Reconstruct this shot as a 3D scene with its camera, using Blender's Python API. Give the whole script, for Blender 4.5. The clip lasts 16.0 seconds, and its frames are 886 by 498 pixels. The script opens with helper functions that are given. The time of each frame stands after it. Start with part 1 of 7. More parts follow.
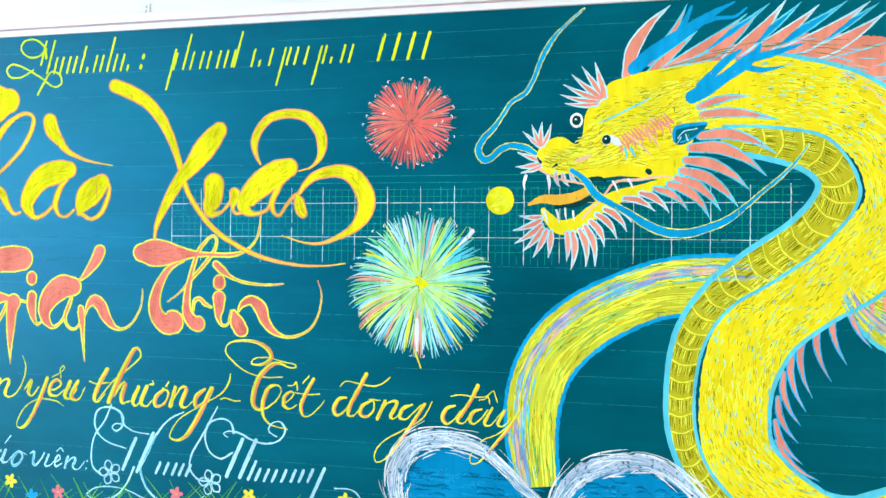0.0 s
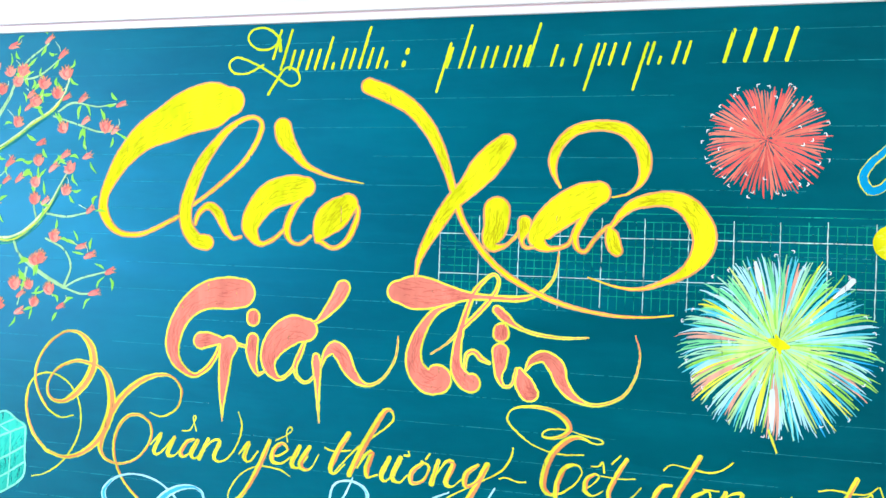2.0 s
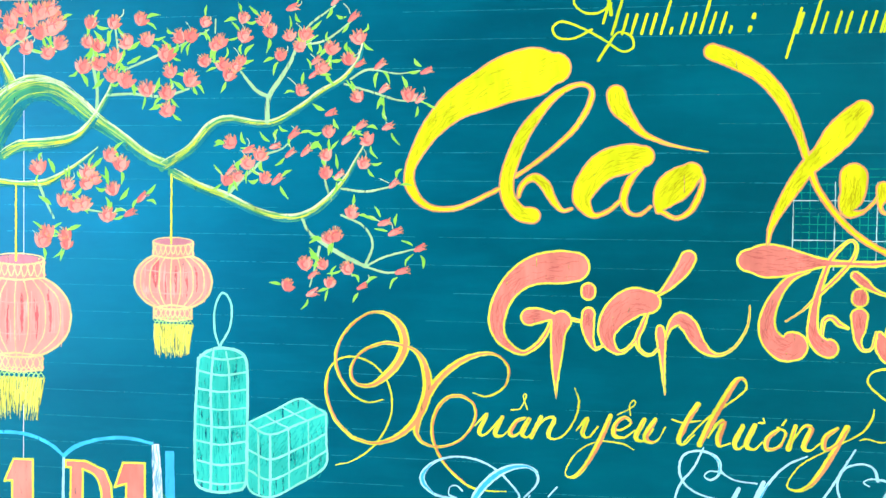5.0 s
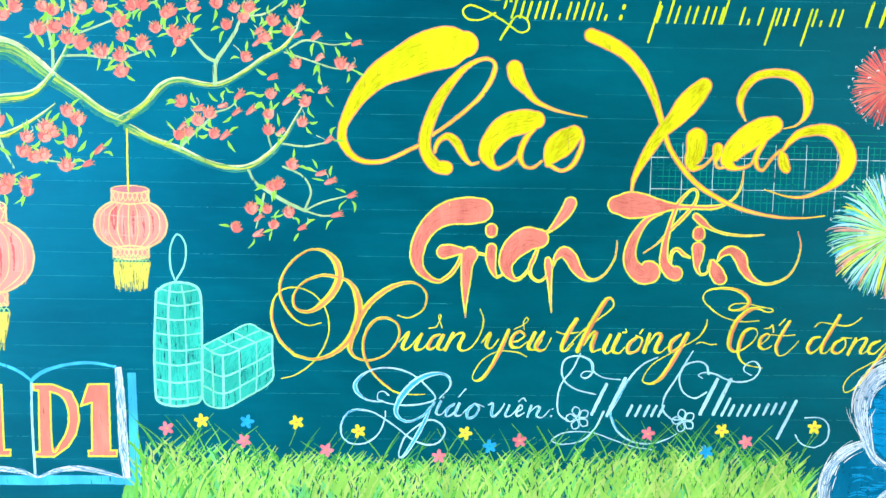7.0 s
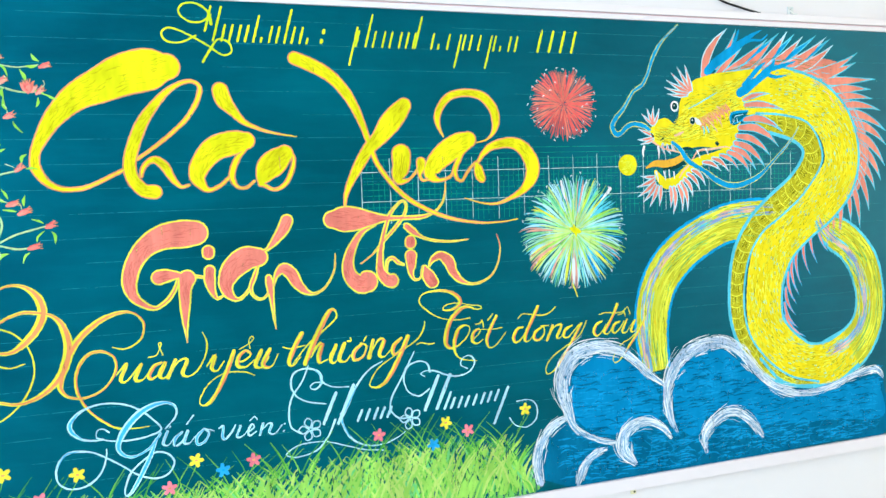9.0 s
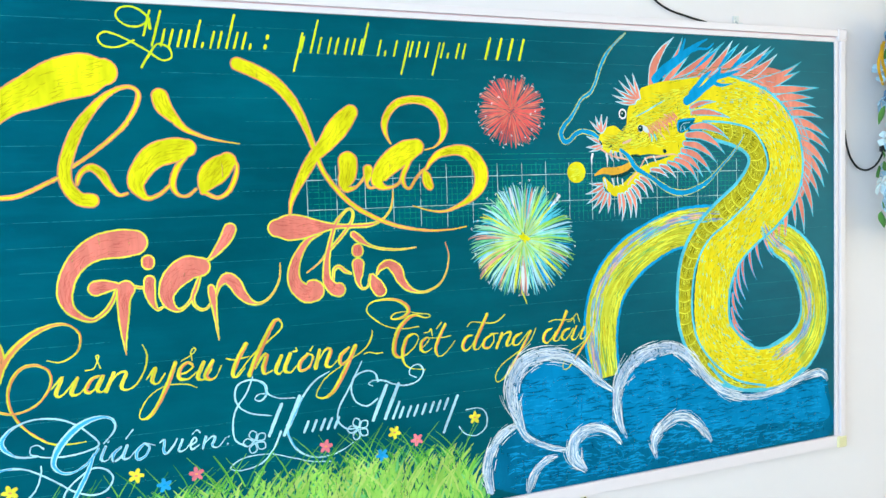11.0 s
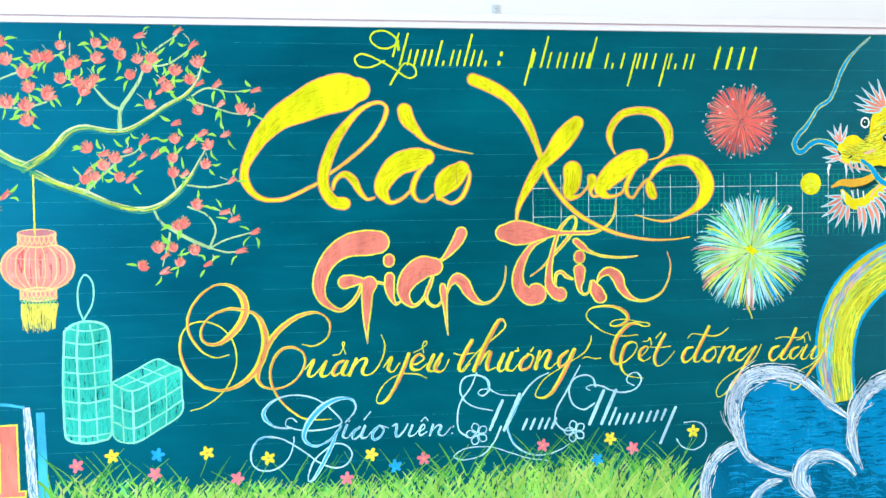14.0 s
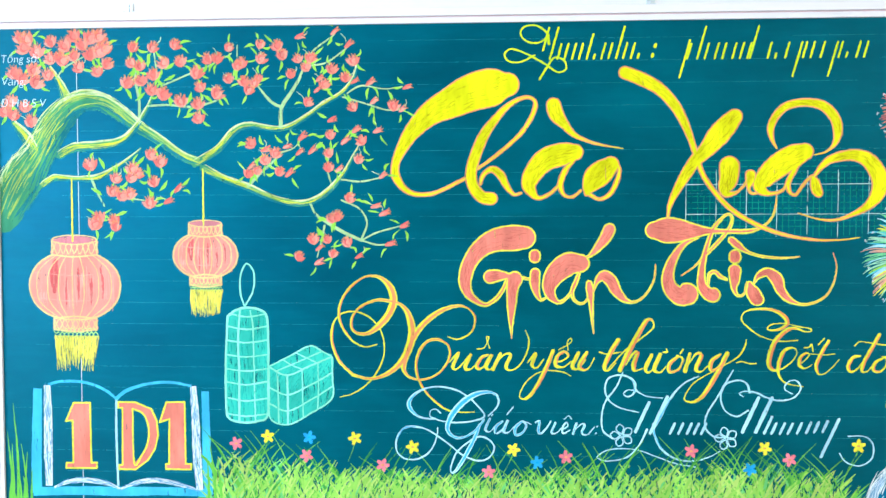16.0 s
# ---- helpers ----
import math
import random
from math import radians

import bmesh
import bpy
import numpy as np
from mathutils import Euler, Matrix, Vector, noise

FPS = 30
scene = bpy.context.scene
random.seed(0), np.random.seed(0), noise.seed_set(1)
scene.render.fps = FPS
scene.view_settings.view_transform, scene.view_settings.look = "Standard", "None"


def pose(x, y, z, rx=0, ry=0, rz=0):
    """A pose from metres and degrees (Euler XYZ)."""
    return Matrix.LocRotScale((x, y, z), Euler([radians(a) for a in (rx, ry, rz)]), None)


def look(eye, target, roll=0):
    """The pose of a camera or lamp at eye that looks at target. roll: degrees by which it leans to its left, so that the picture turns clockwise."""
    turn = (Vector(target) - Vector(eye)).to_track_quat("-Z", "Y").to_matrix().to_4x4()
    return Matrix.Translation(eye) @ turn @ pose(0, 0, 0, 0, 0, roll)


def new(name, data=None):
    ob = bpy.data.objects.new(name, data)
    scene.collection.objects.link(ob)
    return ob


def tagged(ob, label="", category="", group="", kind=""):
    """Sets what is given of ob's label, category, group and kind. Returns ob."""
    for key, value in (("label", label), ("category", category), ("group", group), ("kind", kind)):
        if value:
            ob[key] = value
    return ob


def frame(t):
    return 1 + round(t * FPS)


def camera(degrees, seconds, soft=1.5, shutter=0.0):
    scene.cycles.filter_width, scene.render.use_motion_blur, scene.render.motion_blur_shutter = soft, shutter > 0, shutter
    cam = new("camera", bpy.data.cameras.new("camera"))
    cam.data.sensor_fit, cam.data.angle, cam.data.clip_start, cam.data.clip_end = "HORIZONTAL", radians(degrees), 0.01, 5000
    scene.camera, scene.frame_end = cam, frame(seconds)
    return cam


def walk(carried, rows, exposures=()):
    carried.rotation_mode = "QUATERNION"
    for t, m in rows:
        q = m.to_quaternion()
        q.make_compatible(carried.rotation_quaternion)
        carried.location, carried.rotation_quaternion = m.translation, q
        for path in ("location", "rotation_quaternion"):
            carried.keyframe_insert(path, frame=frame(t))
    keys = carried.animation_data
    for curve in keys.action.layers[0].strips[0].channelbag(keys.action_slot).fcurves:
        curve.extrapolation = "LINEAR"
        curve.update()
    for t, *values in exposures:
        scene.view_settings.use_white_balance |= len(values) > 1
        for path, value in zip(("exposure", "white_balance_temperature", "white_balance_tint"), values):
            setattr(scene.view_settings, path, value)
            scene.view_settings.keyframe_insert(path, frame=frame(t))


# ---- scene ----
cam = camera(59.95, 16.0, soft=1.45)
# seconds, eye x, y, z, yaw, pitch, roll
ROWS = [
    (0.0, 0.9214, -1.4815, 1.5817, 12.41, 0.07, -0.63),
    (0.5, 0.813, -1.4433, 1.59, 11.25, -0.06, 0.48),
    (1.0, 0.6351, -1.4195, 1.5963, 11.95, -0.47, -0.21),
    (1.5, 0.4779, -1.3456, 1.6003, 12.73, -0.45, -1.32),
    (2.0, 0.314, -1.293, 1.6201, 13.35, 1.13, -2.28),
    (2.5, 0.1526, -1.3146, 1.6135, 12.41, 1.69, -2.19),
    (3.0, -0.0042, -1.3479, 1.6068, 8.87, 1.1, -1.58),
    (3.5, -0.1634, -1.3256, 1.5975, 6.0, 1.64, -0.93),
    (4.0, -0.3202, -1.325, 1.595, 4.77, 2.05, -0.67),
    (4.5, -0.4398, -1.3536, 1.6013, 5.21, 0.25, -0.52),
    (4.7, -0.4356, -1.3663, 1.6071, 7.01, -0.4, -0.81),
    (6.8, -0.4997, -1.6553, 1.6215, 0.54, -5.68, -1.22),
    (7.0, -0.4977, -1.6762, 1.6199, -1.49, -5.24, -0.96),
    (7.5, -0.4911, -1.7185, 1.6046, -6.41, -3.92, -0.13),
    (8.0, -0.4482, -1.7325, 1.6067, -10.46, -3.74, 1.15),
    (8.5, -0.4189, -1.7448, 1.6107, -14.33, -3.98, 1.72),
    (9.0, -0.3913, -1.7486, 1.61, -18.63, -3.81, 1.92),
    (9.5, -0.3865, -1.7464, 1.607, -22.25, -3.66, 2.18),
    (9.7, -0.383, -1.7446, 1.617, -22.88, -3.96, 2.13),
    (11.8, -0.3387, -1.7488, 1.6228, -20.33, -3.26, 1.76),
    (12.0, -0.3688, -1.7458, 1.6134, -20.2, -2.78, 1.69),
    (12.5, -0.3772, -1.77, 1.6186, -17.02, -2.66, 1.41),
    (13.0, -0.395, -1.7864, 1.6028, -13.84, -2.18, 1.13),
    (13.5, -0.4152, -1.7969, 1.5949, -10.04, -1.86, 0.73),
    (14.0, -0.4248, -1.8031, 1.5906, -6.57, -1.81, 0.85),
    (14.5, -0.4418, -1.8005, 1.5885, -3.19, -2.21, 0.8),
    (15.0, -0.4473, -1.8051, 1.5869, -0.49, -2.44, 0.4),
    (15.5, -0.4585, -1.8046, 1.5902, 1.66, -2.25, 0.2),
    (16.0, -0.4707, -1.8002, 1.5856, 2.86, -1.92, 0.06),
]
walk(cam, [(t, pose(x, y, z, 90 + pitch, roll, yaw)) for t, x, y, z, yaw, pitch, roll in ROWS],
     [(0, 0.06), (1, 0.13), (2, 0.21), (3.5, 0.2), (4.7, 0.19), (6.8, 0.17), (8, 0.16), (9, 0.05), (9.7, -0.02), (11.8, -0.06), (13, -0.02), (14, 0.04), (16, 0.02)])

# ---- light: area lamps as daylight from assumed side windows out of view ----
sky_world = bpy.data.worlds.new("sky_world")
scene.world = sky_world
sky_world.use_nodes = True
wn = sky_world.node_tree
sky = wn.nodes.new("ShaderNodeTexSky")
sky.sky_type, sky.sun_disc = "NISHITA", False
sky.sun_elevation, sky.sun_rotation = radians(48), radians(250)
wn.links.new(sky.outputs[0], wn.nodes["Background"].inputs[0])
wn.nodes["Background"].inputs[1].default_value = 0.12
sun = new("sun", bpy.data.lights.new("sun", "SUN"))
sun.data.energy, sun.data.angle, sun.data.color = 2.5, radians(0.5), (1, 0.95, 0.88)
sun.matrix_world = look((0, 0, 20), (-6, -3, 0))


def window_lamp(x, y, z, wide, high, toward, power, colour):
    lamp = new("unseen_window_lamp", bpy.data.lights.new("unseen_window_lamp", "AREA"))
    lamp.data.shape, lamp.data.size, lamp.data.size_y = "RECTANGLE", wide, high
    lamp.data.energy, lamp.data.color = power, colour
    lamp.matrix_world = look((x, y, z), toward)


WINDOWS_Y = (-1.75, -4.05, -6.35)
# Lamp colours are chosen to tint the board blue at left, green at right.
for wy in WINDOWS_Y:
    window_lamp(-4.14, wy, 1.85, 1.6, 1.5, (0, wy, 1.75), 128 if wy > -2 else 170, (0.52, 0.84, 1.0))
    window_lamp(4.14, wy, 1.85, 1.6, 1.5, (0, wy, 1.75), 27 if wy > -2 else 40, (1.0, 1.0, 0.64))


# ---- materials ----
def material(name, rough=0.8, metal=0.0, spec=0.3):
    m = bpy.data.materials.new(name)
    m.use_nodes = True
    b = m.node_tree.nodes["Principled BSDF"]
    b.inputs["Roughness"].default_value, b.inputs["Metallic"].default_value = rough, metal
    b.inputs["Specular IOR Level"].default_value = spec
    return m, m.node_tree, b


def noise_at(nt, scale, detail=4.0, stretch=(1, 1, 1), turn=(0, 0, 0), rough=0.6):
    co, mp, tx = (nt.nodes.new(k) for k in ("ShaderNodeTexCoord", "ShaderNodeMapping", "ShaderNodeTexNoise"))
    mp.inputs["Scale"].default_value, mp.inputs["Rotation"].default_value = stretch, turn
    nt.links.new(co.outputs["Object"], mp.inputs[0])
    nt.links.new(mp.outputs[0], tx.inputs["Vector"])
    tx.inputs["Scale"].default_value, tx.inputs["Detail"].default_value, tx.inputs["Roughness"].default_value = scale, detail, rough
    return tx.outputs["Fac"]


def ramp(nt, fac, *stops):
    r = nt.nodes.new("ShaderNodeValToRGB")
    el = r.color_ramp.elements
    for k, (p, c) in enumerate(stops):
        e = el[k] if k < 2 else el.new(p)
        e.position, e.color = p, (*c, 1)
    nt.links.new(fac, r.inputs[0])
    return r.outputs[0]


def mixed(nt, fac, a, b, how="MIX"):
    x = nt.nodes.new("ShaderNodeMix")
    x.data_type, x.blend_type = "RGBA", how
    for socket, value in ((x.inputs[0], fac), (x.inputs[6], a), (x.inputs[7], b)):
        if isinstance(value, (int, float)):
            socket.default_value = value
        elif isinstance(value, tuple):
            socket.default_value = (*value, 1)
        else:
            nt.links.new(value, socket)
    return x.outputs[2]


def bump(nt, b, height, strength, dist=0.001):
    n = nt.nodes.new("ShaderNodeBump")
    n.inputs["Strength"].default_value, n.inputs["Distance"].default_value = strength, dist
    nt.links.new(height, n.inputs["Height"])
    nt.links.new(n.outputs[0], b.inputs["Normal"])


def srgb(r, g, b):
    return tuple(c / 255 / 12.92 if c < 10.5 else ((c / 255 + 0.055) / 1.055) ** 2.4 for c in (r, g, b))


def chalk_material(name, colour, cover=0.9, lean=0.0, grain=70.0, streak=7.0, patchy=0.72):
    """Chalk: streaked along one direction (lean, degrees), powdery, with gaps where the board shows through."""
    m, nt, b = material(name, 0.95, 0, 0.05)
    fine = noise_at(nt, grain, 3, (1, 1, 1 / streak), (0, radians(lean), 0))
    broad = noise_at(nt, 14, 3, (1, 1, 0.5), (0, radians(lean), 0))
    dark = tuple(c * patchy for c in colour)
    light = tuple(min(1, c * 1.1 + 0.002) for c in colour)
    tone = mixed(nt, ramp(nt, broad, (0.35, (0, 0, 0)), (0.65, (1, 1, 1))), dark, light)
    tone = mixed(nt, ramp(nt, fine, (0.3, (0.5, 0.5, 0.5)), (0.55, (0, 0, 0))), tone, dark)
    nt.links.new(tone, b.inputs["Base Color"])
    bump(nt, b, fine, 0.25, 0.0006)
    if cover < 1:
        gaps = noise_at(nt, grain * 2.2, 4, (1, 1, 1 / streak), (0, radians(lean + 7), 0), 0.7)
        edge = 0.30 + 0.36 * (1 - cover)
        alpha = ramp(nt, gaps, (edge - 0.03, (0, 0, 0)), (edge + 0.05, (1, 1, 1)))
        nt.links.new(alpha, b.inputs["Alpha"])
    return m


YELLOW = chalk_material("yellow_chalk", srgb(243, 227, 26), 0.97, 60)
ORANGE = chalk_material("orange_chalk", srgb(246, 162, 104), 0.95, 40)
CORAL = chalk_material("coral_chalk", srgb(252, 132, 116), 0.97, 75)
LEMON = chalk_material("lemon_chalk", srgb(246, 240, 80), 0.95, 20)
GOLD = chalk_material("gold_chalk", srgb(240, 231, 66), 0.98, 20)
SALMON = chalk_material("salmon_chalk", srgb(252, 150, 96), 0.96, 20)
WHITE = chalk_material("white_chalk", srgb(238, 240, 250), 0.9, 30)
ICE = chalk_material("pale_blue_chalk", srgb(184, 230, 252), 0.98, 30)
PALE_SKY = chalk_material("light_sky_chalk", srgb(66, 178, 232), 0.93, 30)
SKY = chalk_material("sky_blue_chalk", srgb(45, 170, 238), 0.93, 70)
FINE_WHITE = chalk_material("thin_white_chalk", srgb(190, 220, 218), 0.72, 0)
TEAL_LINE = chalk_material("teal_ruling", srgb(20, 150, 130), 0.7, 0)
FAINT_LINE = chalk_material("faint_ruling", srgb(36, 128, 142), 0.62, 90)

BOARD, nt, b = material("green_board", 0.46, 0, 0.92)
b.inputs["Specular Tint"].default_value = (0.0, 0.5, 1.0, 1)
smear = noise_at(nt, 2.2, 5, (1, 1, 2.2), (0, 0.3, 0))
wipe = noise_at(nt, 16, 4, (0.25, 1, 1.6), (0, 0.15, 0))
base = mixed(nt, ramp(nt, smear, (0.3, (0, 0, 0)), (0.75, (1, 1, 1))), srgb(0, 58, 63), srgb(0, 88, 97))
base = mixed(nt, ramp(nt, wipe, (0.5, (0, 0, 0)), (0.85, (0.4, 0.4, 0.4))), base, srgb(0, 102, 114))
nt.links.new(base, b.inputs["Base Color"])
nt.links.new(ramp(nt, wipe, (0.3, (0.38, 0.38, 0.38)), (0.8, (0.52, 0.52, 0.52))), b.inputs["Roughness"])
bump(nt, b, noise_at(nt, 900, 2), 0.08, 0.0003)

PLASTER, nt, b = material("white_plaster", 0.9, 0, 0.2)
nt.links.new(mixed(nt, noise_at(nt, 1.4, 5), srgb(233, 219, 223), srgb(240, 228, 231)), b.inputs["Base Color"])
bump(nt, b, noise_at(nt, 160, 4), 0.15, 0.001)
# Dark grey-green for the unseen rear wall, chosen to dim its reflection in the board.
REAR, nt, b = material("dark_unseen_rear_wall", 0.85, 0, 0.2)
nt.links.new(mixed(nt, noise_at(nt, 1.2, 5), srgb(112, 124, 112), srgb(130, 140, 128)), b.inputs["Base Color"])
bump(nt, b, noise_at(nt, 160, 4), 0.15, 0.001)
RAIL, nt, b = material("white_aluminium", 0.42, 0, 0.5)
nt.links.new(mixed(nt, noise_at(nt, 9, 4, (0.2, 1, 1)), srgb(234, 216, 222), srgb(240, 224, 229)), b.inputs["Base Color"])
# The thin pink shadow in the top rail's groove, put into colour.
GROOVE_SHADE, nt, b = material("pink_groove_shade", 0.6)
nt.links.new(mixed(nt, noise_at(nt, 12, 3), srgb(226, 178, 188), srgb(236, 198, 205)), b.inputs["Base Color"])
BEIGE, nt, b = material("beige_plastic", 0.5)
nt.links.new(mixed(nt, noise_at(nt, 20, 3), srgb(226, 210, 160), srgb(236, 222, 184)), b.inputs["Base Color"])
STEEL, nt, b = material("zinc_bracket", 0.45, 0.6)
nt.links.new(mixed(nt, noise_at(nt, 60, 3), srgb(205, 206, 212), srgb(226, 226, 230)), b.inputs["Base Color"])
BLACK, nt, b = material("black_rubber", 0.5)
nt.links.new(mixed(nt, noise_at(nt, 50, 3), srgb(14, 14, 17), srgb(30, 30, 34)), b.inputs["Base Color"])
TILE, nt, b = material("floor_terrazzo", 0.4)
nt.links.new(mixed(nt, noise_at(nt, 40, 5), srgb(176, 170, 160), srgb(205, 198, 188)), b.inputs["Base Color"])
GLASS, nt, b = material("window_glass", 0.02)
b.inputs["Transmission Weight"].default_value = 1.0


# ---- mesh helpers ----
def link_mesh(name, verts, faces, mat, parent=None, label="", smooth=False):
    me = bpy.data.meshes.new(name)
    me.from_pydata(verts, [], faces)
    me.materials.append(mat)
    if smooth:
        me.polygons.foreach_set("use_smooth", [True] * len(me.polygons))
    ob = new(name, me)
    if parent:
        ob.parent = parent
    if label:
        tagged(ob, label)
    return ob


def part(name, bm, mat, parent=None, label=""):
    me = bpy.data.meshes.new(name)
    bm.to_mesh(me)
    bm.free()
    me.materials.append(mat)
    ob = new(name, me)
    if parent:
        ob.parent = parent
    if label:
        tagged(ob, label)
    return ob


def box_bm(x0, x1, y0, y1, z0, z1, bevel=0.0, bm=None):
    bm = bm or bmesh.new()
    made = bmesh.ops.create_cube(bm, size=1.0)["verts"]
    for v in made:
        v.co = ((x0 + x1) / 2 + v.co.x * (x1 - x0), (y0 + y1) / 2 + v.co.y * (y1 - y0), (z0 + z1) / 2 + v.co.z * (z1 - z0))
    if bevel:
        bmesh.ops.bevel(bm, geom=list({e for v in made for e in v.link_edges}), offset=bevel, segments=2, affect="EDGES", profile=0.5)
    return bm


def thing(name, label, category, place=(0, 0, 0), group="", kind=""):
    ob = new(name)
    ob.location = place
    ob.empty_display_size = 0.05
    return tagged(ob, label, category, group, kind)


# ---- room shell ----
def structure(name, bm, mat, label):
    return tagged(part(name, bm, mat), label, name.split("_")[0], kind="structure")


RX, RB, RH = 4.2, -8.4, 3.2
structure("floor", box_bm(-RX - 0.2, RX + 0.2, RB - 0.2, 0.22, -0.1, 0), TILE, "speckled grey terrazzo classroom floor")
structure("ceiling", box_bm(-RX - 0.2, RX + 0.2, RB - 0.2, 0.22, RH, RH + 0.15), PLASTER, "plain white painted classroom ceiling")
structure("wall_north", box_bm(-RX - 0.2, RX + 0.2, 0.02, 0.22, 0, RH), PLASTER, "white painted plaster wall behind the chalkboard")
structure("wall_south", box_bm(-RX - 0.2, RX + 0.2, RB - 0.2, RB, 0, RH), REAR, "unseen rear wall, darkened to dim its reflection in the board")
for wall, side in (("wall_west", -1), ("wall_east", 1)):
    bm = bmesh.new()
    a, c = sorted((side * RX, side * (RX + 0.2)))
    box_bm(a, c, RB, 0.02, 0, 1.0, bm=bm)
    box_bm(a, c, RB, 0.02, 2.7, RH, bm=bm)
    edges = [0.02] + [y for wy in WINDOWS_Y for y in (wy + 0.9, wy - 0.9)] + [RB]
    for k in range(0, len(edges), 2):
        box_bm(a, c, edges[k + 1], edges[k], 1.0, 2.7, bm=bm)
    structure(wall, bm, PLASTER, "unseen white side wall with assumed window openings")

# ---- chalkboard: panel, rails, brackets ----
BX0, BX1, BZ0, BZ1 = -1.63, 1.606, 0.85, 2.05
SEAM = -1.436
board = thing("chalkboard", "large green chalkboard in a white aluminium frame on the wall", "chalkboard", (0, 0, BZ0))


def board_part(name, bm, mat, label=""):
    ob = part(name, bm, mat, None, label)
    ob.parent = board
    ob.matrix_parent_inverse = Matrix.Translation((0, 0, -BZ0))
    return ob


board_part("writing_panel", box_bm(SEAM + 0.0006, BX1, 0, 0.019, BZ0, BZ1), BOARD, "smooth teal green steel writing surface")
board_part("side_panel", box_bm(BX0, SEAM - 0.0006, 0, 0.019, BZ0, BZ1), BOARD, "narrow green panel beside a joint")
board_part("joint_strip", box_bm(SEAM - 0.0006, SEAM + 0.0006, -0.0002, 0.019, BZ0, BZ1), RAIL, "thin pale joint between the panels")


def rail(horizontal, lo, hi, inner, out, groove_strip=False, flat=False):
    """A stepped rail: a low lip beside the panel, a groove that can carry a painted pink shadow, and a higher outer
    bar.
    """
    steps = (("lip", 0.0, 0.013, -0.006, RAIL), ("groove_strip", 0.013, 0.0155, -0.004, GROOVE_SHADE if groove_strip else RAIL), ("outer_bar", 0.0155, 0.034, -0.012, RAIL))
    for name, d0, d1, y0, mat in (("bar", 0.0, 0.034, -0.008, RAIL),) if flat else steps:
        p, q = sorted((inner + out * d0, inner + out * d1))
        e0, e1 = lo - d1, hi + d1
        if horizontal:
            bm = box_bm(e0, e1, y0, 0.019, p, q, 0.0012)
        else:
            bm = box_bm(p, q, y0 + 0.0005, 0.019, lo - d0, hi + d0, 0.0012)
        board_part("frame_" + name, bm, mat)


rail(True, BX0, BX1, BZ1, 1, True)
rail(True, BX0, BX1, BZ0, -1, flat=True)
rail(False, BZ0, BZ1, BX0, -1)
rail(False, BZ0, BZ1, BX1, 1)
for cx, cz in ((BX1 + 0.022, BZ0 - 0.02), (BX1 + 0.022, BZ1 + 0.02), (BX0 - 0.022, BZ0 - 0.02), (BX0 - 0.022, BZ1 + 0.02)):
    board_part("corner_cap", box_bm(cx - 0.018, cx + 0.018, -0.0145, 0.019, cz - 0.018, cz + 0.018, 0.005), BEIGE if cz < 1 else RAIL)

# ---- chalk strokes on the board; u to the right from the panel's edge and v up from its foot, in centimetres ----
SCALE, DEEP = 0.01, 0.00012


def smooth_path(pts, step=0.45):
    """Points (u, v, width) run through by a Catmull-Rom curve."""
    P = [np.array(p, float) for p in pts]
    P = [2 * P[0] - P[1]] + P + [2 * P[-1] - P[-2]]
    out = []
    for k in range(1, len(P) - 2):
        a, b2, c, d = P[k - 1:k + 3]
        n = max(3, min(14, int(np.hypot(*(c - b2)[:2]) / step)))
        for j in range(n):
            s = j / n
            q = 0.5 * (2 * b2 + (c - a) * s + (2 * a - 5 * b2 + 4 * c - d) * s * s + (3 * b2 - a - 3 * c + d) * s ** 3)
            out.append(q)
    out.append(P[-2])
    return out


def ribbon(acc, pts, depth, grow=0.0, least=0.12, rough=0.06, shift=(0, 0), rounded=True, step=0.45):
    """Adds one chalk stroke to acc (verts, faces): a thin domed band with rounded ends and uneven edges; depth in mm."""
    verts, faces = acc
    line = smooth_path(pts, step)
    C = np.array([q[:2] for q in line]) + np.array(shift)
    w = np.array([max(least, abs(q[2]) + grow) for q in line])
    T = np.gradient(C, axis=0)
    T /= np.maximum(np.linalg.norm(T, axis=1), 1e-6)[:, None]
    if rounded:
        cap = [(math.sin(a), math.cos(a)) for a in (1.45, 1.15, 0.75, 0.35)]
        head = [(C[0] - T[0] * w[0] / 2 * s, T[0], w[0] * c) for s, c in cap]
        tail = [(C[-1] + T[-1] * w[-1] / 2 * s, T[-1], w[-1] * c) for s, c in reversed(cap)]
        C = np.array([h[0] for h in head] + list(C) + [t[0] for t in tail])
        T = np.array([h[1] for h in head] + list(T) + [t[1] for t in tail])
        w = np.array([h[2] for h in head] + list(w) + [t[2] for t in tail])
    n = len(C)
    at = len(verts)
    for k in range(n):
        N = np.array((-T[k][1], T[k][0]))
        j1, j2 = (random.uniform(-rough, rough) for _ in range(2))
        rise = depth + 0.25 * k / n
        for off, up in ((w[k] / 2 + j1, 0.0), (0, 0.12), (-w[k] / 2 + j2, 0.0)):
            p = C[k] + N * off
            verts.append((BX0 + p[0] * SCALE, -(rise + up) * DEEP, BZ0 + p[1] * SCALE))
    for k in range(n - 1):
        for j in range(2):
            p = at + 3 * k + j
            faces.append((p, p + 1, p + 4, p + 3))
    return acc


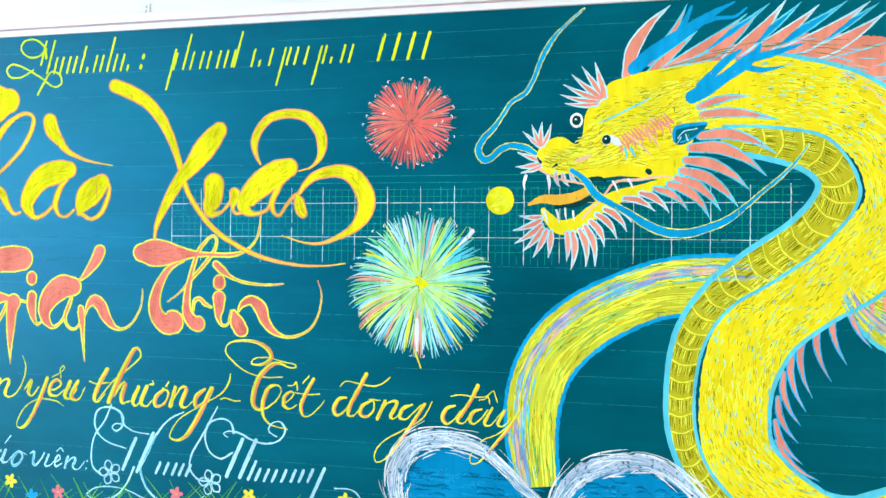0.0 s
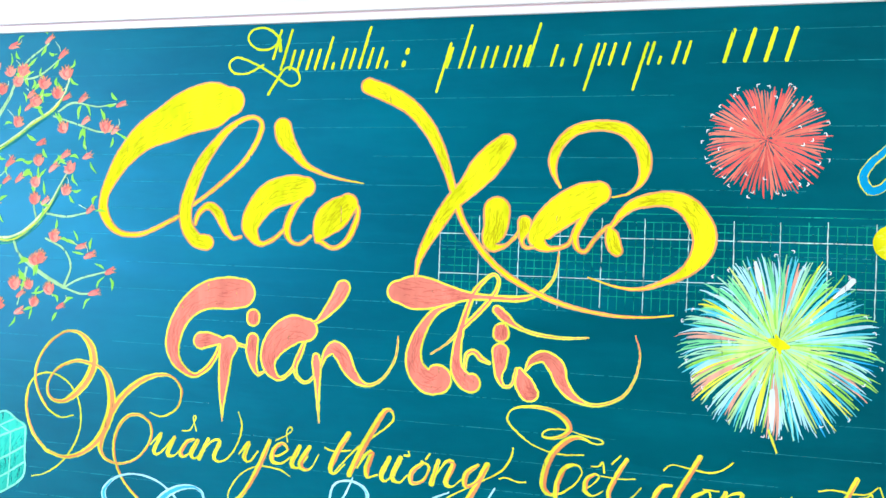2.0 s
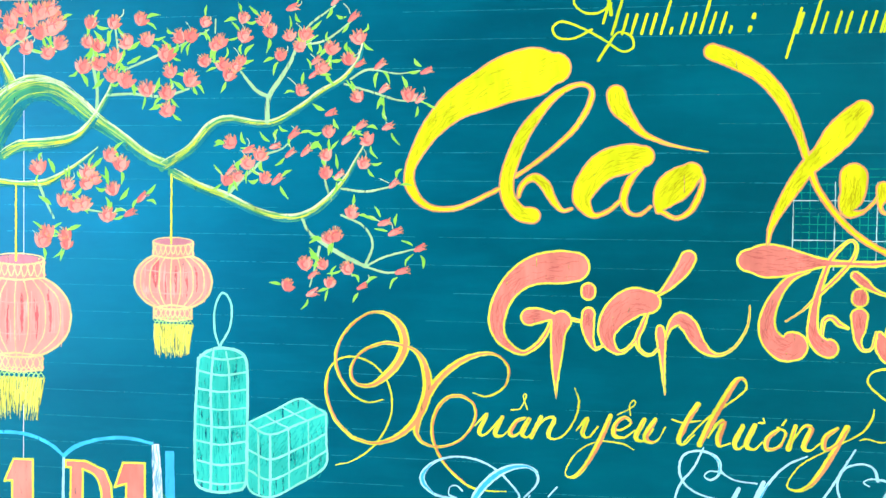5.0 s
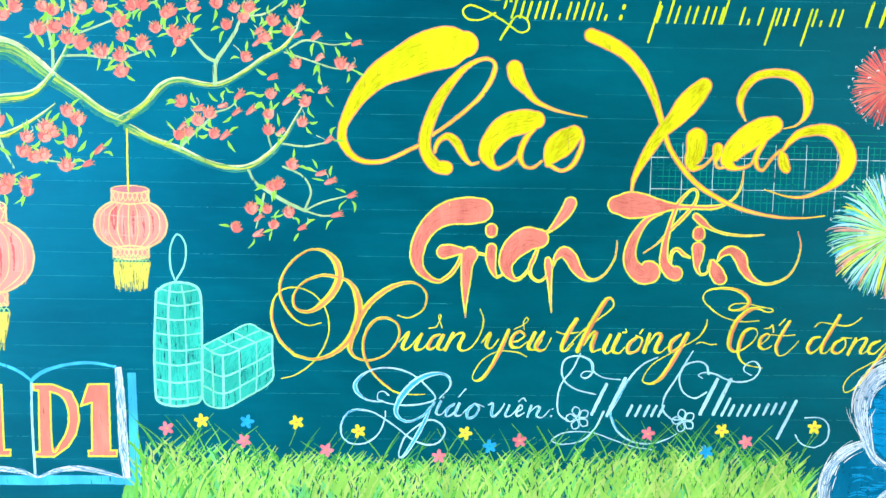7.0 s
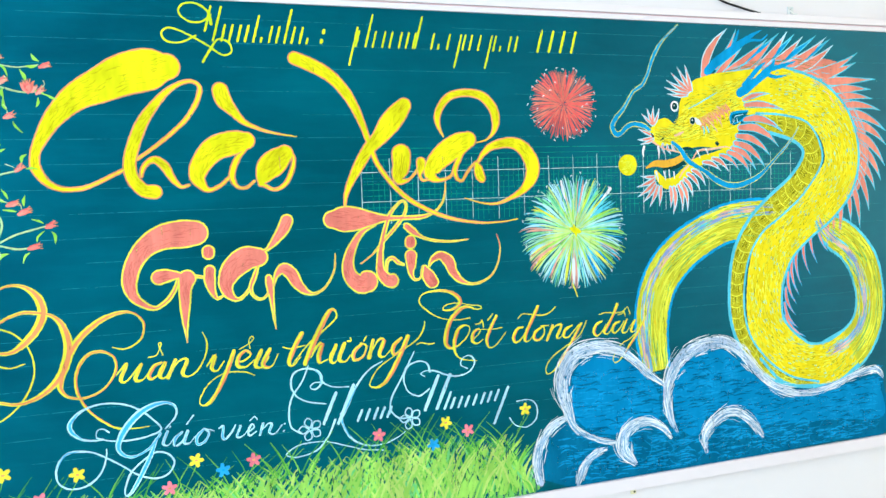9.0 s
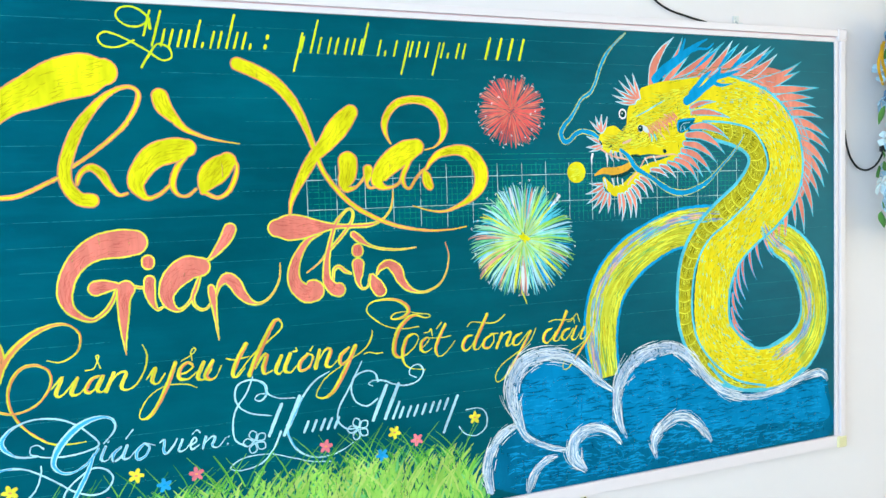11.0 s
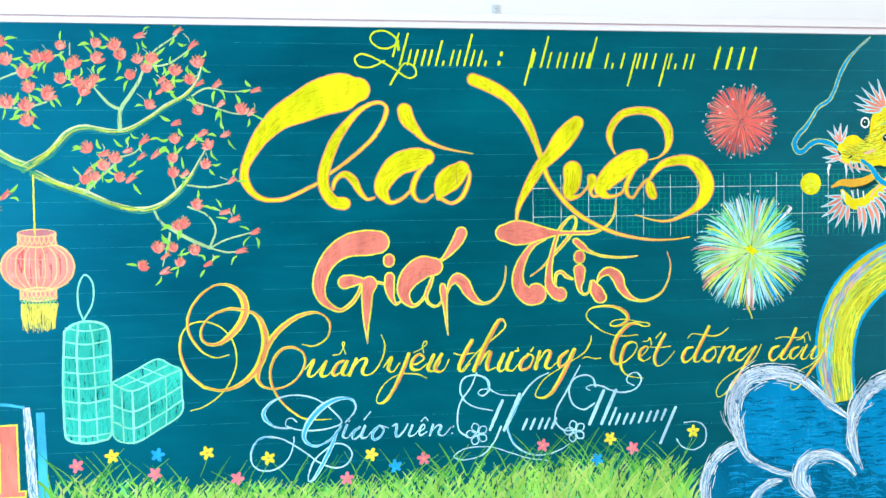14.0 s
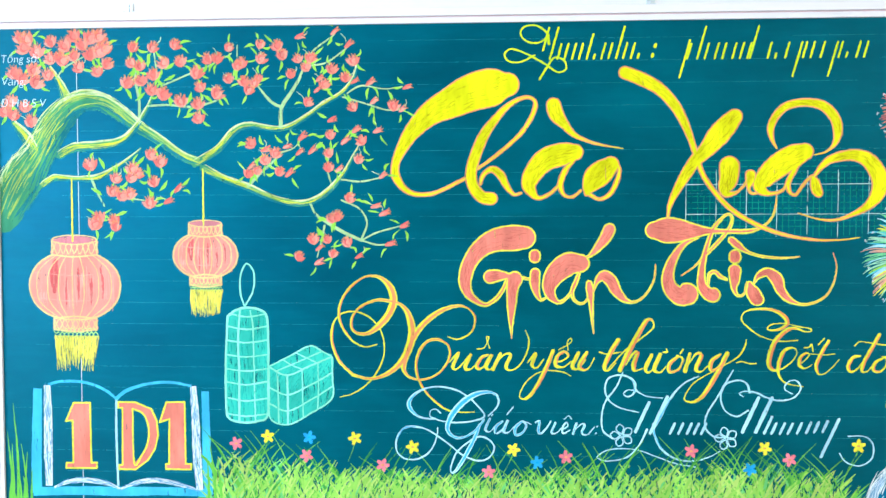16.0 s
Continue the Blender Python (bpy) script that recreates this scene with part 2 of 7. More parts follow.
def patch(acc, outline, depth, rough=0.05, step=0.6, closed=True):
    """Adds a filled chalk area with a smooth outline (u, v)."""
    verts, faces = acc
    pts = [(*p, 0) for p in outline]
    line = smooth_path(pts + [pts[0]], step) if closed else smooth_path(pts, step)
    line = line[:-1] if closed else line
    at = len(verts)
    for q in line:
        verts.append((BX0 + (q[0] + random.uniform(-rough, rough)) * SCALE, -depth * DEEP, BZ0 + (q[1] + random.uniform(-rough, rough)) * SCALE))
    faces.append(tuple(range(at, len(verts))))
    return acc


def chalk_part(name, acc, mat, parent, label=""):
    ob = link_mesh(name, acc[0], acc[1], mat, None, label)
    ob.parent = parent
    return ob


def drawing(name, label, category, group=""):
    return thing(name, label, category, (0, 0, 0), group)


def hatch(acc, pts, count, length, width, depth, spread=0.92, seed=1, lean=0.0):
    """Short chalk dashes that follow a spine of (u, v, w)."""
    rng = random.Random(seed)
    line = smooth_path(pts, 1.0)
    for _ in range(count):
        k = rng.randrange(1, len(line) - 1)
        q, t = line[k], line[k + 1][:2] - line[k - 1][:2]
        t = t / max(1e-6, np.hypot(*t))
        n = np.array((-t[1], t[0]))
        c = q[:2] + n * rng.uniform(-0.5, 0.5) * q[2] * spread
        d = (t + n * (lean + rng.uniform(-0.25, 0.25))) * length * rng.uniform(0.5, 1.3) / 2
        w = width * rng.uniform(0.6, 1.4)
        bow = n * rng.uniform(-0.1, 0.1) * length
        ribbon(acc, [(*(c - d), w * 0.6), (*(c + bow), w), (*(c + d), w * 0.4)], depth + rng.uniform(0, 0.3), 0, 0.08, 0.02, rounded=False)
    return acc


def streaks(acc, pts, count, span, width, depth, lo=-0.9, hi=0.9, seed=1, drift=0.15):
    """Long chalk streaks that run along a spine of (u, v, w), each at its own place across it."""
    rng = random.Random(seed)
    line = smooth_path(pts, 1.0)
    for _ in range(count):
        k0 = rng.randrange(0, max(1, len(line) - 4))
        k1 = min(len(line) - 1, k0 + max(3, int(span * rng.uniform(0.5, 1.4))))
        o0 = rng.uniform(lo, hi)
        o1 = min(max(o0 + rng.uniform(-drift, drift), -1.05), 1.05)
        w = width * rng.uniform(0.6, 1.4)
        path = []
        for j, f in enumerate((0.0, 0.33, 0.67, 1.0)):
            k = int(round(k0 + (k1 - k0) * f))
            t = line[min(k + 1, len(line) - 1)][:2] - line[max(k - 1, 0)][:2]
            t = t / max(1e-6, np.hypot(*t))
            o = (o0 + (o1 - o0) * f) * line[k][2] / 2
            path.append((line[k][0] - t[1] * o, line[k][1] + t[0] * o, w * (0.4, 1.0, 0.9, 0.3)[j]))
        ribbon(acc, path, depth + rng.uniform(0, 0.3), 0, 0.07, 0.02, rounded=False, step=1.2)
    return acc


def letter(word, name, fill, edge, strokes, depth=1.2, rim=0.5, shift=(0, 0), rough=0.05, grain=None, slim=1.0, swell=0.0):
    """One hand-drawn letter: a filled stroke with a rim in a second colour."""
    inner, outer, shades = ([], []), ([], []), []
    if any(shift):
        # pen strokes: thin lines stay single, broad ones carry a second colour along one side
        for k, s in enumerate(strokes):
            ribbon(outer, [(u, v, w * (slim + swell * min(1, max(0, (w - 0.4) / 0.5)))) for u, v, w in s], depth + 0.03 * k, 0, 0.22, rough)
            run = []
            for u, v, w in s + [(0, 0, 0)]:
                if w > 0.6:
                    run.append((u, v, w * (slim + swell) * 0.5))
                else:
                    if len(run) > 1:
                        run[0], run[-1] = (*run[0][:2], 0.14), (*run[-1][:2], 0.14)
                        mid = run[len(run) // 2][2]
                        shades.append(ribbon(([], []), run, depth + 0.5 + 0.03 * k, 0, 0.14, rough, (shift[0] * mid, shift[1] * mid)))
                    run = []
        ob = chalk_part(name, outer, edge, word)
        for acc in shades:
            chalk_part("shade", acc, fill, ob)
        return ob
    for k, s in enumerate(strokes):
        ribbon(inner, s, depth + 0.45 + 0.03 * k, -rim, 0.16, rough)
        ribbon(outer, [(u, v, w * slim) for u, v, w in s], depth + 0.03 * k, 0, 0.24, rough)
    ob = chalk_part(name, inner, fill, word)
    chalk_part("rim", outer, edge, ob)
    if grain:
        marks = ([], [])
        for k, s in enumerate(strokes):
            fat = [p for p in s if p[2] > 1.6]
            if len(fat) > 1:
                hatch(marks, [(u, v, w - 0.9) for u, v, w in fat], int(sum(p[2] for p in fat) * 2.2), 2.2, 0.1, depth + 0.95, 0.85, k)
        if marks[0]:
            tagged(chalk_part("grain", marks, grain, ob), kind="stuff")
    return ob


def strokes_part(name, mat, parent, strokes, depth=1.2, rough=0.05, label="", rounded=True):
    acc = ([], [])
    for k, s in enumerate(strokes):
        ribbon(acc, s, depth + 0.02 * k, 0, 0.12, rough, rounded=rounded)
    return chalk_part(name, acc, mat, parent, label)


YELLOW_GRAIN = chalk_material("yellow_grain", srgb(212, 184, 24), 0.9, 60)
CORAL_GRAIN = chalk_material("coral_grain", srgb(232, 108, 96), 0.9, 75)

# ---- chalk lettering ----

word = drawing("chalk_word", 'big yellow chalk word with a coral rim', "chalk lettering", 'big greeting lettering')
letter(word, 'letter', YELLOW, ORANGE, [
    [(121.9, 105.7, 5.8), (118.8, 105.2, 8.82), (113.8, 104, 8.82), (108.7, 101.6, 7.4), (103.9, 99.1, 5.67), (99.7, 94.9, 3.99), (97.1, 90.7, 2.73), (95.8, 87.5, 2.1), (95.9, 84.5, 2.2), (97.8, 81.7, 1.6), (100.4, 80.4, 1.26), (104, 80.4, 1.05), (107.1, 81.5, 1), (110.1, 83, 0.95), (113.4, 84.6, 0.9)]], 2.0, 0.68, (0, 0), grain=YELLOW_GRAIN)
letter(word, 'letter', YELLOW, ORANGE, [
    [(115.1, 86.3, 0.8), (118.9, 89, 0.9), (122.8, 92.2, 1), (125.8, 95.3, 1.1), (127.9, 99, 1.2), (128.4, 101.5, 1.1), (127.1, 102.7, 0.9), (124.6, 102.3, 1.1), (121.7, 100.5, 1.5), (119.2, 97.8, 2), (116.5, 94, 2.6), (114.4, 89, 2.8), (113.5, 85, 2.8), (114.1, 82, 2.8), (116, 79.7, 3), (118.2, 79.3, 3.2)],
    [(115.7, 82.7, 0.84), (116, 84.1, 1.1), (117.1, 85.6, 1.3), (118.7, 86.1, 1.8), (120.4, 84.8, 2.1), (121.4, 82.9, 1.8), (122.4, 81.3, 1.3), (123.7, 80.2, 0.9), (125.2, 80.6, 0.66)]], 2.0, 0.68, (0, 0), grain=YELLOW_GRAIN)
letter(word, 'letter', YELLOW, ORANGE, [
    [(137.6, 90, 4), (135.1, 89.6, 5.4), (131, 88.4, 5.4), (128.2, 85.5, 4.6), (127, 82.7, 3.8), (127.7, 80.7, 2.4), (129.3, 79.4, 1.2), (131.8, 80.4, 0.9), (133.9, 82.3, 0.9)],
    [(137.5, 88.2, 0.76), (135.7, 86.3, 1.4), (134.5, 83.8, 1.6), (134.3, 81.6, 1.4), (135.4, 79.9, 0.9), (137.2, 79.7, 0.8), (139, 81.1, 0.67)]], 2.0, 0.68, (0, 0), grain=YELLOW_GRAIN)
letter(word, 'letter', YELLOW, ORANGE, [
    [(145.8, 87, 4.18), (144.1, 85.6, 5.58), (142.1, 83.8, 5.6), (140.8, 81.7, 3.4), (140.4, 80.5, 1.6)],
    [(140.8, 80.3, 1.14), (143.2, 79.1, 0.86), (145.6, 80.2, 1.14), (147.2, 83.1, 1.26), (147.8, 85.9, 1), (146.9, 87.8, 1)]], 2.0, 0.68, (0, 0), grain=YELLOW_GRAIN)
letter(word, 'grave_accent', YELLOW, ORANGE, [
    [(132.6, 100.9, 3.6), (133.3, 98.7, 3.6), (135.2, 96.3, 2.3), (137.4, 94, 1.4), (140.4, 92.6, 0.86), (143.8, 91.6, 0.57), (148.6, 90.8, 0.19)]], 2.0, 0.68, (0, 0), grain=YELLOW_GRAIN)

word = drawing("chalk_word", 'big yellow chalk word crossing the ruled grid', "chalk lettering", 'big greeting lettering')
letter(word, 'letter', YELLOW, ORANGE, [
    [(148.9, 108.2, 3.1), (152.6, 106.7, 3.25), (156.6, 104.5, 2.94), (160, 101, 2.64), (162.3, 97.1, 2.2), (164, 92.9, 1.68), (165.2, 89.3, 1.43), (166.9, 84.6, 1.26), (169.7, 80.5, 1.26), (173, 77, 1.21), (176.8, 74.4, 1.15), (182.1, 71.9, 1), (187.3, 70.4, 0.8), (193.3, 69.6, 0.6), (198.3, 69.7, 0.36), (202.2, 70.2, 0.19)],
    [(173.9, 97.9, 3.74), (172.3, 96.1, 4.8), (170, 93.4, 5.04), (167.6, 90.4, 3.8), (165, 87.8, 3.04), (162.9, 84.6, 2.75), (160.8, 80.9, 1.99), (159.4, 77.7, 1.26), (158.9, 74.8, 0.66)]], 3.2, 0.68, (0, 0), grain=YELLOW_GRAIN)
letter(word, 'letter', YELLOW, ORANGE, [
    [(172.8, 86.6, 4.83), (172.7, 83.8, 4.4), (172, 81.7, 3.57), (172.2, 80.3, 2.1), (174.3, 80.5, 0.88), (176.1, 82.1, 0.7), (176.7, 83.3, 0.5)],
    [(177.6, 84.6, 2.52), (177.6, 83.4, 2.42), (177.2, 81.5, 1), (178, 80.3, 0.73), (179.9, 80.8, 0.7), (181.1, 82.4, 0.6)]], 3.2, 0.68, (0, 0), grain=YELLOW_GRAIN)
letter(word, 'letter', YELLOW, ORANGE, [
    [(189.7, 89.8, 4.2), (187.1, 88.7, 5.6), (183.6, 86.5, 5.6), (180.9, 83.9, 4.6), (179.9, 81.7, 3.36), (181.7, 80.3, 1.26), (184.8, 81, 0.8), (186, 83.3, 0.8)],
    [(189.2, 88.4, 0.8), (187.4, 85.6, 1.4), (186.1, 82.7, 1.36), (186.5, 80.6, 1), (187.8, 80, 0.8), (189.3, 82.1, 0.8), (190.8, 83.8, 0.8), (191.8, 84.4, 0.8)]], 3.2, 0.68, (0, 0), grain=YELLOW_GRAIN)
letter(word, 'letter', YELLOW, ORANGE, [
    [(191.5, 84, 1), (192, 82.9, 2.4), (192.5, 81.1, 2.6), (192.9, 80.4, 2.2)],
    [(191.8, 84, 0.8), (193.4, 86.3, 1.4), (195.9, 88.2, 2.09), (200.7, 89, 2.8), (204.2, 87.5, 3.61), (206.5, 83.6, 3.99), (206.1, 80.2, 3.42), (203.9, 77.4, 2.09), (200.6, 75.5, 1.14), (196.7, 74.2, 0.67), (192.7, 74.5, 0.4), (188.4, 75.8, 0.21)]], 3.2, 0.68, (0, 0), grain=YELLOW_GRAIN)
letter(word, 'circumflex_ring', YELLOW, ORANGE, [
    [(183.4, 90.6, 0.4), (182.3, 92.8, 1.1), (182, 95.3, 1.78), (183.2, 98.1, 1.9), (185.7, 100.3, 2), (189.8, 101, 2), (193.8, 100.1, 2.4), (196.4, 97.2, 2.5), (197, 94.2, 2.2), (196.4, 91.7, 1.33), (194.5, 89.8, 0.5), (191.9, 89.1, 0.3)]], 3.2, 0.68, (0, 0), grain=YELLOW_GRAIN)

word = drawing("chalk_word", 'coral chalk word outlined in lemon yellow', "chalk lettering", 'coral lettering')
letter(word, 'letter', CORAL, LEMON, [
    [(125.9, 70.2, 5.6), (123.3, 70.1, 6.2), (119.3, 69.6, 5.6), (115.8, 67.7, 4.5), (113.2, 64.3, 3.7), (112.1, 60.3, 3.26), (112.7, 57.4, 2.4), (114.6, 55.4, 1.61), (117.1, 54.5, 1.04), (119.6, 56.1, 1.1), (121.3, 58.6, 1), (121.9, 60.6, 0.8)],
    [(118, 61, 3.4), (120, 61.3, 2.8), (123.5, 61.1, 1), (127, 60.5, 0.8)],
    [(123.7, 60.4, 4), (123.2, 58.2, 2.94), (123, 54.7, 2.4), (122.9, 50.8, 1.4), (123, 46.5, 0.2)]], 2.0, 0.7, (0, 0), grain=CORAL_GRAIN)
letter(word, 'letter', CORAL, LEMON, [
    [(128.4, 66.1, 2.85), (128.4, 65.6, 2.85)],
    [(128.5, 61.9, 2.52), (128.4, 59.5, 2.5), (128.9, 57.1, 1.6), (129.9, 55.6, 0.85), (131.4, 56.4, 0.6)]], 2.0, 0.7, (0, 0), grain=CORAL_GRAIN)
letter(word, 'letter', CORAL, LEMON, [
    [(139, 64.2, 4.37), (136.1, 64, 5.6), (133.2, 61.7, 5), (131.8, 58.7, 3.51), (132.4, 56.3, 2.2), (134.3, 55.1, 1), (136.5, 56.9, 0.9), (137.6, 59.2, 1.2)],
    [(139.1, 63, 0.4), (138.1, 60.3, 1.14), (137.1, 57.4, 0.95), (137.7, 55.5, 0.8), (139.4, 54.8, 0.7), (141.4, 56.6, 0.57)]], 2.0, 0.7, (0, 0), grain=CORAL_GRAIN)
letter(word, 'acute_accent', CORAL, LEMON, [
    [(145.6, 72.1, 3.04), (144.7, 70.2, 2.85), (142.8, 67.7, 1.98), (141, 65.9, 0.95), (138.9, 65.2, 0.5), (136.8, 64.4, 0.28)]], 2.0, 0.7, (0, 0), grain=CORAL_GRAIN)
letter(word, 'letter', CORAL, LEMON, [
    [(141, 59.5, 1.6), (141.2, 58, 2), (141.5, 54.7, 1.24), (141.7, 51.8, 0.85), (142.1, 47.8, 0.27)],
    [(142, 57.6, 0.47), (142.8, 60, 1.33), (144.4, 61.3, 2.8), (146.1, 60, 3), (147.1, 58.1, 2.7), (148.6, 56.2, 1.9), (150.7, 55.2, 0.86), (152.9, 55.9, 0.67), (154.8, 58, 0.54), (156, 60.9, 0.45), (156.2, 64, 0.3)]], 2.0, 0.7, (0, 0), grain=CORAL_GRAIN)

word = drawing("chalk_word", 'coral chalk word outlined in lemon with curling tails', "chalk lettering", 'coral lettering')
letter(word, 'letter', CORAL, LEMON, [
    [(155.8, 71.9, 4.18), (158.4, 71.9, 6.08), (161.7, 71.8, 5.51), (165, 71.7, 3.6), (168.7, 71.7, 1.62), (173.3, 71.6, 1.14), (177.5, 71.7, 1.14), (180.7, 72.9, 0.67), (182.7, 75.1, 0.57), (183.4, 77.9, 0.45), (183.5, 80.7, 0.18)],
    [(165.9, 70.2, 0.57), (162.7, 68.7, 1.44), (160.2, 65.1, 2.25), (159.1, 61.3, 2.95), (159.7, 58.5, 3.61), (161.8, 56.7, 4.56), (163.5, 57.1, 5.4)]], 2.0, 0.7, (0, 0), grain=CORAL_GRAIN)
letter(word, 'letter', CORAL, LEMON, [
    [(162.2, 61.4, 0.29), (165, 63.4, 0.48), (167.7, 66.3, 0.9), (170.5, 69.2, 1.05), (172.8, 72.1, 0.95), (173.6, 74.3, 0.76), (172.9, 75.6, 0.7), (171.4, 74.8, 0.81), (169.5, 72.5, 1.1), (168.2, 69.1, 1.17), (167.1, 64.8, 1.53), (166.7, 61, 1.98), (167.1, 58.7, 2.66), (168.4, 57.2, 3.24), (169.4, 56.9, 3.61)],
    [(168.3, 59.2, 0.57), (168.5, 61.6, 0.95), (169.8, 62.3, 1.08), (171, 61.2, 1.14), (172.5, 60.5, 0.63)]], 2.0, 0.7, (0, 0), grain=CORAL_GRAIN)
letter(word, 'letter', CORAL, LEMON, [
    [(174.3, 66.1, 2.88), (174.3, 65.6, 3.04)],
    [(174.3, 62.6, 3.13), (174.3, 60.3, 2.52), (174.2, 58.4, 1.44), (175.1, 56.8, 0.76), (176.4, 57.1, 0.67), (176.9, 59, 0.57), (177.1, 59.9, 0.54)]], 2.0, 0.7, (0, 0), grain=CORAL_GRAIN)
letter(word, 'grave_accent', CORAL, LEMON, [
    [(173.5, 69.6, 1.8), (174.8, 68.5, 1.9), (177.1, 66.9, 0.95), (180.7, 65.8, 0.72), (185.3, 65.5, 0.57), (188.9, 65.8, 0.27)]], 2.0, 0.7, (0, 0), grain=CORAL_GRAIN)
letter(word, 'letter', CORAL, LEMON, [
    [(177.7, 59.6, 1.33), (178.4, 57.7, 3.24), (179.3, 56.1, 3.33), (179.6, 55.9, 3.04)],
    [(178.7, 59.8, 0.57), (179.8, 61.5, 1.62), (181.8, 62.2, 2.34), (183.8, 60.6, 3.04), (184.6, 58.4, 2.47), (186.4, 56.1, 1.71), (189.1, 54.9, 0.76), (191.8, 55.1, 0.63), (194.9, 56.8, 0.54), (196.7, 60.1, 0.45), (197.2, 63.8, 0.34), (196.4, 66.6, 0.17)]], 2.0, 0.7, (0, 0), grain=CORAL_GRAIN)

word = drawing("chalk_word", 'gold chalk word with large looped capital flourish', "chalk lettering", 'gold line of writing')
letter(word, 'letter', SALMON, GOLD, [
    [(91.3, 44.9, 0.39), (88.3, 44.3, 0.52), (85.1, 46, 0.65), (82.8, 49.4, 0.81), (82.2, 52.7, 0.81), (83.1, 55.9, 0.78), (85.4, 58.9, 0.78), (88.7, 61, 0.65), (91.9, 60.8, 1.04), (94.5, 58.4, 2.16), (95.2, 55, 2.34), (93.9, 51.8, 2.29), (91.6, 49.2, 1.96), (89, 47.5, 1.17), (86.4, 47.6, 0.94), (85.1, 49.3, 0.78), (85.6, 51.9, 0.65), (87.8, 54.1, 0.78), (91.1, 55.4, 0.91), (93.7, 55.3, 1.04), (97, 54.3, 1.04), (98.9, 51.7, 1.89), (99.6, 47.7, 2.43), (98.7, 43.7, 2.34), (96.7, 40.4, 1.82), (93.4, 37.8, 1.3), (89.4, 36.7, 0.91), (85.5, 37.6, 0.91)],
    [(85.5, 37.6, 0.91), (82.3, 40.8, 0.94), (80.5, 45.4, 0.78), (80.7, 49.4, 0.65), (82.6, 52, 0.52), (85.9, 52.7, 0.52), (89.7, 51.2, 0.52), (92.3, 47.8, 0.52), (93, 43.2, 0.54), (91.4, 38.6, 0.54), (88.7, 35.3, 0.52), (85.4, 33.1, 0.39), (82.5, 32.3, 0.4)],
    [(108, 46.8, 0.39), (110.6, 46.3, 0.52), (113.6, 48, 0.65), (114.4, 51.3, 0.65), (112.7, 53.6, 0.67), (110.1, 54.1, 0.91), (106.1, 52.8, 1.56), (102.1, 49.6, 1.82), (99.4, 45.7, 2.16), (97.8, 41.1, 1.89), (97.7, 38.7, 1.22), (99.3, 37, 0.78), (102.5, 36.7, 0.7), (105.9, 38.2, 0.65), (108.2, 41.5, 0.67), (108.2, 44.5, 0.65), (106, 46.1, 0.81), (103.4, 45.8, 0.91), (101.4, 43.6, 0.91), (100.5, 40.3, 0.78), (101, 37, 0.81), (103.1, 33.3, 0.65), (107, 29.9, 0.67), (110.3, 29, 0.54), (114.3, 29, 0.27)]], 2.0, 0.05, (0.6, 0.0), slim=0.6, swell=0.18)
letter(word, 'letter', SALMON, GOLD, [
    [(108.4, 40.8, 0.39), (110.6, 43.1, 0.78), (109.2, 39.7, 1.04), (110.5, 39.4, 0.52), (113.5, 42.8, 0.65), (112.1, 39.6, 1.17), (113.4, 39.2, 0.52), (115.2, 40.9, 0.39)]], 2.0, 0.05, (0.6, 0.0), slim=0.6, swell=0.18)
letter(word, 'letter', SALMON, GOLD, [
    [(117.5, 42.6, 0.67), (116, 42, 0.94), (114.8, 40, 1.08), (115.5, 39.2, 0.7), (117.2, 40.6, 0.54), (118.4, 42.7, 0.91), (117, 39.9, 1.17), (117.9, 39.1, 0.54), (119.1, 40.5, 0.41)],
    [(115, 44, 0.4), (116.6, 44.3, 0.39), (117.4, 45.9, 0.39), (117.7, 46.9, 0.4), (117.1, 46.6, 0.39), (117.9, 44.2, 0.41)]], 2.0, 0.05, (0.6, 0.0), slim=0.6, swell=0.18)
letter(word, 'letter', SALMON, GOLD, [
    [(120.4, 42.9, 0.91), (118.7, 39.2, 1.08)],
    [(119, 40.1, 0.39), (121.2, 42.6, 0.52), (122.8, 42.7, 0.91), (121.7, 39.9, 1.04), (122.6, 39, 0.54), (124.7, 40, 0.54), (126.5, 43, 0.52), (127.1, 46, 0.54), (126.3, 48.4, 0.27)]], 2.0, 0.05, (0.6, 0.0), slim=0.6, swell=0.18)

word = drawing("chalk_word", 'small gold chalk word with salmon shading', "chalk lettering", 'gold line of writing')
letter(word, 'letter', SALMON, GOLD, [
    [(126.7, 40.8, 0.42), (128.6, 43, 0.98), (127.8, 40.3, 1.04), (128.9, 39.6, 0.52), (130.5, 41.6, 0.52)],
    [(132.7, 43.7, 1.04), (131.1, 39.6, 1.26), (129.1, 35.6, 1.08), (127, 32.7, 0.98), (125.3, 32.3, 0.39), (125, 33.7, 0.42), (127.1, 37, 0.41), (130.5, 38.9, 0.39), (134.5, 38.8, 0.52), (136.9, 37.8, 0.26)]], 2.0, 0.05, (0.6, 0.0), slim=0.6, swell=0.18)
letter(word, 'letter', SALMON, GOLD, [
    [(133.2, 41.4, 0.39), (134.5, 41.2, 0.54), (136.3, 42.5, 0.65), (135.2, 43.5, 0.81), (133.6, 42.2, 1.04), (133.4, 40.2, 1.12), (135.2, 39.9, 0.54), (136.9, 41.2, 0.42)],
    [(133.9, 43.9, 0.39), (135.6, 44.8, 0.41), (137, 45.9, 0.41), (136.7, 46.6, 0.42), (136, 45.8, 0.42), (136.2, 43.9, 0.41)]], 2.0, 0.05, (0.6, 0.0), slim=0.6, swell=0.18)
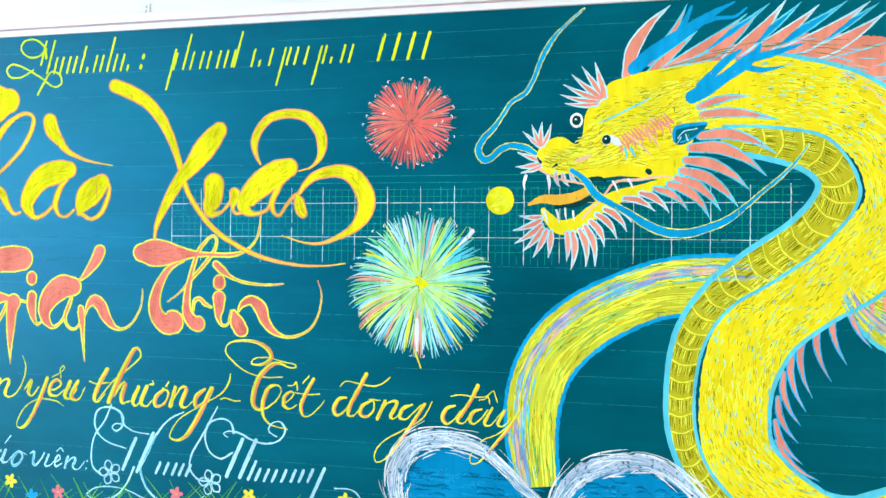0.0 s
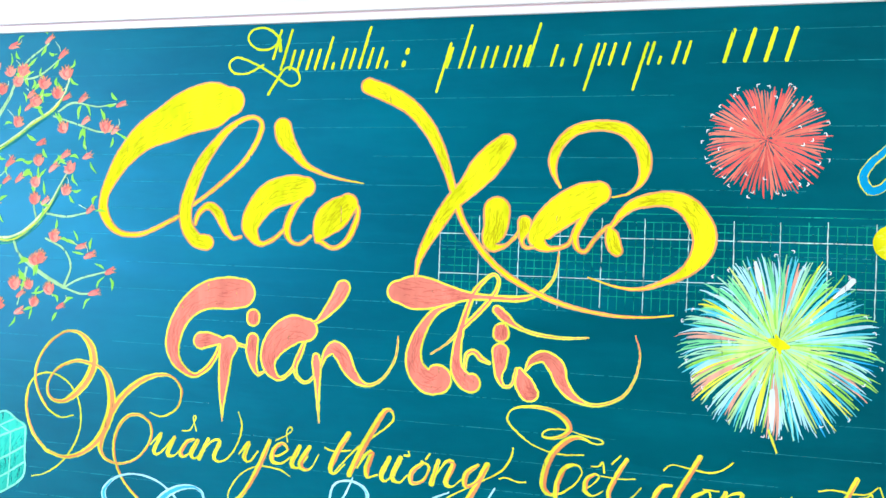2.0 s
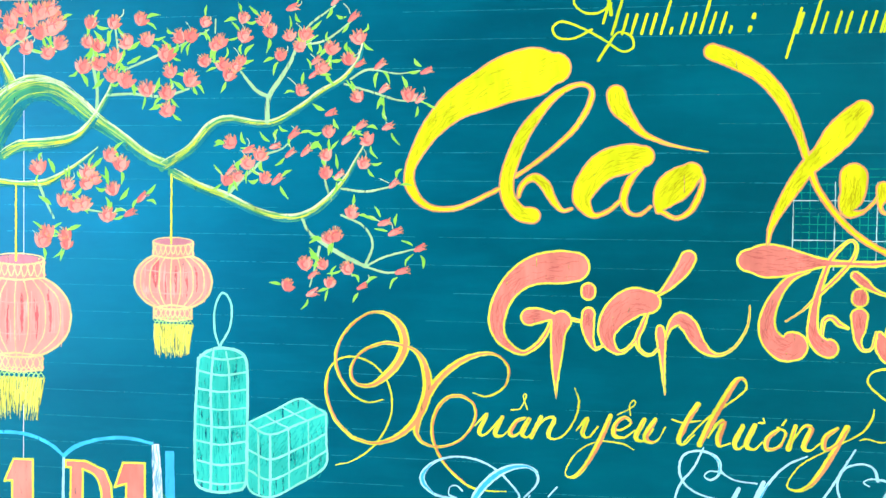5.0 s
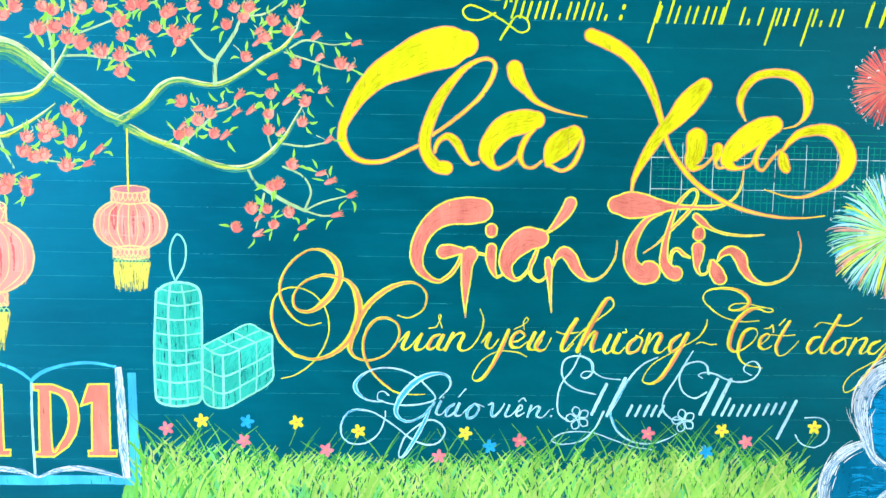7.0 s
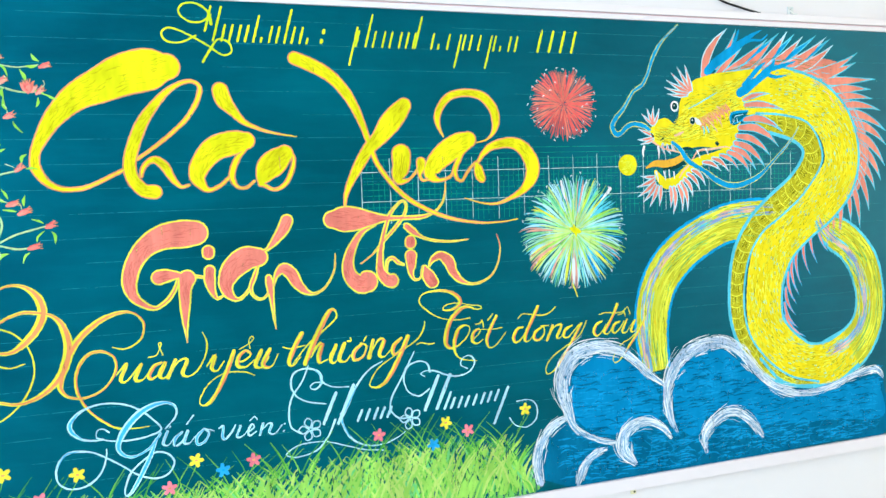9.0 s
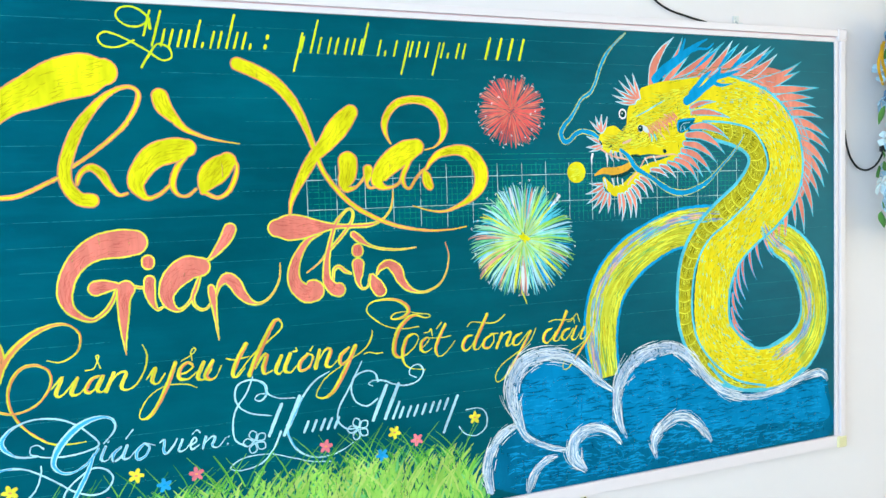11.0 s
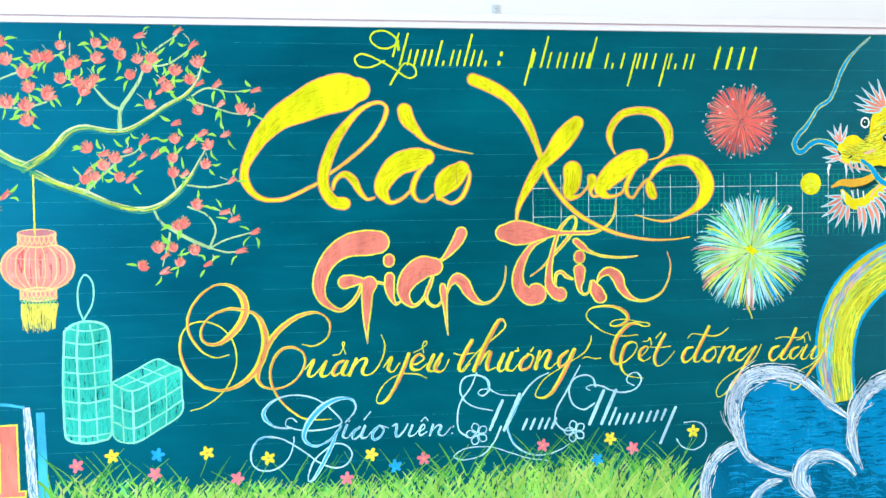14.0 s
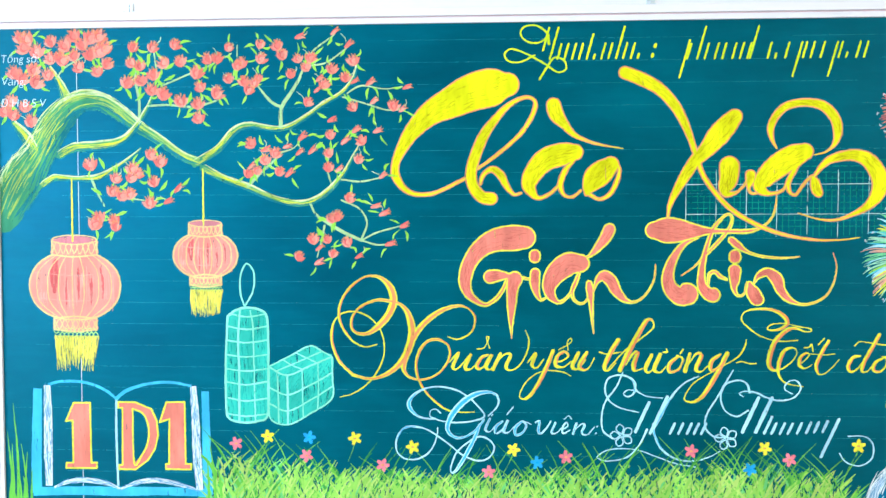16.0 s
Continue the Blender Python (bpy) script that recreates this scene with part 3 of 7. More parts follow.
letter(word, 'letter', SALMON, GOLD, [
    [(138.6, 43.2, 1.08), (137.2, 40.1, 1.22), (138.5, 39.4, 0.56), (140.2, 41.6, 0.52)],
    [(140.5, 43.3, 1.08), (138.8, 40.1, 1.35), (140.1, 39.2, 0.68), (141.2, 40, 0.42), (142.3, 42.1, 0.27)]], 2.0, 0.05, (0.6, 0.0), slim=0.6, swell=0.18)

word = drawing("chalk_word", 'slanting gold chalk word with a long tail', "chalk lettering", 'gold line of writing')
letter(word, 'letter', SALMON, GOLD, [
    [(147.8, 46.3, 1.3), (146, 43.3, 1.35), (144.6, 39.9, 1.17), (145.5, 39.1, 0.56), (147.3, 40.9, 0.4)],
    [(143.4, 43.5, 0.42), (145.3, 43, 0.54), (148.3, 43.5, 0.4)]], 2.0, 0.05, (0.6, 0.0), slim=0.6, swell=0.18)
letter(word, 'letter', SALMON, GOLD, [
    [(145.5, 39.5, 0.42), (149.4, 43.9, 0.54), (153.5, 47.1, 0.52), (155.9, 49.4, 0.56), (155.5, 51, 0.68), (154.2, 50.8, 1.22), (152.1, 47.2, 1.54), (150, 43.2, 1.54), (148.2, 39.2, 1.26)],
    [(149.6, 40.5, 0.42), (151.1, 43, 0.81), (152.2, 43.4, 1.12), (151.4, 40.7, 1.35), (151.5, 39.1, 0.68), (153.4, 39.7, 0.42)]], 2.0, 0.05, (0.6, 0.0), slim=0.6, swell=0.18)
letter(word, 'letter', SALMON, GOLD, [
    [(155.5, 42.8, 1.08), (154.1, 39.7, 1.22), (155, 38.8, 0.54), (156.9, 41, 0.56)],
    [(157.5, 43, 1.12), (156.1, 39.6, 1.22), (157.5, 38.8, 0.54), (158.8, 40.2, 0.4)],
    [(158.2, 43.5, 0.52), (159.1, 43.6, 0.54), (158.9, 44.3, 0.39)]], 2.0, 0.05, (0.6, 0.0), slim=0.6, swell=0.18)
letter(word, 'letter', SALMON, GOLD, [
    [(161.6, 42.6, 0.78), (159.7, 40.9, 1.22), (159.6, 39, 0.95), (161.6, 39.5, 0.68), (162.7, 41.9, 0.65), (161.3, 42.8, 0.56)],
    [(162.1, 43.3, 0.56), (162.7, 44.2, 0.54)]], 2.0, 0.05, (0.6, 0.0), slim=0.6, swell=0.18)
letter(word, 'letter', SALMON, GOLD, [
    [(164.3, 43.2, 0.94), (163.2, 39.2, 1.26)],
    [(163.8, 40.5, 0.39), (165.7, 43.2, 0.7), (166.9, 42.8, 1.12), (165.7, 39.7, 1.22), (166.8, 39, 0.54), (168.4, 40.4, 0.41)]], 2.0, 0.05, (0.6, 0.0), slim=0.6, swell=0.18)
letter(word, 'letter', SALMON, GOLD, [
    [(171.2, 43.1, 0.81), (169.2, 41.4, 1.26), (169.2, 39.3, 0.95), (171.1, 40.4, 0.7), (172.5, 42.8, 0.7)],
    [(172.8, 43.3, 1.35), (170.5, 38.6, 1.35), (167.7, 33.9, 1.26), (165.6, 32.1, 0.84), (163.6, 32.1, 0.54), (163.2, 33.3, 0.39), (165.6, 36.7, 0.42), (171.1, 40, 0.42), (175.3, 42.6, 0.56), (176.9, 45.3, 0.56), (177.1, 46.6, 0.27)]], 2.0, 0.05, (0.6, 0.0), slim=0.6, swell=0.18)
letter(word, 'tilde_mark', SALMON, GOLD, [
    [(174.9, 41.2, 0.26), (176, 41.5, 0.41), (178, 41, 0.42), (179.4, 41.1, 0.27)]], 2.0, 0.05, (0.6, 0.0), slim=0.6, swell=0.18)

word = drawing("chalk_word", 'gold chalk word with a curled capital', "chalk lettering", 'gold line of writing')
letter(word, 'letter', SALMON, GOLD, [
    [(188.8, 46.5, 0.3), (184.8, 46.3, 0.4), (180.6, 47.3, 0.4), (177.4, 49.5, 0.53), (175.9, 51.4, 0.5), (176.8, 53.1, 0.5), (179.4, 53.7, 0.74), (182.5, 53.6, 0.9), (185.1, 52.5, 1.2), (186.3, 50.8, 1.3), (185.5, 49.5, 1), (183.5, 48.8, 0.7), (181.9, 49, 0.5), (182.6, 50.1, 0.4), (185.7, 50.4, 0.4), (188.8, 49.7, 0.4), (191.3, 49.3, 0.4), (191.8, 48.7, 0.4), (190.3, 48.5, 0.4), (188.3, 49.3, 0.8), (186.2, 48.8, 1.26), (183.7, 46.3, 1.4), (182.5, 43.2, 1.4), (182.3, 40.6, 1.2), (183.4, 39.5, 0.8), (185.4, 39.9, 0.6)],
    [(185.4, 39.9, 0.6), (187.4, 41.5, 0.5), (188.6, 43.6, 0.4), (187.7, 44.8, 0.5), (185.8, 44.1, 1.05), (184.7, 41.8, 1.2), (184.4, 39.3, 0.9), (185.2, 37.3, 0.6), (187, 36.3, 0.42), (190.1, 35.8, 0.3)]], 2.0, 0.05, (0.6, 0.0), slim=0.6, swell=0.18)
letter(word, 'letter', SALMON, GOLD, [
    [(188.8, 40.8, 0.4), (190.2, 41.7, 0.4), (191.4, 43.1, 0.5), (190.7, 43.6, 0.7), (189.4, 42.5, 1), (189.2, 40.7, 1), (190.5, 40, 0.5), (192, 40.9, 0.4)],
    [(190.1, 44.8, 0.31), (191.4, 45, 0.4), (191.9, 45.7, 0.5), (192.2, 43.9, 0.3)],
    [(193.4, 45.5, 0.4), (194.7, 47, 0.4)]], 2.0, 0.05, (0.6, 0.0), slim=0.6, swell=0.18)
letter(word, 'letter', SALMON, GOLD, [
    [(195.7, 46.4, 0.95), (194.4, 44.1, 1), (193, 41, 1), (193.3, 39, 0.66), (194.6, 38.7, 0.4), (196.5, 40.2, 0.29), (198.1, 42.1, 0.2)],
    [(191.7, 43.4, 0.3), (194.5, 43.2, 0.38), (197.1, 43.4, 0.3)]], 2.0, 0.05, (0.6, 0.0), slim=0.6, swell=0.18)

word = drawing("chalk_word", 'gold chalk word with a looping tail', "chalk lettering", 'gold line of writing')
letter(word, 'letter', SALMON, GOLD, [
    [(202.8, 43, 0.6), (201.2, 42.6, 0.95), (200.1, 40.5, 1.04), (200.8, 39.3, 0.76), (202.4, 40.2, 0.5), (203.8, 42.3, 0.4)],
    [(207, 47.9, 1.1), (205.7, 45.4, 1.05), (203.8, 41.8, 1.1), (203.2, 39.6, 0.8), (204.4, 39.4, 0.38), (205.8, 41, 0.28)],
    [(201.5, 45.3, 0.3), (202.7, 46.3, 0.4), (205.2, 46, 0.45), (208.5, 45.6, 0.5), (210.4, 46.2, 0.38), (212, 47.5, 0.29)]], 4.6, 0.05, (0.6, 0.0), slim=0.6, swell=0.18)
letter(word, 'letter', SALMON, GOLD, [
    [(208.1, 42.6, 0.57), (206.2, 41.5, 1), (205.8, 39.8, 0.95), (207.2, 39.4, 0.7), (208.6, 40.7, 0.57), (208.6, 42.5, 0.48), (207.6, 42.9, 0.4), (210, 42.8, 0.3)]], 4.6, 0.05, (0.6, 0.0), slim=0.6, swell=0.18)
letter(word, 'letter', SALMON, GOLD, [
    [(211, 42.7, 0.86), (209.4, 39.1, 0.9)],
    [(210, 40.2, 0.29), (211.6, 42.4, 0.47), (213.5, 42.6, 0.86), (212.2, 39.8, 0.95), (212.9, 39.3, 0.38), (214.3, 40.7, 0.28)]], 4.6, 0.05, (0.6, 0.0), slim=0.6, swell=0.18)
letter(word, 'letter', SALMON, GOLD, [
    [(216.6, 42.3, 0.54), (214.7, 41.4, 0.95), (214.1, 39.7, 0.86), (215.3, 39.3, 0.45), (217.1, 40.9, 0.45), (218.4, 42.3, 0.5)],
    [(219.2, 42.5, 0.9), (217.6, 40, 0.9), (215.3, 36.5, 0.9), (212.6, 32.6, 0.76), (210.8, 30.9, 0.47), (209.2, 30.4, 0.38), (209, 32.3, 0.4), (210.7, 34.6, 0.38), (214.4, 36.9, 0.38), (218.1, 39.1, 0.38), (219.8, 41.2, 0.4), (220.7, 43.1, 0.27)]], 4.6, 0.05, (0.6, 0.0), slim=0.6, swell=0.18)

word = drawing("chalk_word", 'gold chalk word running over the dragon tail', "chalk lettering", 'gold line of writing')
letter(word, 'letter', SALMON, GOLD, [
    [(225.3, 42.6, 0.57), (223.6, 41.9, 0.9), (222.8, 40, 1.04), (223.7, 38.9, 0.63), (225.3, 40, 0.45), (226.4, 41.7, 0.34)],
    [(229.8, 46.7, 1.04), (228.4, 43.7, 0.93), (226.2, 40.3, 0.95), (225.9, 39.5, 0.76), (227, 39.2, 0.34), (228.4, 40.9, 0.27)],
    [(224.5, 44.4, 0.29), (226.5, 44.8, 0.36), (229.2, 44.5, 0.48), (231.4, 44.7, 0.36), (232.7, 45.8, 0.29)]], 6.4, 0.05, (0.6, 0.0), slim=0.6, swell=0.18)
letter(word, 'letter', SALMON, GOLD, [
    [(230.6, 42.2, 0.54), (229, 41.6, 0.9), (228.3, 40, 0.95), (229.1, 39.2, 0.54), (230.7, 40.5, 0.45), (231.8, 42.1, 0.45)],
    [(232.7, 42.5, 0.72), (231.2, 39.5, 0.86), (232.3, 39.1, 0.36), (233.5, 40.4, 0.26)],
    [(230.1, 43.9, 0.29), (231.3, 44.2, 0.36), (231.9, 44.7, 0.48), (232.2, 43.3, 0.34)],
    [(233, 45.8, 0.45), (233.7, 43.7, 0.27)]], 6.4, 0.05, (0.6, 0.0), slim=0.6, swell=0.18)
letter(word, 'letter', SALMON, GOLD, [
    [(233.7, 40.7, 0.27), (235.2, 42.2, 0.68), (233.8, 39.5, 0.81), (234.9, 39.1, 0.36), (236.3, 40.7, 0.38)],
    [(237.8, 41.9, 0.76), (236, 38.8, 0.81), (233.8, 36.1, 0.85), (231.7, 33.5, 0.63), (230, 31.7, 0.48), (228.6, 31.5, 0.27), (228.6, 33.1, 0.27), (230.8, 36, 0.36), (233.8, 37.5, 0.36), (236.4, 39.7, 0.34), (238.3, 41.7, 0.27)]], 6.4, 0.05, (0.6, 0.0), slim=0.6, swell=0.18)

word = drawing("chalk_word", 'pale blue chalk script with looping flourishes', "chalk lettering", 'pale blue script')
letter(word, 'letter', PALE_SKY, ICE, [
    [(106.3, 28.7, 0.42), (105.2, 29.6, 0.39), (104, 29.3, 0.4), (103.9, 27.8, 0.4), (105.3, 27.4, 0.4), (103.7, 27.3, 0.54), (101, 27.9, 0.7), (99.1, 29.7, 1.22), (98.9, 31.4, 1.17), (100.5, 33.4, 0.81), (103.8, 34.8, 0.54), (107.8, 34.8, 0.52), (111.7, 33.4, 0.54), (115, 30.6, 0.54), (116.7, 28.1, 0.52), (114.3, 27, 0.54), (110.3, 26.5, 0.52), (106.3, 26.9, 0.39), (104.1, 27.8, 0.39)],
    [(117.6, 28.1, 0.41), (119.7, 30.5, 0.54), (119.9, 32.5, 0.7), (118.4, 33.7, 0.78), (115.7, 33.6, 1.3), (112.4, 32, 1.82), (109.3, 28.7, 1.82), (107.9, 25.4, 1.3), (108.9, 23.4, 0.94), (110.9, 22.8, 0.67), (113.6, 23.9, 0.68), (115.6, 25.9, 0.68), (116.5, 27.2, 0.7)],
    [(115.6, 26.1, 0.78), (114.2, 22.5, 1.17), (112.1, 18.5, 1.22), (110.1, 15.2, 0.91), (108.9, 14.5, 0.54), (108.8, 16, 0.54), (110.1, 19.3, 0.56), (112.9, 21.9, 0.54), (115.5, 23.2, 0.56), (117.9, 22.4, 0.54), (119, 20.4, 0.54), (117.5, 18, 0.54), (114.8, 17.5, 0.52), (111.5, 18.8, 0.52), (108.2, 21.4, 0.54)],
    [(108.2, 21.4, 0.54), (103.6, 24.5, 0.54), (100.3, 25.4, 0.7), (97.7, 25, 0.65), (95.9, 22.4, 0.65), (96, 19.3, 0.52), (98.2, 17.6, 0.52), (101.5, 17.9, 0.52), (104.2, 20.1, 0.52), (105.5, 23.5, 0.4), (105.6, 25.2, 0.26)]], 4.4, 0.05, (0.1, 0.0), slim=0.66, swell=0.14)
letter(word, 'letter', PALE_SKY, ICE, [
    [(117.9, 27.4, 0.78), (116.9, 24.9, 0.81), (118, 24.4, 0.39), (119.3, 26, 0.26)],
    [(118.4, 28.2, 0.39), (118.6, 28.5, 0.41)]], 4.4, 0.05, (0.1, 0.0), slim=0.66, swell=0.14)
letter(word, 'letter', PALE_SKY, ICE, [
    [(120.9, 26.9, 0.67), (119.4, 25.6, 0.81), (119.3, 24, 0.67), (120.9, 24.9, 0.54), (122, 26.9, 0.54)],
    [(122.1, 27, 0.81), (121.2, 24.5, 0.81), (122.4, 24.3, 0.39), (123.6, 25.6, 0.26)],
    [(121.9, 28.5, 0.39), (123.4, 30.3, 0.52)]], 4.4, 0.05, (0.1, 0.0), slim=0.66, swell=0.14)
letter(word, 'letter', PALE_SKY, ICE, [
    [(125.5, 26.9, 0.65), (124, 25.5, 0.94), (124, 23.7, 0.78), (125.7, 24.3, 0.65), (126.5, 26.1, 0.7), (125.5, 27.1, 0.54), (127.6, 26.3, 0.27)]], 4.4, 0.05, (0.1, 0.0), slim=0.66, swell=0.14)
letter(word, 'letter', PALE_SKY, ICE, [
    [(128.6, 26.7, 0.41), (129.6, 27.1, 0.7), (129.3, 24.8, 0.84), (129.9, 24.1, 0.67), (131.5, 25.8, 0.54), (132.2, 27, 0.54)]], 4.4, 0.05, (0.1, 0.0), slim=0.66, swell=0.14)
letter(word, 'letter', PALE_SKY, ICE, [
    [(133.3, 26.7, 0.67), (132.4, 24.4, 0.68), (133.5, 24.3, 0.41), (134.9, 25.6, 0.27)]], 4.4, 0.05, (0.1, 0.0), slim=0.66, swell=0.14)
letter(word, 'letter', PALE_SKY, ICE, [
    [(134.8, 25, 0.4), (136.2, 25.9, 0.54), (135.8, 26.8, 0.56), (134.9, 25.4, 0.65), (135.2, 24.2, 0.56), (136.7, 25, 0.28)],
    [(135.4, 27.6, 0.42), (136.4, 28.4, 0.4), (137, 27.7, 0.42)]], 4.4, 0.05, (0.1, 0.0), slim=0.66, swell=0.14)
letter(word, 'letter', PALE_SKY, ICE, [
    [(138.2, 26.6, 0.7), (137.4, 24.1, 0.65)],
    [(137.8, 25.1, 0.28), (139.5, 26.5, 0.52), (140.1, 26, 0.84), (139.4, 24.4, 0.7), (140.8, 24, 0.39), (142.4, 25.8, 0.42)]], 4.4, 0.05, (0.1, 0.0), slim=0.66, swell=0.14)
letter(word, 'colon', PALE_SKY, ICE, [
    [(143, 25.9, 0.54), (143.1, 26, 0.52)],
    [(142.7, 24.3, 0.54), (142.8, 24.4, 0.56)]], 4.4, 0.05, (0.1, 0.0), slim=0.66, swell=0.14)

word = drawing("chalk_word", 'pale blue chalk swirls around the script', "chalk lettering", 'pale blue script')
letter(word, 'first_swirl', PALE_SKY, ICE, [
    [(148.9, 38.7, 0.41), (147.3, 35.1, 0.52), (144.9, 31.8, 0.56), (144.1, 28.4, 0.52), (144.4, 25, 0.54), (146.5, 23.2, 0.54)],
    [(158.1, 32.8, 0.42), (154.4, 33.2, 0.42), (152, 34.6, 0.56), (151.7, 36.2, 0.81), (150.4, 37.6, 0.65), (148, 38.1, 0.54), (145.5, 37.2, 0.56), (144.8, 34.5, 0.56), (145.9, 32, 0.52), (148.6, 30.3, 0.52), (152.6, 29.4, 0.41)],
    [(151.7, 36, 0.84), (151.6, 34.1, 0.68), (150.2, 33, 0.56), (149.1, 33.7, 0.41), (150, 34.6, 0.39), (151.3, 34.6, 0.42)]], 2.0, 0.05, (0.1, 0.0), slim=0.66, swell=0.14)
letter(word, 'bottom_swirl', PALE_SKY, ICE, [
    [(171.3, 20.4, 0.42), (169, 19.1, 0.41), (165.5, 18.1, 0.56), (161.4, 18.5, 0.56), (158, 20.8, 0.7), (156.4, 24, 0.7), (156, 26.7, 0.68)],
    [(165.8, 16.7, 0.4), (161.4, 17.4, 0.42), (157.3, 18.8, 0.42), (151.9, 20.6, 0.4), (146.4, 20.6, 0.42), (143.4, 19.2, 0.42), (143.3, 18.4, 0.4), (145.7, 17.8, 0.42), (149.8, 18.7, 0.54), (152.6, 21.4, 0.54), (154.6, 25.4, 0.7)],
    [(166.3, 38, 0.4), (162.9, 36.2, 0.56), (159.9, 32.8, 0.67), (157.7, 28.5, 0.81), (156.3, 26, 0.78)]], 2.0, 0.05, (0.1, 0.0), slim=0.66, swell=0.14)
letter(word, 'second_swirl', PALE_SKY, ICE, [
    [(174.2, 39.5, 0.41), (172.5, 36.5, 0.56), (170.3, 32.5, 0.56), (168.3, 29.1, 0.56), (168, 26, 0.56), (170, 23.9, 0.54), (172.7, 23.7, 0.56)],
    [(178, 34.3, 0.68), (177.3, 36.4, 0.56), (175.3, 37.1, 0.52), (172.5, 36.1, 0.56), (171.4, 33.1, 0.54), (172.5, 30, 0.54), (175.2, 28.7, 0.56), (177.7, 30.1, 0.56)],
    [(176.6, 33.3, 0.42), (175.7, 34, 0.41), (176.9, 34.6, 0.41), (179.4, 34.3, 0.56), (182.1, 33.1, 0.54), (184.9, 32.5, 0.56), (188, 33.2, 0.52), (189.6, 35.4, 0.56), (188.5, 37.2, 0.42), (186.6, 36.8, 0.41), (185.9, 35.2, 0.42), (187.7, 34.1, 0.42)]], 2.0, 0.05, (0.1, 0.0), slim=0.66, swell=0.14)
letter(word, 'end_swirl', PALE_SKY, ICE, [
    [(198.5, 20.4, 0.42), (200, 18.4, 0.42), (203, 17.5, 0.42), (205.7, 19.1, 0.56), (206.1, 22.3, 0.56), (204.2, 24.3, 0.42), (200.5, 24.4, 0.42)]], 2.0, 0.05, (0.1, 0.0), slim=0.66, swell=0.14)

# ---- ruling of the board ----
FINE = 6.857
GU, GV = 163.0, 82.4
ruling = drawing("ruled_grid", "thin white ruled squares with fine green subdivisions", "ruling")
for k in range(19):
    end = GV + 3.2 if k % 3 else GV + 3.4
    strokes_part("vertical_rule", FINE_WHITE, ruling, [[(GU + FINE * k, GV - FINE - 4.6 - 0.5 * (k % 2), 0.14), (GU + FINE * k + 0.05, GV - 3, 0.16), (GU + FINE * k, end, 0.14)]], 0.8)
for v, a, c in ((GV, 0, 125.5), (GV - FINE, 0, 125.0)):
    strokes_part("horizontal_rule", FINE_WHITE, ruling, [[(GU + a, v, 0.15), (GU + (a + c) / 2, v + 0.1, 0.15), (GU + c, v, 0.15)]], 0.85)
acc = ([], [])
for k in range(1, 91):
    if k % 5:
        u = GU + FINE * k / 5
        ribbon(acc, [(u, GV - FINE - 5.0 + random.uniform(-0.4, 0.4), 0.13), (u, GV + 3.0 + random.uniform(-0.6, 0.4), 0.13)], 0.5, 0, 0.1, 0.02)
for k in range(-3, 10):
    if (k - 2) % 5:
        v = GV + FINE * (2 - k) / 5
        ribbon(acc, [(GU, v, 0.13), (GU + 60, v, 0.13), (GU + 125, v, 0.13)], 0.45, 0, 0.1, 0.02)
tagged(chalk_part("fine_ruling", acc, TEAL_LINE, ruling), kind="stuff")

lines = drawing("ruled_lines", "faint pale horizontal writing lines across the board", "ruling")
for k in range(-12, 11):
    v = 64.9 + 5.13 * k
    if not 1 < v < 119:
        continue
    u = random.uniform(2, 20)
    while u < 318:
        run = min(random.uniform(25, 110), 321 - u)
        strokes_part("writing_line", FAINT_LINE, lines, [[(u, v, 0.1), (u + run / 2, v + random.uniform(-0.06, 0.06), 0.12), (u + run, v, 0.1)]], 0.3, 0.02)
        u += run + random.uniform(4, 40)

# ---- dragon ----
DRAGON_YELLOW = chalk_material("dragon_yellow_chalk", srgb(242, 214, 30), 0.97, 35, 60, 9, 0.9)
TAIL_YELLOW = chalk_material("tail_yellow_chalk", srgb(208, 200, 54), 0.92, 65, 60, 9, 0.82)
OLIVE = chalk_material("olive_gold_chalk", srgb(196, 180, 36), 0.92, 20, 70, 7, 0.85)
DRAGON_CORAL = chalk_material("dragon_coral_chalk", srgb(252, 146, 124), 0.96, 45)
BLUE = chalk_material("bright_blue_chalk", srgb(12, 158, 218), 0.95, 50)
AQUA = chalk_material("aqua_chalk", srgb(95, 205, 232), 0.94, 30)
PALE_AQUA = chalk_material("pale_aqua_chalk", srgb(150, 214, 190), 0.9, 30)
DEEP_TEAL = chalk_material("deep_teal_chalk", srgb(0, 105, 125), 0.98, 30)
FLECK = chalk_material("olive_green_flecks", srgb(110, 130, 50), 0.9, 30)
DARK = chalk_material("dark_green_marks", srgb(10, 62, 62), 1.0, 30)
BELLY_DARK = chalk_material("belly_olive_marks", srgb(122, 118, 12), 0.92, 30)
BROWN = chalk_material("ochre_marks", srgb(222, 186, 26), 0.9, 30)
TONGUE = chalk_material("tongue_orange_chalk", srgb(250, 180, 60), 0.97, 10)
LILAC = chalk_material("lilac_chalk", srgb(150, 160, 212), 0.85, 30)
TAIL_GREEN = chalk_material("tail_green_chalk", srgb(110, 196, 110), 0.9, 30)
PEACH = chalk_material("peach_chalk", srgb(250, 190, 165), 0.95, 30)

dragon = drawing("chalk_dragon", "yellow chalk dragon with coral fins and blue outlines", "chalk drawing")


def shifted(pts, off, width):
    """A line beside a spine of (u, v, w): off = -1 or 1 follows its edges."""
    P = np.array([p[:2] for p in pts], float)
    T = np.gradient(P, axis=0)
    T /= np.linalg.norm(T, axis=1)[:, None]
    return [(*(P[k] + np.array((-T[k][1], T[k][0])) * off * pts[k][2] / 2), width) for k in range(len(pts))]


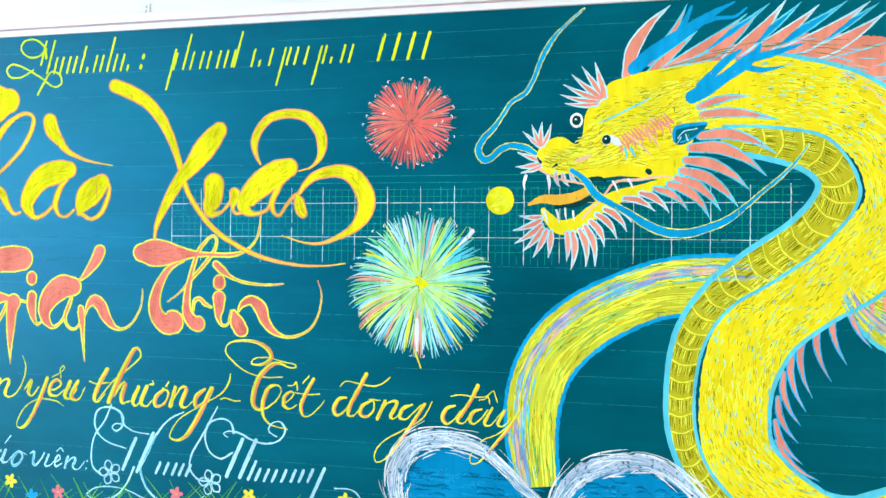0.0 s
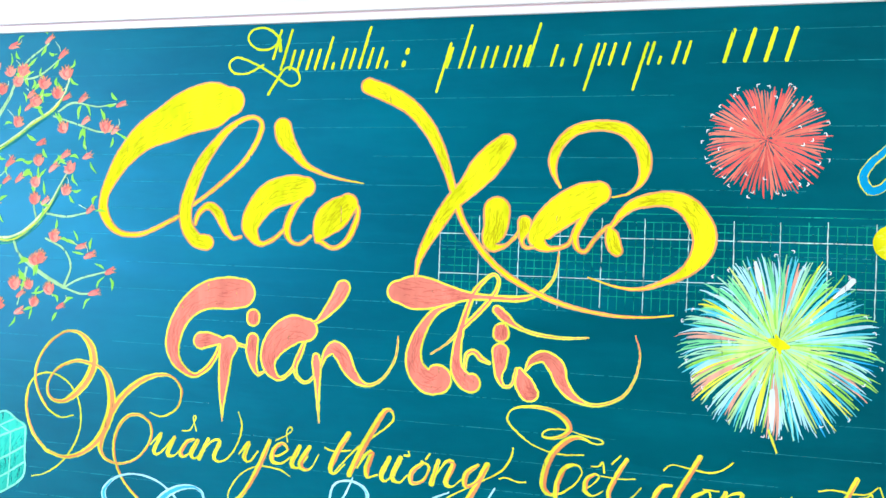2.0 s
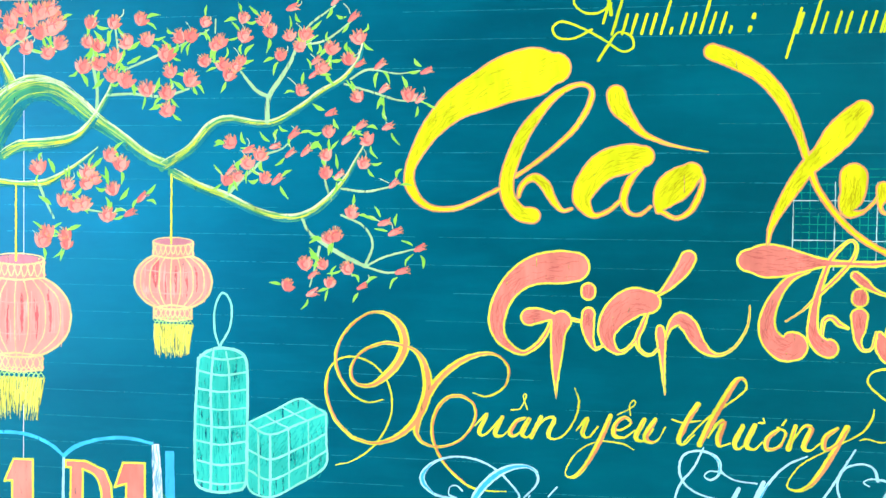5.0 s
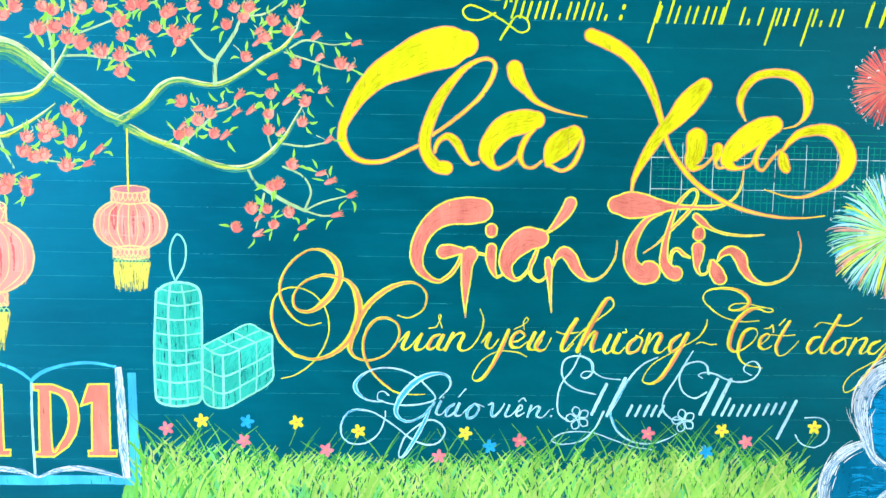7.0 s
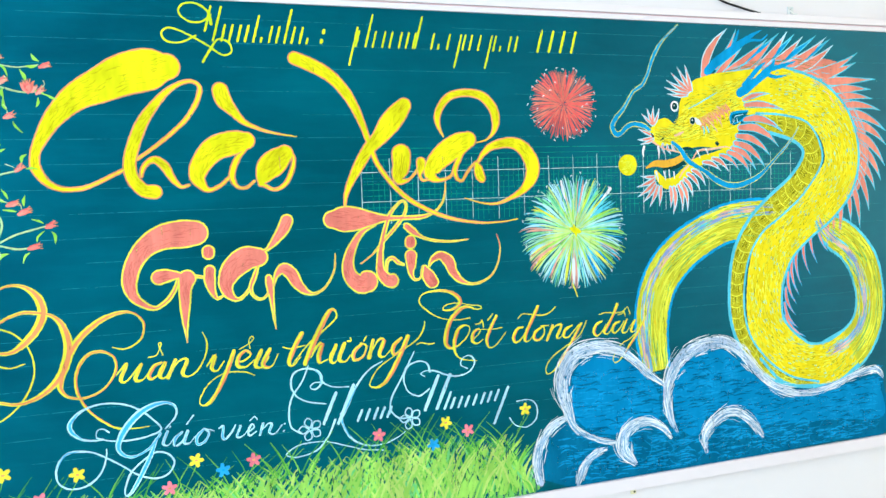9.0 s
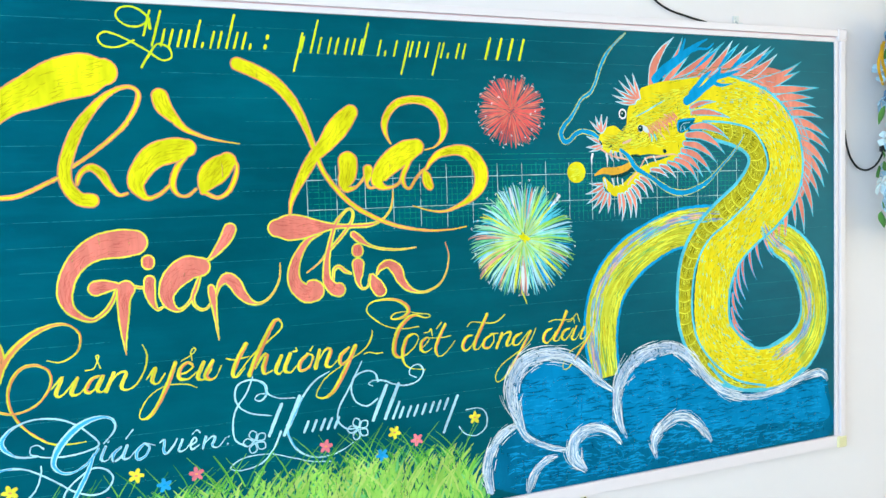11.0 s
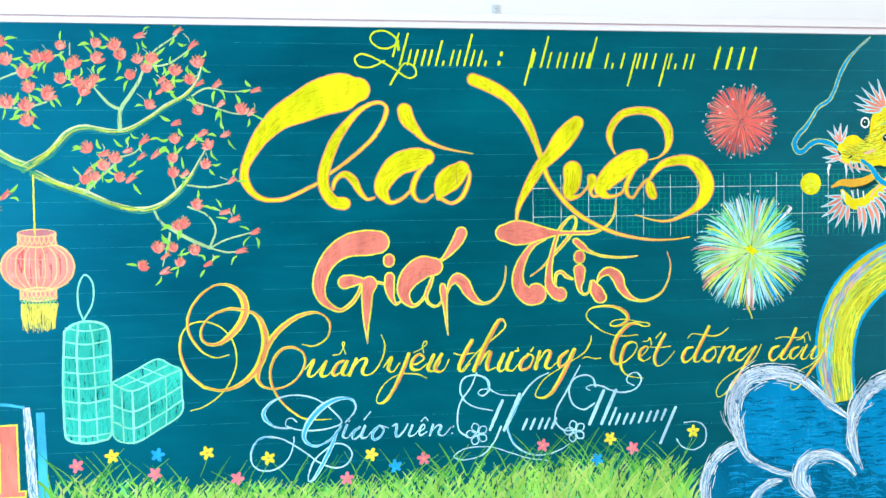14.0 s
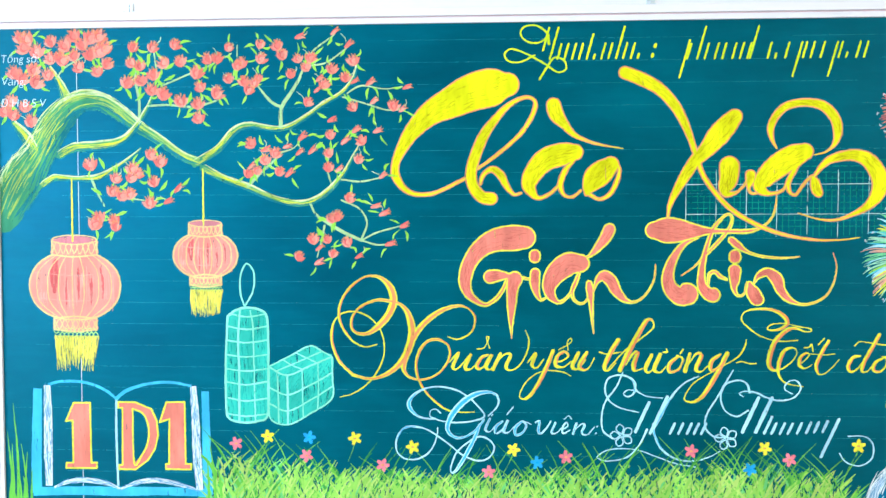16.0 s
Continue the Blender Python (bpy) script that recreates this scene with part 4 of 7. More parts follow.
def stuff_part(name, acc, mat, parent):
    return tagged(chalk_part(name, acc, mat, parent), kind="stuff")


def spike(parent, base, tip, width, bend=0.12, depth=3.0, fill=None, edge=None, name="fin"):
    """One flame-shaped fin with a rim, from its base to its tip."""
    b2, t2 = np.array(base), np.array(tip)
    d = t2 - b2
    n = np.array((-d[1], d[0])) * bend
    pts = [(*b2, width * 0.75), (*(b2 + d * 0.33 + n * 0.9), width), (*(b2 + d * 0.68 + n * 0.8), width * 0.62), (*t2, 0.12)]
    inner = ribbon(([], []), [(u, v, w) for u, v, w in pts[:3]] + [(*(b2 + d * 0.9 + n * 0.3), 0.1)], depth + 0.4, -0.56, 0.12, 0.06)
    ob = chalk_part(name, inner, fill or DRAGON_CORAL, parent)
    chalk_part("rim", ribbon(([], []), pts, depth, 0, 0.14, 0.04), edge or AQUA, ob)


# tail: arch behind the body, then the loop at the foot
tail_arch = [(281.4, 67.1, 10.08), (273.2, 67.1, 10.8), (263.5, 66.1, 10.15), (253.3, 61.6, 10.54), (246.8, 56.7, 10.88), (242.8, 51.2, 10.56), (240.7, 44.5, 10.23), (240.4, 37, 9.35), (241.6, 27.8, 7.92)]
loop = [(300.5, 24.3, 12.87), (309.6, 28.3, 12.48), (314.7, 35, 10.92), (315.6, 43.1, 10.14), (313.2, 52.1, 10.53), (308.2, 58.4, 9.88), (302.7, 61.9, 9.5), (299.3, 64, 6.66), (296.9, 67.1, 3.33)]
for spine, dp, nm in ((tail_arch, 3.0, "tail"), (loop, 3.1, "tail_loop")):
    ob = chalk_part(nm, ribbon(([], []), spine, dp + 0.5, -0.5, rounded=False, rough=0.12), TAIL_YELLOW, dragon)
    chalk_part("rim", ribbon(([], []), spine, dp, 1.1, rounded=False, rough=0.12), AQUA if nm != "tail" else BLUE, ob)
    stuff_part("pale_grain", streaks(([], []), spine, 190, 8, 0.3, dp + 1.0, -0.85, 0.85, 4), LEMON, ob)
    stuff_part("ochre_grain", streaks(([], []), spine, 110, 5, 0.16, dp + 1.4, -0.85, 0.85, 5), BROWN, ob)
    band = shifted(spine, 0.42 if nm != "tail" else -0.5, 1.6)
    stuff_part("lilac_band", streaks(([], []), [(u, v, 2.4) for u, v, _ in band], 80, 6, 0.36, dp + 1.8, -0.9, 0.9, 6), LILAC, ob)
    stuff_part("coral_band", streaks(([], []), [(u, v, 2.4) for u, v, _ in band], 26, 5, 0.3, dp + 2.2, -0.9, 0.9, 7), PEACH, ob)
    stuff_part("dark_grain", hatch(([], []), spine, 120, 1.7, 0.13, dp + 1.6, 0.9, 9), FLECK, ob)
    stuff_part("green_grain", streaks(([], []), spine, 46, 6, 0.2, dp + 1.7, -0.9, 0.9, 10), TAIL_GREEN, ob)
    stuff_part("aqua_grain", streaks(([], []), [(u, v, 4.2) for u, v, _ in band], 60, 5, 0.22, dp + 2.0, -1, 1, 8), AQUA, ob)

# body and belly
body = [(278.9, 102.5, 13.68), (284.2, 102.2, 13.65), (295.2, 99.2, 12.95), (302, 93.3, 12.87), (304.9, 84.6, 12.68), (303, 77.5, 13.32), (296.7, 71.7, 14.44), (289.9, 66.7, 13.32), (283.4, 61.7, 13.68), (279.5, 56.1, 13.5), (277.3, 48.1, 12.42), (277.5, 38.4, 12.24), (281, 31.6, 13.14), (286.6, 26.5, 13.68), (293.2, 24.1, 12.54), (301.8, 24.5, 12.87), (308.5, 27.9, 12.09)]
ob = chalk_part("body", ribbon(([], []), body, 4.6, -0.2, rough=0.12, rounded=False), DRAGON_YELLOW, dragon)
stuff_part("pale_grain", hatch(([], []), body, 800, 2.4, 0.22, 5.0, 0.94, 11), LEMON, ob)
stuff_part("ochre_grain", hatch(([], []), body, 900, 1.3, 0.12, 5.3, 0.92, 12, 0.15), BROWN, ob)
stuff_part("dark_grain", hatch(([], []), body, 260, 0.9, 0.1, 5.5, 0.9, 13, 0.2), FLECK, ob)
stuff_part("aqua_grain", hatch(([], []), body, 480, 1.1, 0.2, 5.4, 0.92, 14, 0.2), PALE_AQUA, ob)
back_line = shifted(body, 1.0, 0.55)
belly_line = shifted(body, -1.0, 0.9)
strokes_part("back_line", AQUA, ob, [[(u, v, 0.75) for u, v, _ in back_line]], 6.0)
strokes_part("foot_line", AQUA, ob, [belly_line[12:]], 6.0)
belly = [(274.4, 94.2, 4.38), (284.1, 92.9, 5.94), (291.1, 90.5, 6.84), (294.3, 84.2, 7.03), (289.1, 76.7, 6.84), (281.1, 70.6, 7.02), (274.4, 65.4, 5.95), (269.6, 58.1, 5.58), (267.8, 48.9, 5.07), (268.2, 39.5, 4.9), (271.4, 31.8, 4.38), (278.2, 24.6, 3.96), (286.6, 20.2, 2.52), (296.3, 18.4, 1.14)]
ob = chalk_part("belly", ribbon(([], []), belly, 4.9, -0.3, rough=0.08, rounded=False), OLIVE, dragon)
strokes_part("belly_edge", AQUA, ob, [shifted(belly, 1, 0.6)], 6.2)
strokes_part("body_edge", AQUA, ob, [shifted(belly, -1, 1.0)], 6.3)
line = smooth_path(belly, 1.0)
comb, pale_comb = ([], []), ([], [])
rng = random.Random(23)
for k in range(3, len(line) - 6, 3):
    t2 = line[k + 1][:2] - line[k - 1][:2]
    t2 = t2 / np.hypot(*t2)
    n2 = np.array((-t2[1], t2[0]))
    w2 = line[k][2] * 0.46
    a2, c2, m2 = line[k][:2] + n2 * w2, line[k][:2] - n2 * w2, line[k][:2] + t2 * w2 * 0.32
    strokes_part("belly_plate", LEMON, ob, [[(*a2, 0.2), (*m2, 0.24), (*c2, 0.2)]], 5.9)
    for q in range(36):
        f = rng.uniform(-0.95, 0.95)
        p0 = line[k][:2] + n2 * w2 * f + t2 * w2 * 0.32 * (1 - f * f)
        far = rng.uniform(1.2, 2.7)
        ribbon(comb if q % 3 else pale_comb, [(*(p0 + t2 * rng.uniform(0.05, 0.4)), 0.08), (*(p0 + t2 * far * 0.6), 0.1), (*(p0 + t2 * far), 0.05)], 5.3 + (0.3 if q % 3 == 0 else 0), 0, 0.07, 0.02, rounded=False, step=1.0)
stuff_part("hatching", comb, BELLY_DARK, ob)
stuff_part("light_hatching", pale_comb, LEMON, ob)

# head
ob = chalk_part("head", patch(([], []), [(280.9, 108.1), (273.6, 108.4), (266.7, 107.6), (261.6, 107), (257.5, 106.1), (254, 104.7), (253, 101.8), (250.5, 100.3), (249.7, 97.9), (249.3, 94.7), (248.1, 93.6), (245.6, 95), (243.1, 94.5), (241.3, 93), (240.5, 90.5), (241.4, 88.6), (244.6, 87.7), (247.8, 88.1), (251.5, 87), (256.7, 87.4), (261.8, 86.9), (265.9, 86.5), (268.1, 88.8), (269, 92.2), (271.3, 95.8), (281, 96.4)], 5.6), DRAGON_YELLOW, dragon)
head_spine = [(241.9, 90.8, 4.2), (247.2, 90.7, 5.25), (252.5, 92.8, 9.45), (257.6, 96.3, 16.5), (262.8, 97, 17), (267.8, 100, 13), (273.7, 102.5, 10.5)]
stuff_part("pale_grain", hatch(([], []), head_spine, 420, 2.6, 0.2, 5.9, 0.85, 31, -0.2), LEMON, ob)
stuff_part("ochre_grain", hatch(([], []), head_spine, 520, 1.5, 0.11, 6.2, 0.85, 32, -0.2), BROWN, ob)
stuff_part("dark_grain", hatch(([], []), head_spine, 130, 1.3, 0.09, 6.3, 0.8, 33, -0.2), FLECK, ob)
strokes_part("lower_jaw", DRAGON_YELLOW, dragon, [[(264.9, 86.3, 1.47), (259.8, 84.6, 2.2), (255.2, 83.2, 2.52), (251.6, 80.7, 2.73), (248.4, 78.2, 2.94), (245.2, 77.8, 2.75), (243.1, 79.6, 1.89), (242.2, 81, 1.05)]], 5.2)
strokes_part("lip", PEACH, dragon, [[(241.3, 88.9, 0.55), (244.6, 87.1, 0.33), (247.8, 86.4, 0.44), (251.5, 85.5, 0.31)], [(253.6, 83.9, 0.33), (255.7, 86.3, 0.5), (259.8, 86.7, 0.6), (264.4, 87.3, 0.4), (266.4, 86.7, 0.21)], [(249.5, 79.3, 0.31), (251, 81.2, 0.52), (253.6, 83.2, 0.44)]], 6.6)
strokes_part("tongue", TONGUE, dragon, [[(239.4, 82.1, 0.52), (242, 83.1, 1.57), (245.2, 83, 1.99), (248.4, 83.6, 1.89), (251.1, 85.1, 1.47)]], 6.2)
for tooth in ([(243, 87.5, 0.84), (243.3, 86.1, 0.77), (243.2, 84.2, 0.22)], [(238.8, 87.6, 0.84), (238.4, 86.2, 0.66), (238.6, 84.9, 0.22)], [(242.3, 80.8, 0.88), (242.7, 79.7, 0.63), (243, 78.4, 0.2)], [(244.7, 81, 0.6), (245, 80, 0.66), (245.2, 78.7, 0.22)], [(246.3, 81.3, 0.52), (246.4, 80.2, 0.53), (246.6, 78.9, 0.22)], [(247.8, 80.8, 0.52), (247.9, 80, 0.52), (248, 79.1, 0.22)], [(255.2, 86.4, 0.63), (255.7, 85.5, 0.52), (256.1, 84.4, 0.21)], [(258, 86.8, 0.63), (258.5, 85.9, 0.53), (258.8, 85.2, 0.21)]):
    strokes_part("tooth", WHITE, dragon, [[(u, v, w * 0.75) for u, v, w in tooth]], 6.9)
strokes_part("mouth_shadow", DARK, dragon, [[(244.7, 81.8, 0.84), (247.9, 82.1, 1.26), (251.5, 83.4, 0.88)], [(249.9, 86.8, 0.63), (252.5, 87, 0.88), (253.8, 86.6, 0.42)], [(254.7, 85, 0.21), (255.7, 86.3, 0.3), (256.7, 85.5, 0.22)]], 6.0)


def disc(cx, cy, r, depth, squash=1.0):
    return patch(([], []), [(cx + r * math.cos(a * math.pi / 5), cy + r * squash * math.sin(a * math.pi / 5)) for a in range(10)], depth, 0.03)


for (cx, cy), r in (((248.3, 98.1), 1.25), ((253.9, 94.3), 0.9)):
    ob = chalk_part("eye", disc(cx, cy, r, 6.9, 1.15), WHITE, dragon)
    chalk_part("pupil", disc(cx, cy, r * 0.68 if r > 1 else 0.82, 7.2, 1.1), DARK, ob)
    chalk_part("glint", disc(cx - 0.15, cy + 0.2, 0.2, 7.4), WHITE, ob)
strokes_part("eye_white", WHITE, dragon, [[(254.8, 94.8, 0.84), (255.6, 94, 1.47), (256.4, 93.4, 0.66)]], 6.7)
for path in ([(241, 91, 0.31), (241.6, 90.2, 0.53)], [(243.8, 89.2, 0.22), (244.6, 89.7, 0.53)], [(261.5, 88.3, 0.94), (261.8, 88.1, 0.99)]):
    strokes_part("nostril", DARK, dragon, [path], 6.9)
strokes_part("brow", AQUA, dragon, [[(252.6, 97.5, 0.22), (255.6, 98.8, 0.32), (258.6, 100.3, 0.33), (261.7, 101.9, 0.21)]], 6.7)
acc = ([], [])
for k in range(16):
    u0, v0 = (256.1, 93.5)
    u1, v1 = (265.3, 97.8)
    s = k / 15
    cu, cv = u0 + (u1 - u0) * s, v0 + (v1 - v0) * s
    ribbon(acc, [(cu - 0.9, cv + 1.1, 0.2), (cu + 0.3, cv - 0.3, 0.5), (cu + 0.9, cv - 2.2 + 1.4 * (k % 2), 0.15)], 6.6 + 0.02 * k)
stuff_part("cheek_grain", acc, DRAGON_CORAL, dragon)
for path in ([(261.7, 98.1, 0.3), (264.3, 97, 0.31), (265.8, 97.2, 0.21)], [(260.7, 96.2, 0.32), (262.8, 93.9, 0.32), (263.4, 92.6, 0.21)], [(258.2, 95, 0.3), (260.8, 92.6, 0.3), (261.8, 91.3, 0.21)], [(248.3, 90.4, 0.55), (249.9, 90.9, 0.74), (250.9, 91.4, 0.31)]):
    strokes_part("cheek_highlight", PEACH, dragon, [path], 6.8)
strokes_part("cheek_blue", AQUA, dragon, [[(257.2, 92.7, 0.42), (257.6, 91.6, 0.4), (257.5, 90.8, 0.31)], [(258.4, 92.7, 0.42), (258.8, 91.8, 0.42), (259.1, 91.2, 0.33)]], 6.8)
ob = chalk_part("ear", patch(([], []), [(266, 93.8), (265.9, 95.9), (267.6, 96.8), (271.8, 97.1), (271, 95.3), (269, 93.7), (267.1, 93)], 6.8), DEEP_TEAL, dragon)
strokes_part("rim", BLUE, ob, [[(266.2, 93.8, 0.5), (266.2, 95.9, 0.63), (267.8, 96.6, 0.73), (271.8, 97, 0.5)], [(267.3, 93.6, 0.31), (269.3, 94.2, 0.32), (271.1, 95.6, 0.31)]], 7.2)
strokes_part("ear_lines", ICE, ob, [[(266.8, 94.3, 0.2), (268, 95.6, 0.2), (270.3, 96, 0.2)], [(266.8, 93.4, 0.21), (267.4, 94.5, 0.2)], [(268.6, 93.8, 0.21), (268.2, 95, 0.2)]], 7.4)

# fins round the head
for b0, t0, w0, bend in (
        ((252.2, 101.1), (246.1, 101.4), 1.1, 0.05), ((252.4, 101.6), (245.2, 103.1), 1.2, 0.05), ((252.6, 102), (245.8, 105), 1.3, 0.04),
        ((253, 102.2), (247.3, 106.9), 1.3, 0.03), ((253.2, 102.4), (249.2, 108.3), 1.3, 0.0), ((253.6, 102.4), (251.6, 109), 1.4, 0.0),
        ((241.4, 93.2), (238.1, 96.2), 1.0, 0), ((241.5, 93.4), (239.8, 97.5), 1.1, 0.02), ((241.7, 93.4), (241.8, 98), 1.2, 0.05), ((241.9, 93.4), (243.5, 97.5), 1.1, -0.05),
        ((241.3, 90.5), (237.1, 92.2), 1.1, 0), ((241.3, 89.9), (236.8, 89.4), 1.2, 0.05), ((241.6, 89.5), (237.7, 88.2), 1.0, 0.05),
        ((244.5, 88.2), (245.2, 85.5), 1.0, -0.1), ((245.8, 87.9), (247, 85.6), 1.0, -0.1), ((247.3, 87.9), (248.8, 86), 0.9, -0.1)):
    spike(dragon, b0, t0, w0, bend, 6.0, edge=ICE)
for b0, t0, w0, bend in (
        ((241.8, 79.7), (237.6, 79.9), 0.9, 0.05), ((241.7, 79.1), (236.4, 77.1), 1.1, 0.05), ((241.8, 78.2), (236.7, 74.6), 1.1, 0.05), ((242.1, 77.5), (238.3, 73.1), 1.1, 0.05),
        ((242.8, 77.1), (240.3, 71.9), 1.1, 0.03), ((243.7, 76.9), (243.2, 71.9), 1.1, 0.02), ((246.7, 76.7), (246.7, 71.3), 1.1, 0.05), ((247.8, 76.7), (247.5, 69.6), 1.2, 0.08),
        ((249.1, 77.2), (250.3, 70.3), 1.2, 0.1), ((250.1, 78), (252, 70.4), 1.2, 0.1), ((251.1, 78.9), (253.7, 74.1), 1.2, 0.12), ((252.2, 80.2), (256, 75.7), 1.2, 0.12),
        ((253.7, 81.2), (257.8, 77), 1.2, 0.12), ((255.3, 82.1), (258.7, 78.7), 1.1, 0.1),
        ((257.3, 83.2), (262.9, 80.8), 1.2, 0.12), ((260.3, 84.2), (265.4, 80.6), 1.2, 0.12), ((262.9, 85), (268.8, 80.9), 1.3, 0.12), ((265.4, 85.8), (272.6, 79.5), 1.6, 0.14),
        ((266.7, 86.9), (274.5, 80.9), 1.6, 0.12), ((267.7, 88.3), (277.5, 81.6), 1.8, 0.12), ((268.4, 90.2), (279.5, 84.6), 1.8, 0.12), ((269.3, 92.5), (282.3, 87.2), 2.0, 0.14),
        ((270.8, 94.7), (283.8, 91.3), 1.8, 0.12), ((271.2, 98.6), (284.2, 97.3), 1.6, 0.06), ((270.6, 100), (279.4, 101.8), 1.3, 0.06)):
    spike(dragon, b0, t0, w0 * 1.25, bend, 6.4, edge=ICE if w0 < 1.25 else AQUA)
# crest and back fins
mane_line = [(263.2, 107.1, 1), (270.7, 108.9, 2), (278.5, 110, 3), (288, 110.6, 4), (295.5, 110, 4.37), (301.7, 109, 4.56)]
mane = chalk_part("mane", ribbon(([], []), mane_line, 3.4, rough=0.15), DRAGON_CORAL, dragon)
stuff_part("blue_grain", streaks(([], []), mane_line, 10, 4, 0.2, 5.4, -0.9, 0.9, 35), AQUA, mane)
stuff_part("brown_grain", streaks(([], []), mane_line, 26, 4, 0.13, 5.5, -0.9, 0.9, 36), FLECK, mane)
for b0, t0, w0, bend in (
        ((268.2, 109.4), (282.5, 118.4), 1.4, -0.04), ((276.6, 109.9), (287.8, 118.3), 1.5, -0.04), ((281.4, 110.1), (295.4, 118.1), 1.5, -0.03), ((286.2, 109.9), (300.5, 117.4), 1.6, -0.04)):
    spike(dragon, b0, t0, w0 * 1.3, bend, 3.7, fill=BLUE, edge=AQUA)
for b0, t0, w0, bend in (
        ((257.5, 106.3), (265.2, 119), 2.2, 0.12), ((261.6, 108.4), (268.2, 119), 1.4, -0.05), ((261.6, 106.5), (270, 114), 1.6, 0.0), ((264.7, 107.3), (278.6, 116.7), 1.8, -0.03),
        ((269.7, 108.1), (280.8, 117.1), 1.8, -0.06), ((275.1, 108.5), (285.3, 118.9), 2.0, -0.05), ((278.5, 108.7), (290.8, 117.7), 2.0, -0.04), ((283.3, 108.6), (299.1, 117.8), 2.2, -0.05), ((288.1, 108.2), (301.6, 115.7), 2.2, -0.05)):
    spike(dragon, b0, t0, w0 * 1.22, bend, 4.0, edge=AQUA if w0 < 2 else ICE)
for b0, t0, w0, bend in (
        ((292.3, 107.1), (310.6, 113.8), 2.2, -0.06), ((294.3, 106.2), (310.2, 111.1), 2.2, -0.03), ((296.3, 105.2), (317.5, 106.4), 2.2, 0.0), ((300, 102.8), (315.6, 103.4), 2.2, 0.03),
        ((302.5, 100.9), (316.2, 100.7), 2.0, 0.05), ((304.6, 98.6), (319.3, 97.4), 2.0, 0.06), ((306.3, 96.7), (321.5, 91.4), 2.2, 0.08), ((308.4, 93.7), (321.7, 87.2), 2.2, 0.1),
        ((309.7, 90.8), (321.3, 81), 2.2, 0.1), ((310.5, 87.5), (319.7, 76.8), 2.2, 0.1), ((310.7, 83.7), (317.5, 74), 2.0, 0.08), ((310.5, 80.4), (315.2, 68), 2.0, 0.06),
        ((308.8, 76.2), (311.7, 63.1), 1.8, 0.05), ((307, 74.3), (308.3, 64.9), 1.6, 0.03), ((304.5, 72.1), (304, 60.7), 1.6, 0.02), ((301.9, 69.8), (301.6, 59.9), 1.5, 0.02),
        ((299.4, 68), (299.3, 58.1), 1.5, 0.05), ((296.4, 65.8), (299.9, 56.7), 1.35, -0.12), ((293.9, 63.9), (295.9, 53.7), 1.35, -0.12), ((291.4, 61.4), (293.4, 50.5), 1.35, -0.12),
        ((289, 59), (290.3, 47.5), 1.35, -0.12), ((287.1, 56.1), (289.3, 44.9), 1.35, -0.12), ((285.5, 51.7), (288.4, 42.4), 1.35, -0.12), ((284.6, 47.2), (288, 39.3), 1.35, -0.12),
        ((284.2, 43), (288.8, 35.5), 1.35, -0.12), ((284.5, 39.4), (291.6, 32.7), 1.35, -0.12)):
    spike(dragon, b0, t0, w0 * (1.2 if w0 > 1.55 else 1.0), bend, 4.1, edge=AQUA if w0 > 1.55 else PALE_SKY)
back_base = [(292.3, 107.5, 2.52), (300.4, 103.5, 4.18), (307.1, 97.4, 4.68), (311.4, 90.8, 4.68), (312.7, 84.5, 4.68), (311.8, 79.5, 4.29), (308.7, 74.6, 3.51), (304.4, 70.7, 1.9)]
base = chalk_part("back_mane", ribbon(([], []), back_base, 3.5, rough=0.2), DRAGON_CORAL, dragon)
stuff_part("blue_grain", streaks(([], []), back_base, 24, 3, 0.2, 5.4, -0.6, 1.0, 37), AQUA, base)
stuff_part("peach_grain", streaks(([], []), back_base, 30, 3, 0.2, 5.3, -0.9, 0.9, 38), PEACH, base)
# antlers and whiskers
strokes_part("antler", BLUE, dragon, [[(258.8, 107.5, 2.31), (261.6, 109.9, 2.6), (265.6, 112.5, 2.52), (269.6, 115.1, 2), (273.1, 117.3, 1.14), (276.5, 119, 0.3)], [(270.4, 115.4, 1.05), (273.6, 116.2, 0.76), (276.5, 116.3, 0.6), (278.6, 117.8, 0.3)], [(266.2, 113.5, 0.84), (267.8, 115.7, 1), (269, 118.6, 0.52)]], 5.2)
strokes_part("antler", BLUE, dragon, [[(269.3, 101.9, 2.52), (271.7, 103.2, 2.6), (275.1, 105.4, 2), (278, 107.5, 2.31), (280.1, 109.4, 1.52), (281, 111.1, 0.4)], [(270.7, 103.9, 1.6), (272.9, 106.1, 1.4), (275.1, 108.3, 1.4), (277.7, 110.2, 0.4)], [(279, 106.9, 1.2), (281.4, 106.4, 0.9), (284.8, 106.9, 0.28)], [(280, 108.5, 1.33), (283.3, 109.4, 1.2), (288, 110.8, 0.4)]], 6.9)
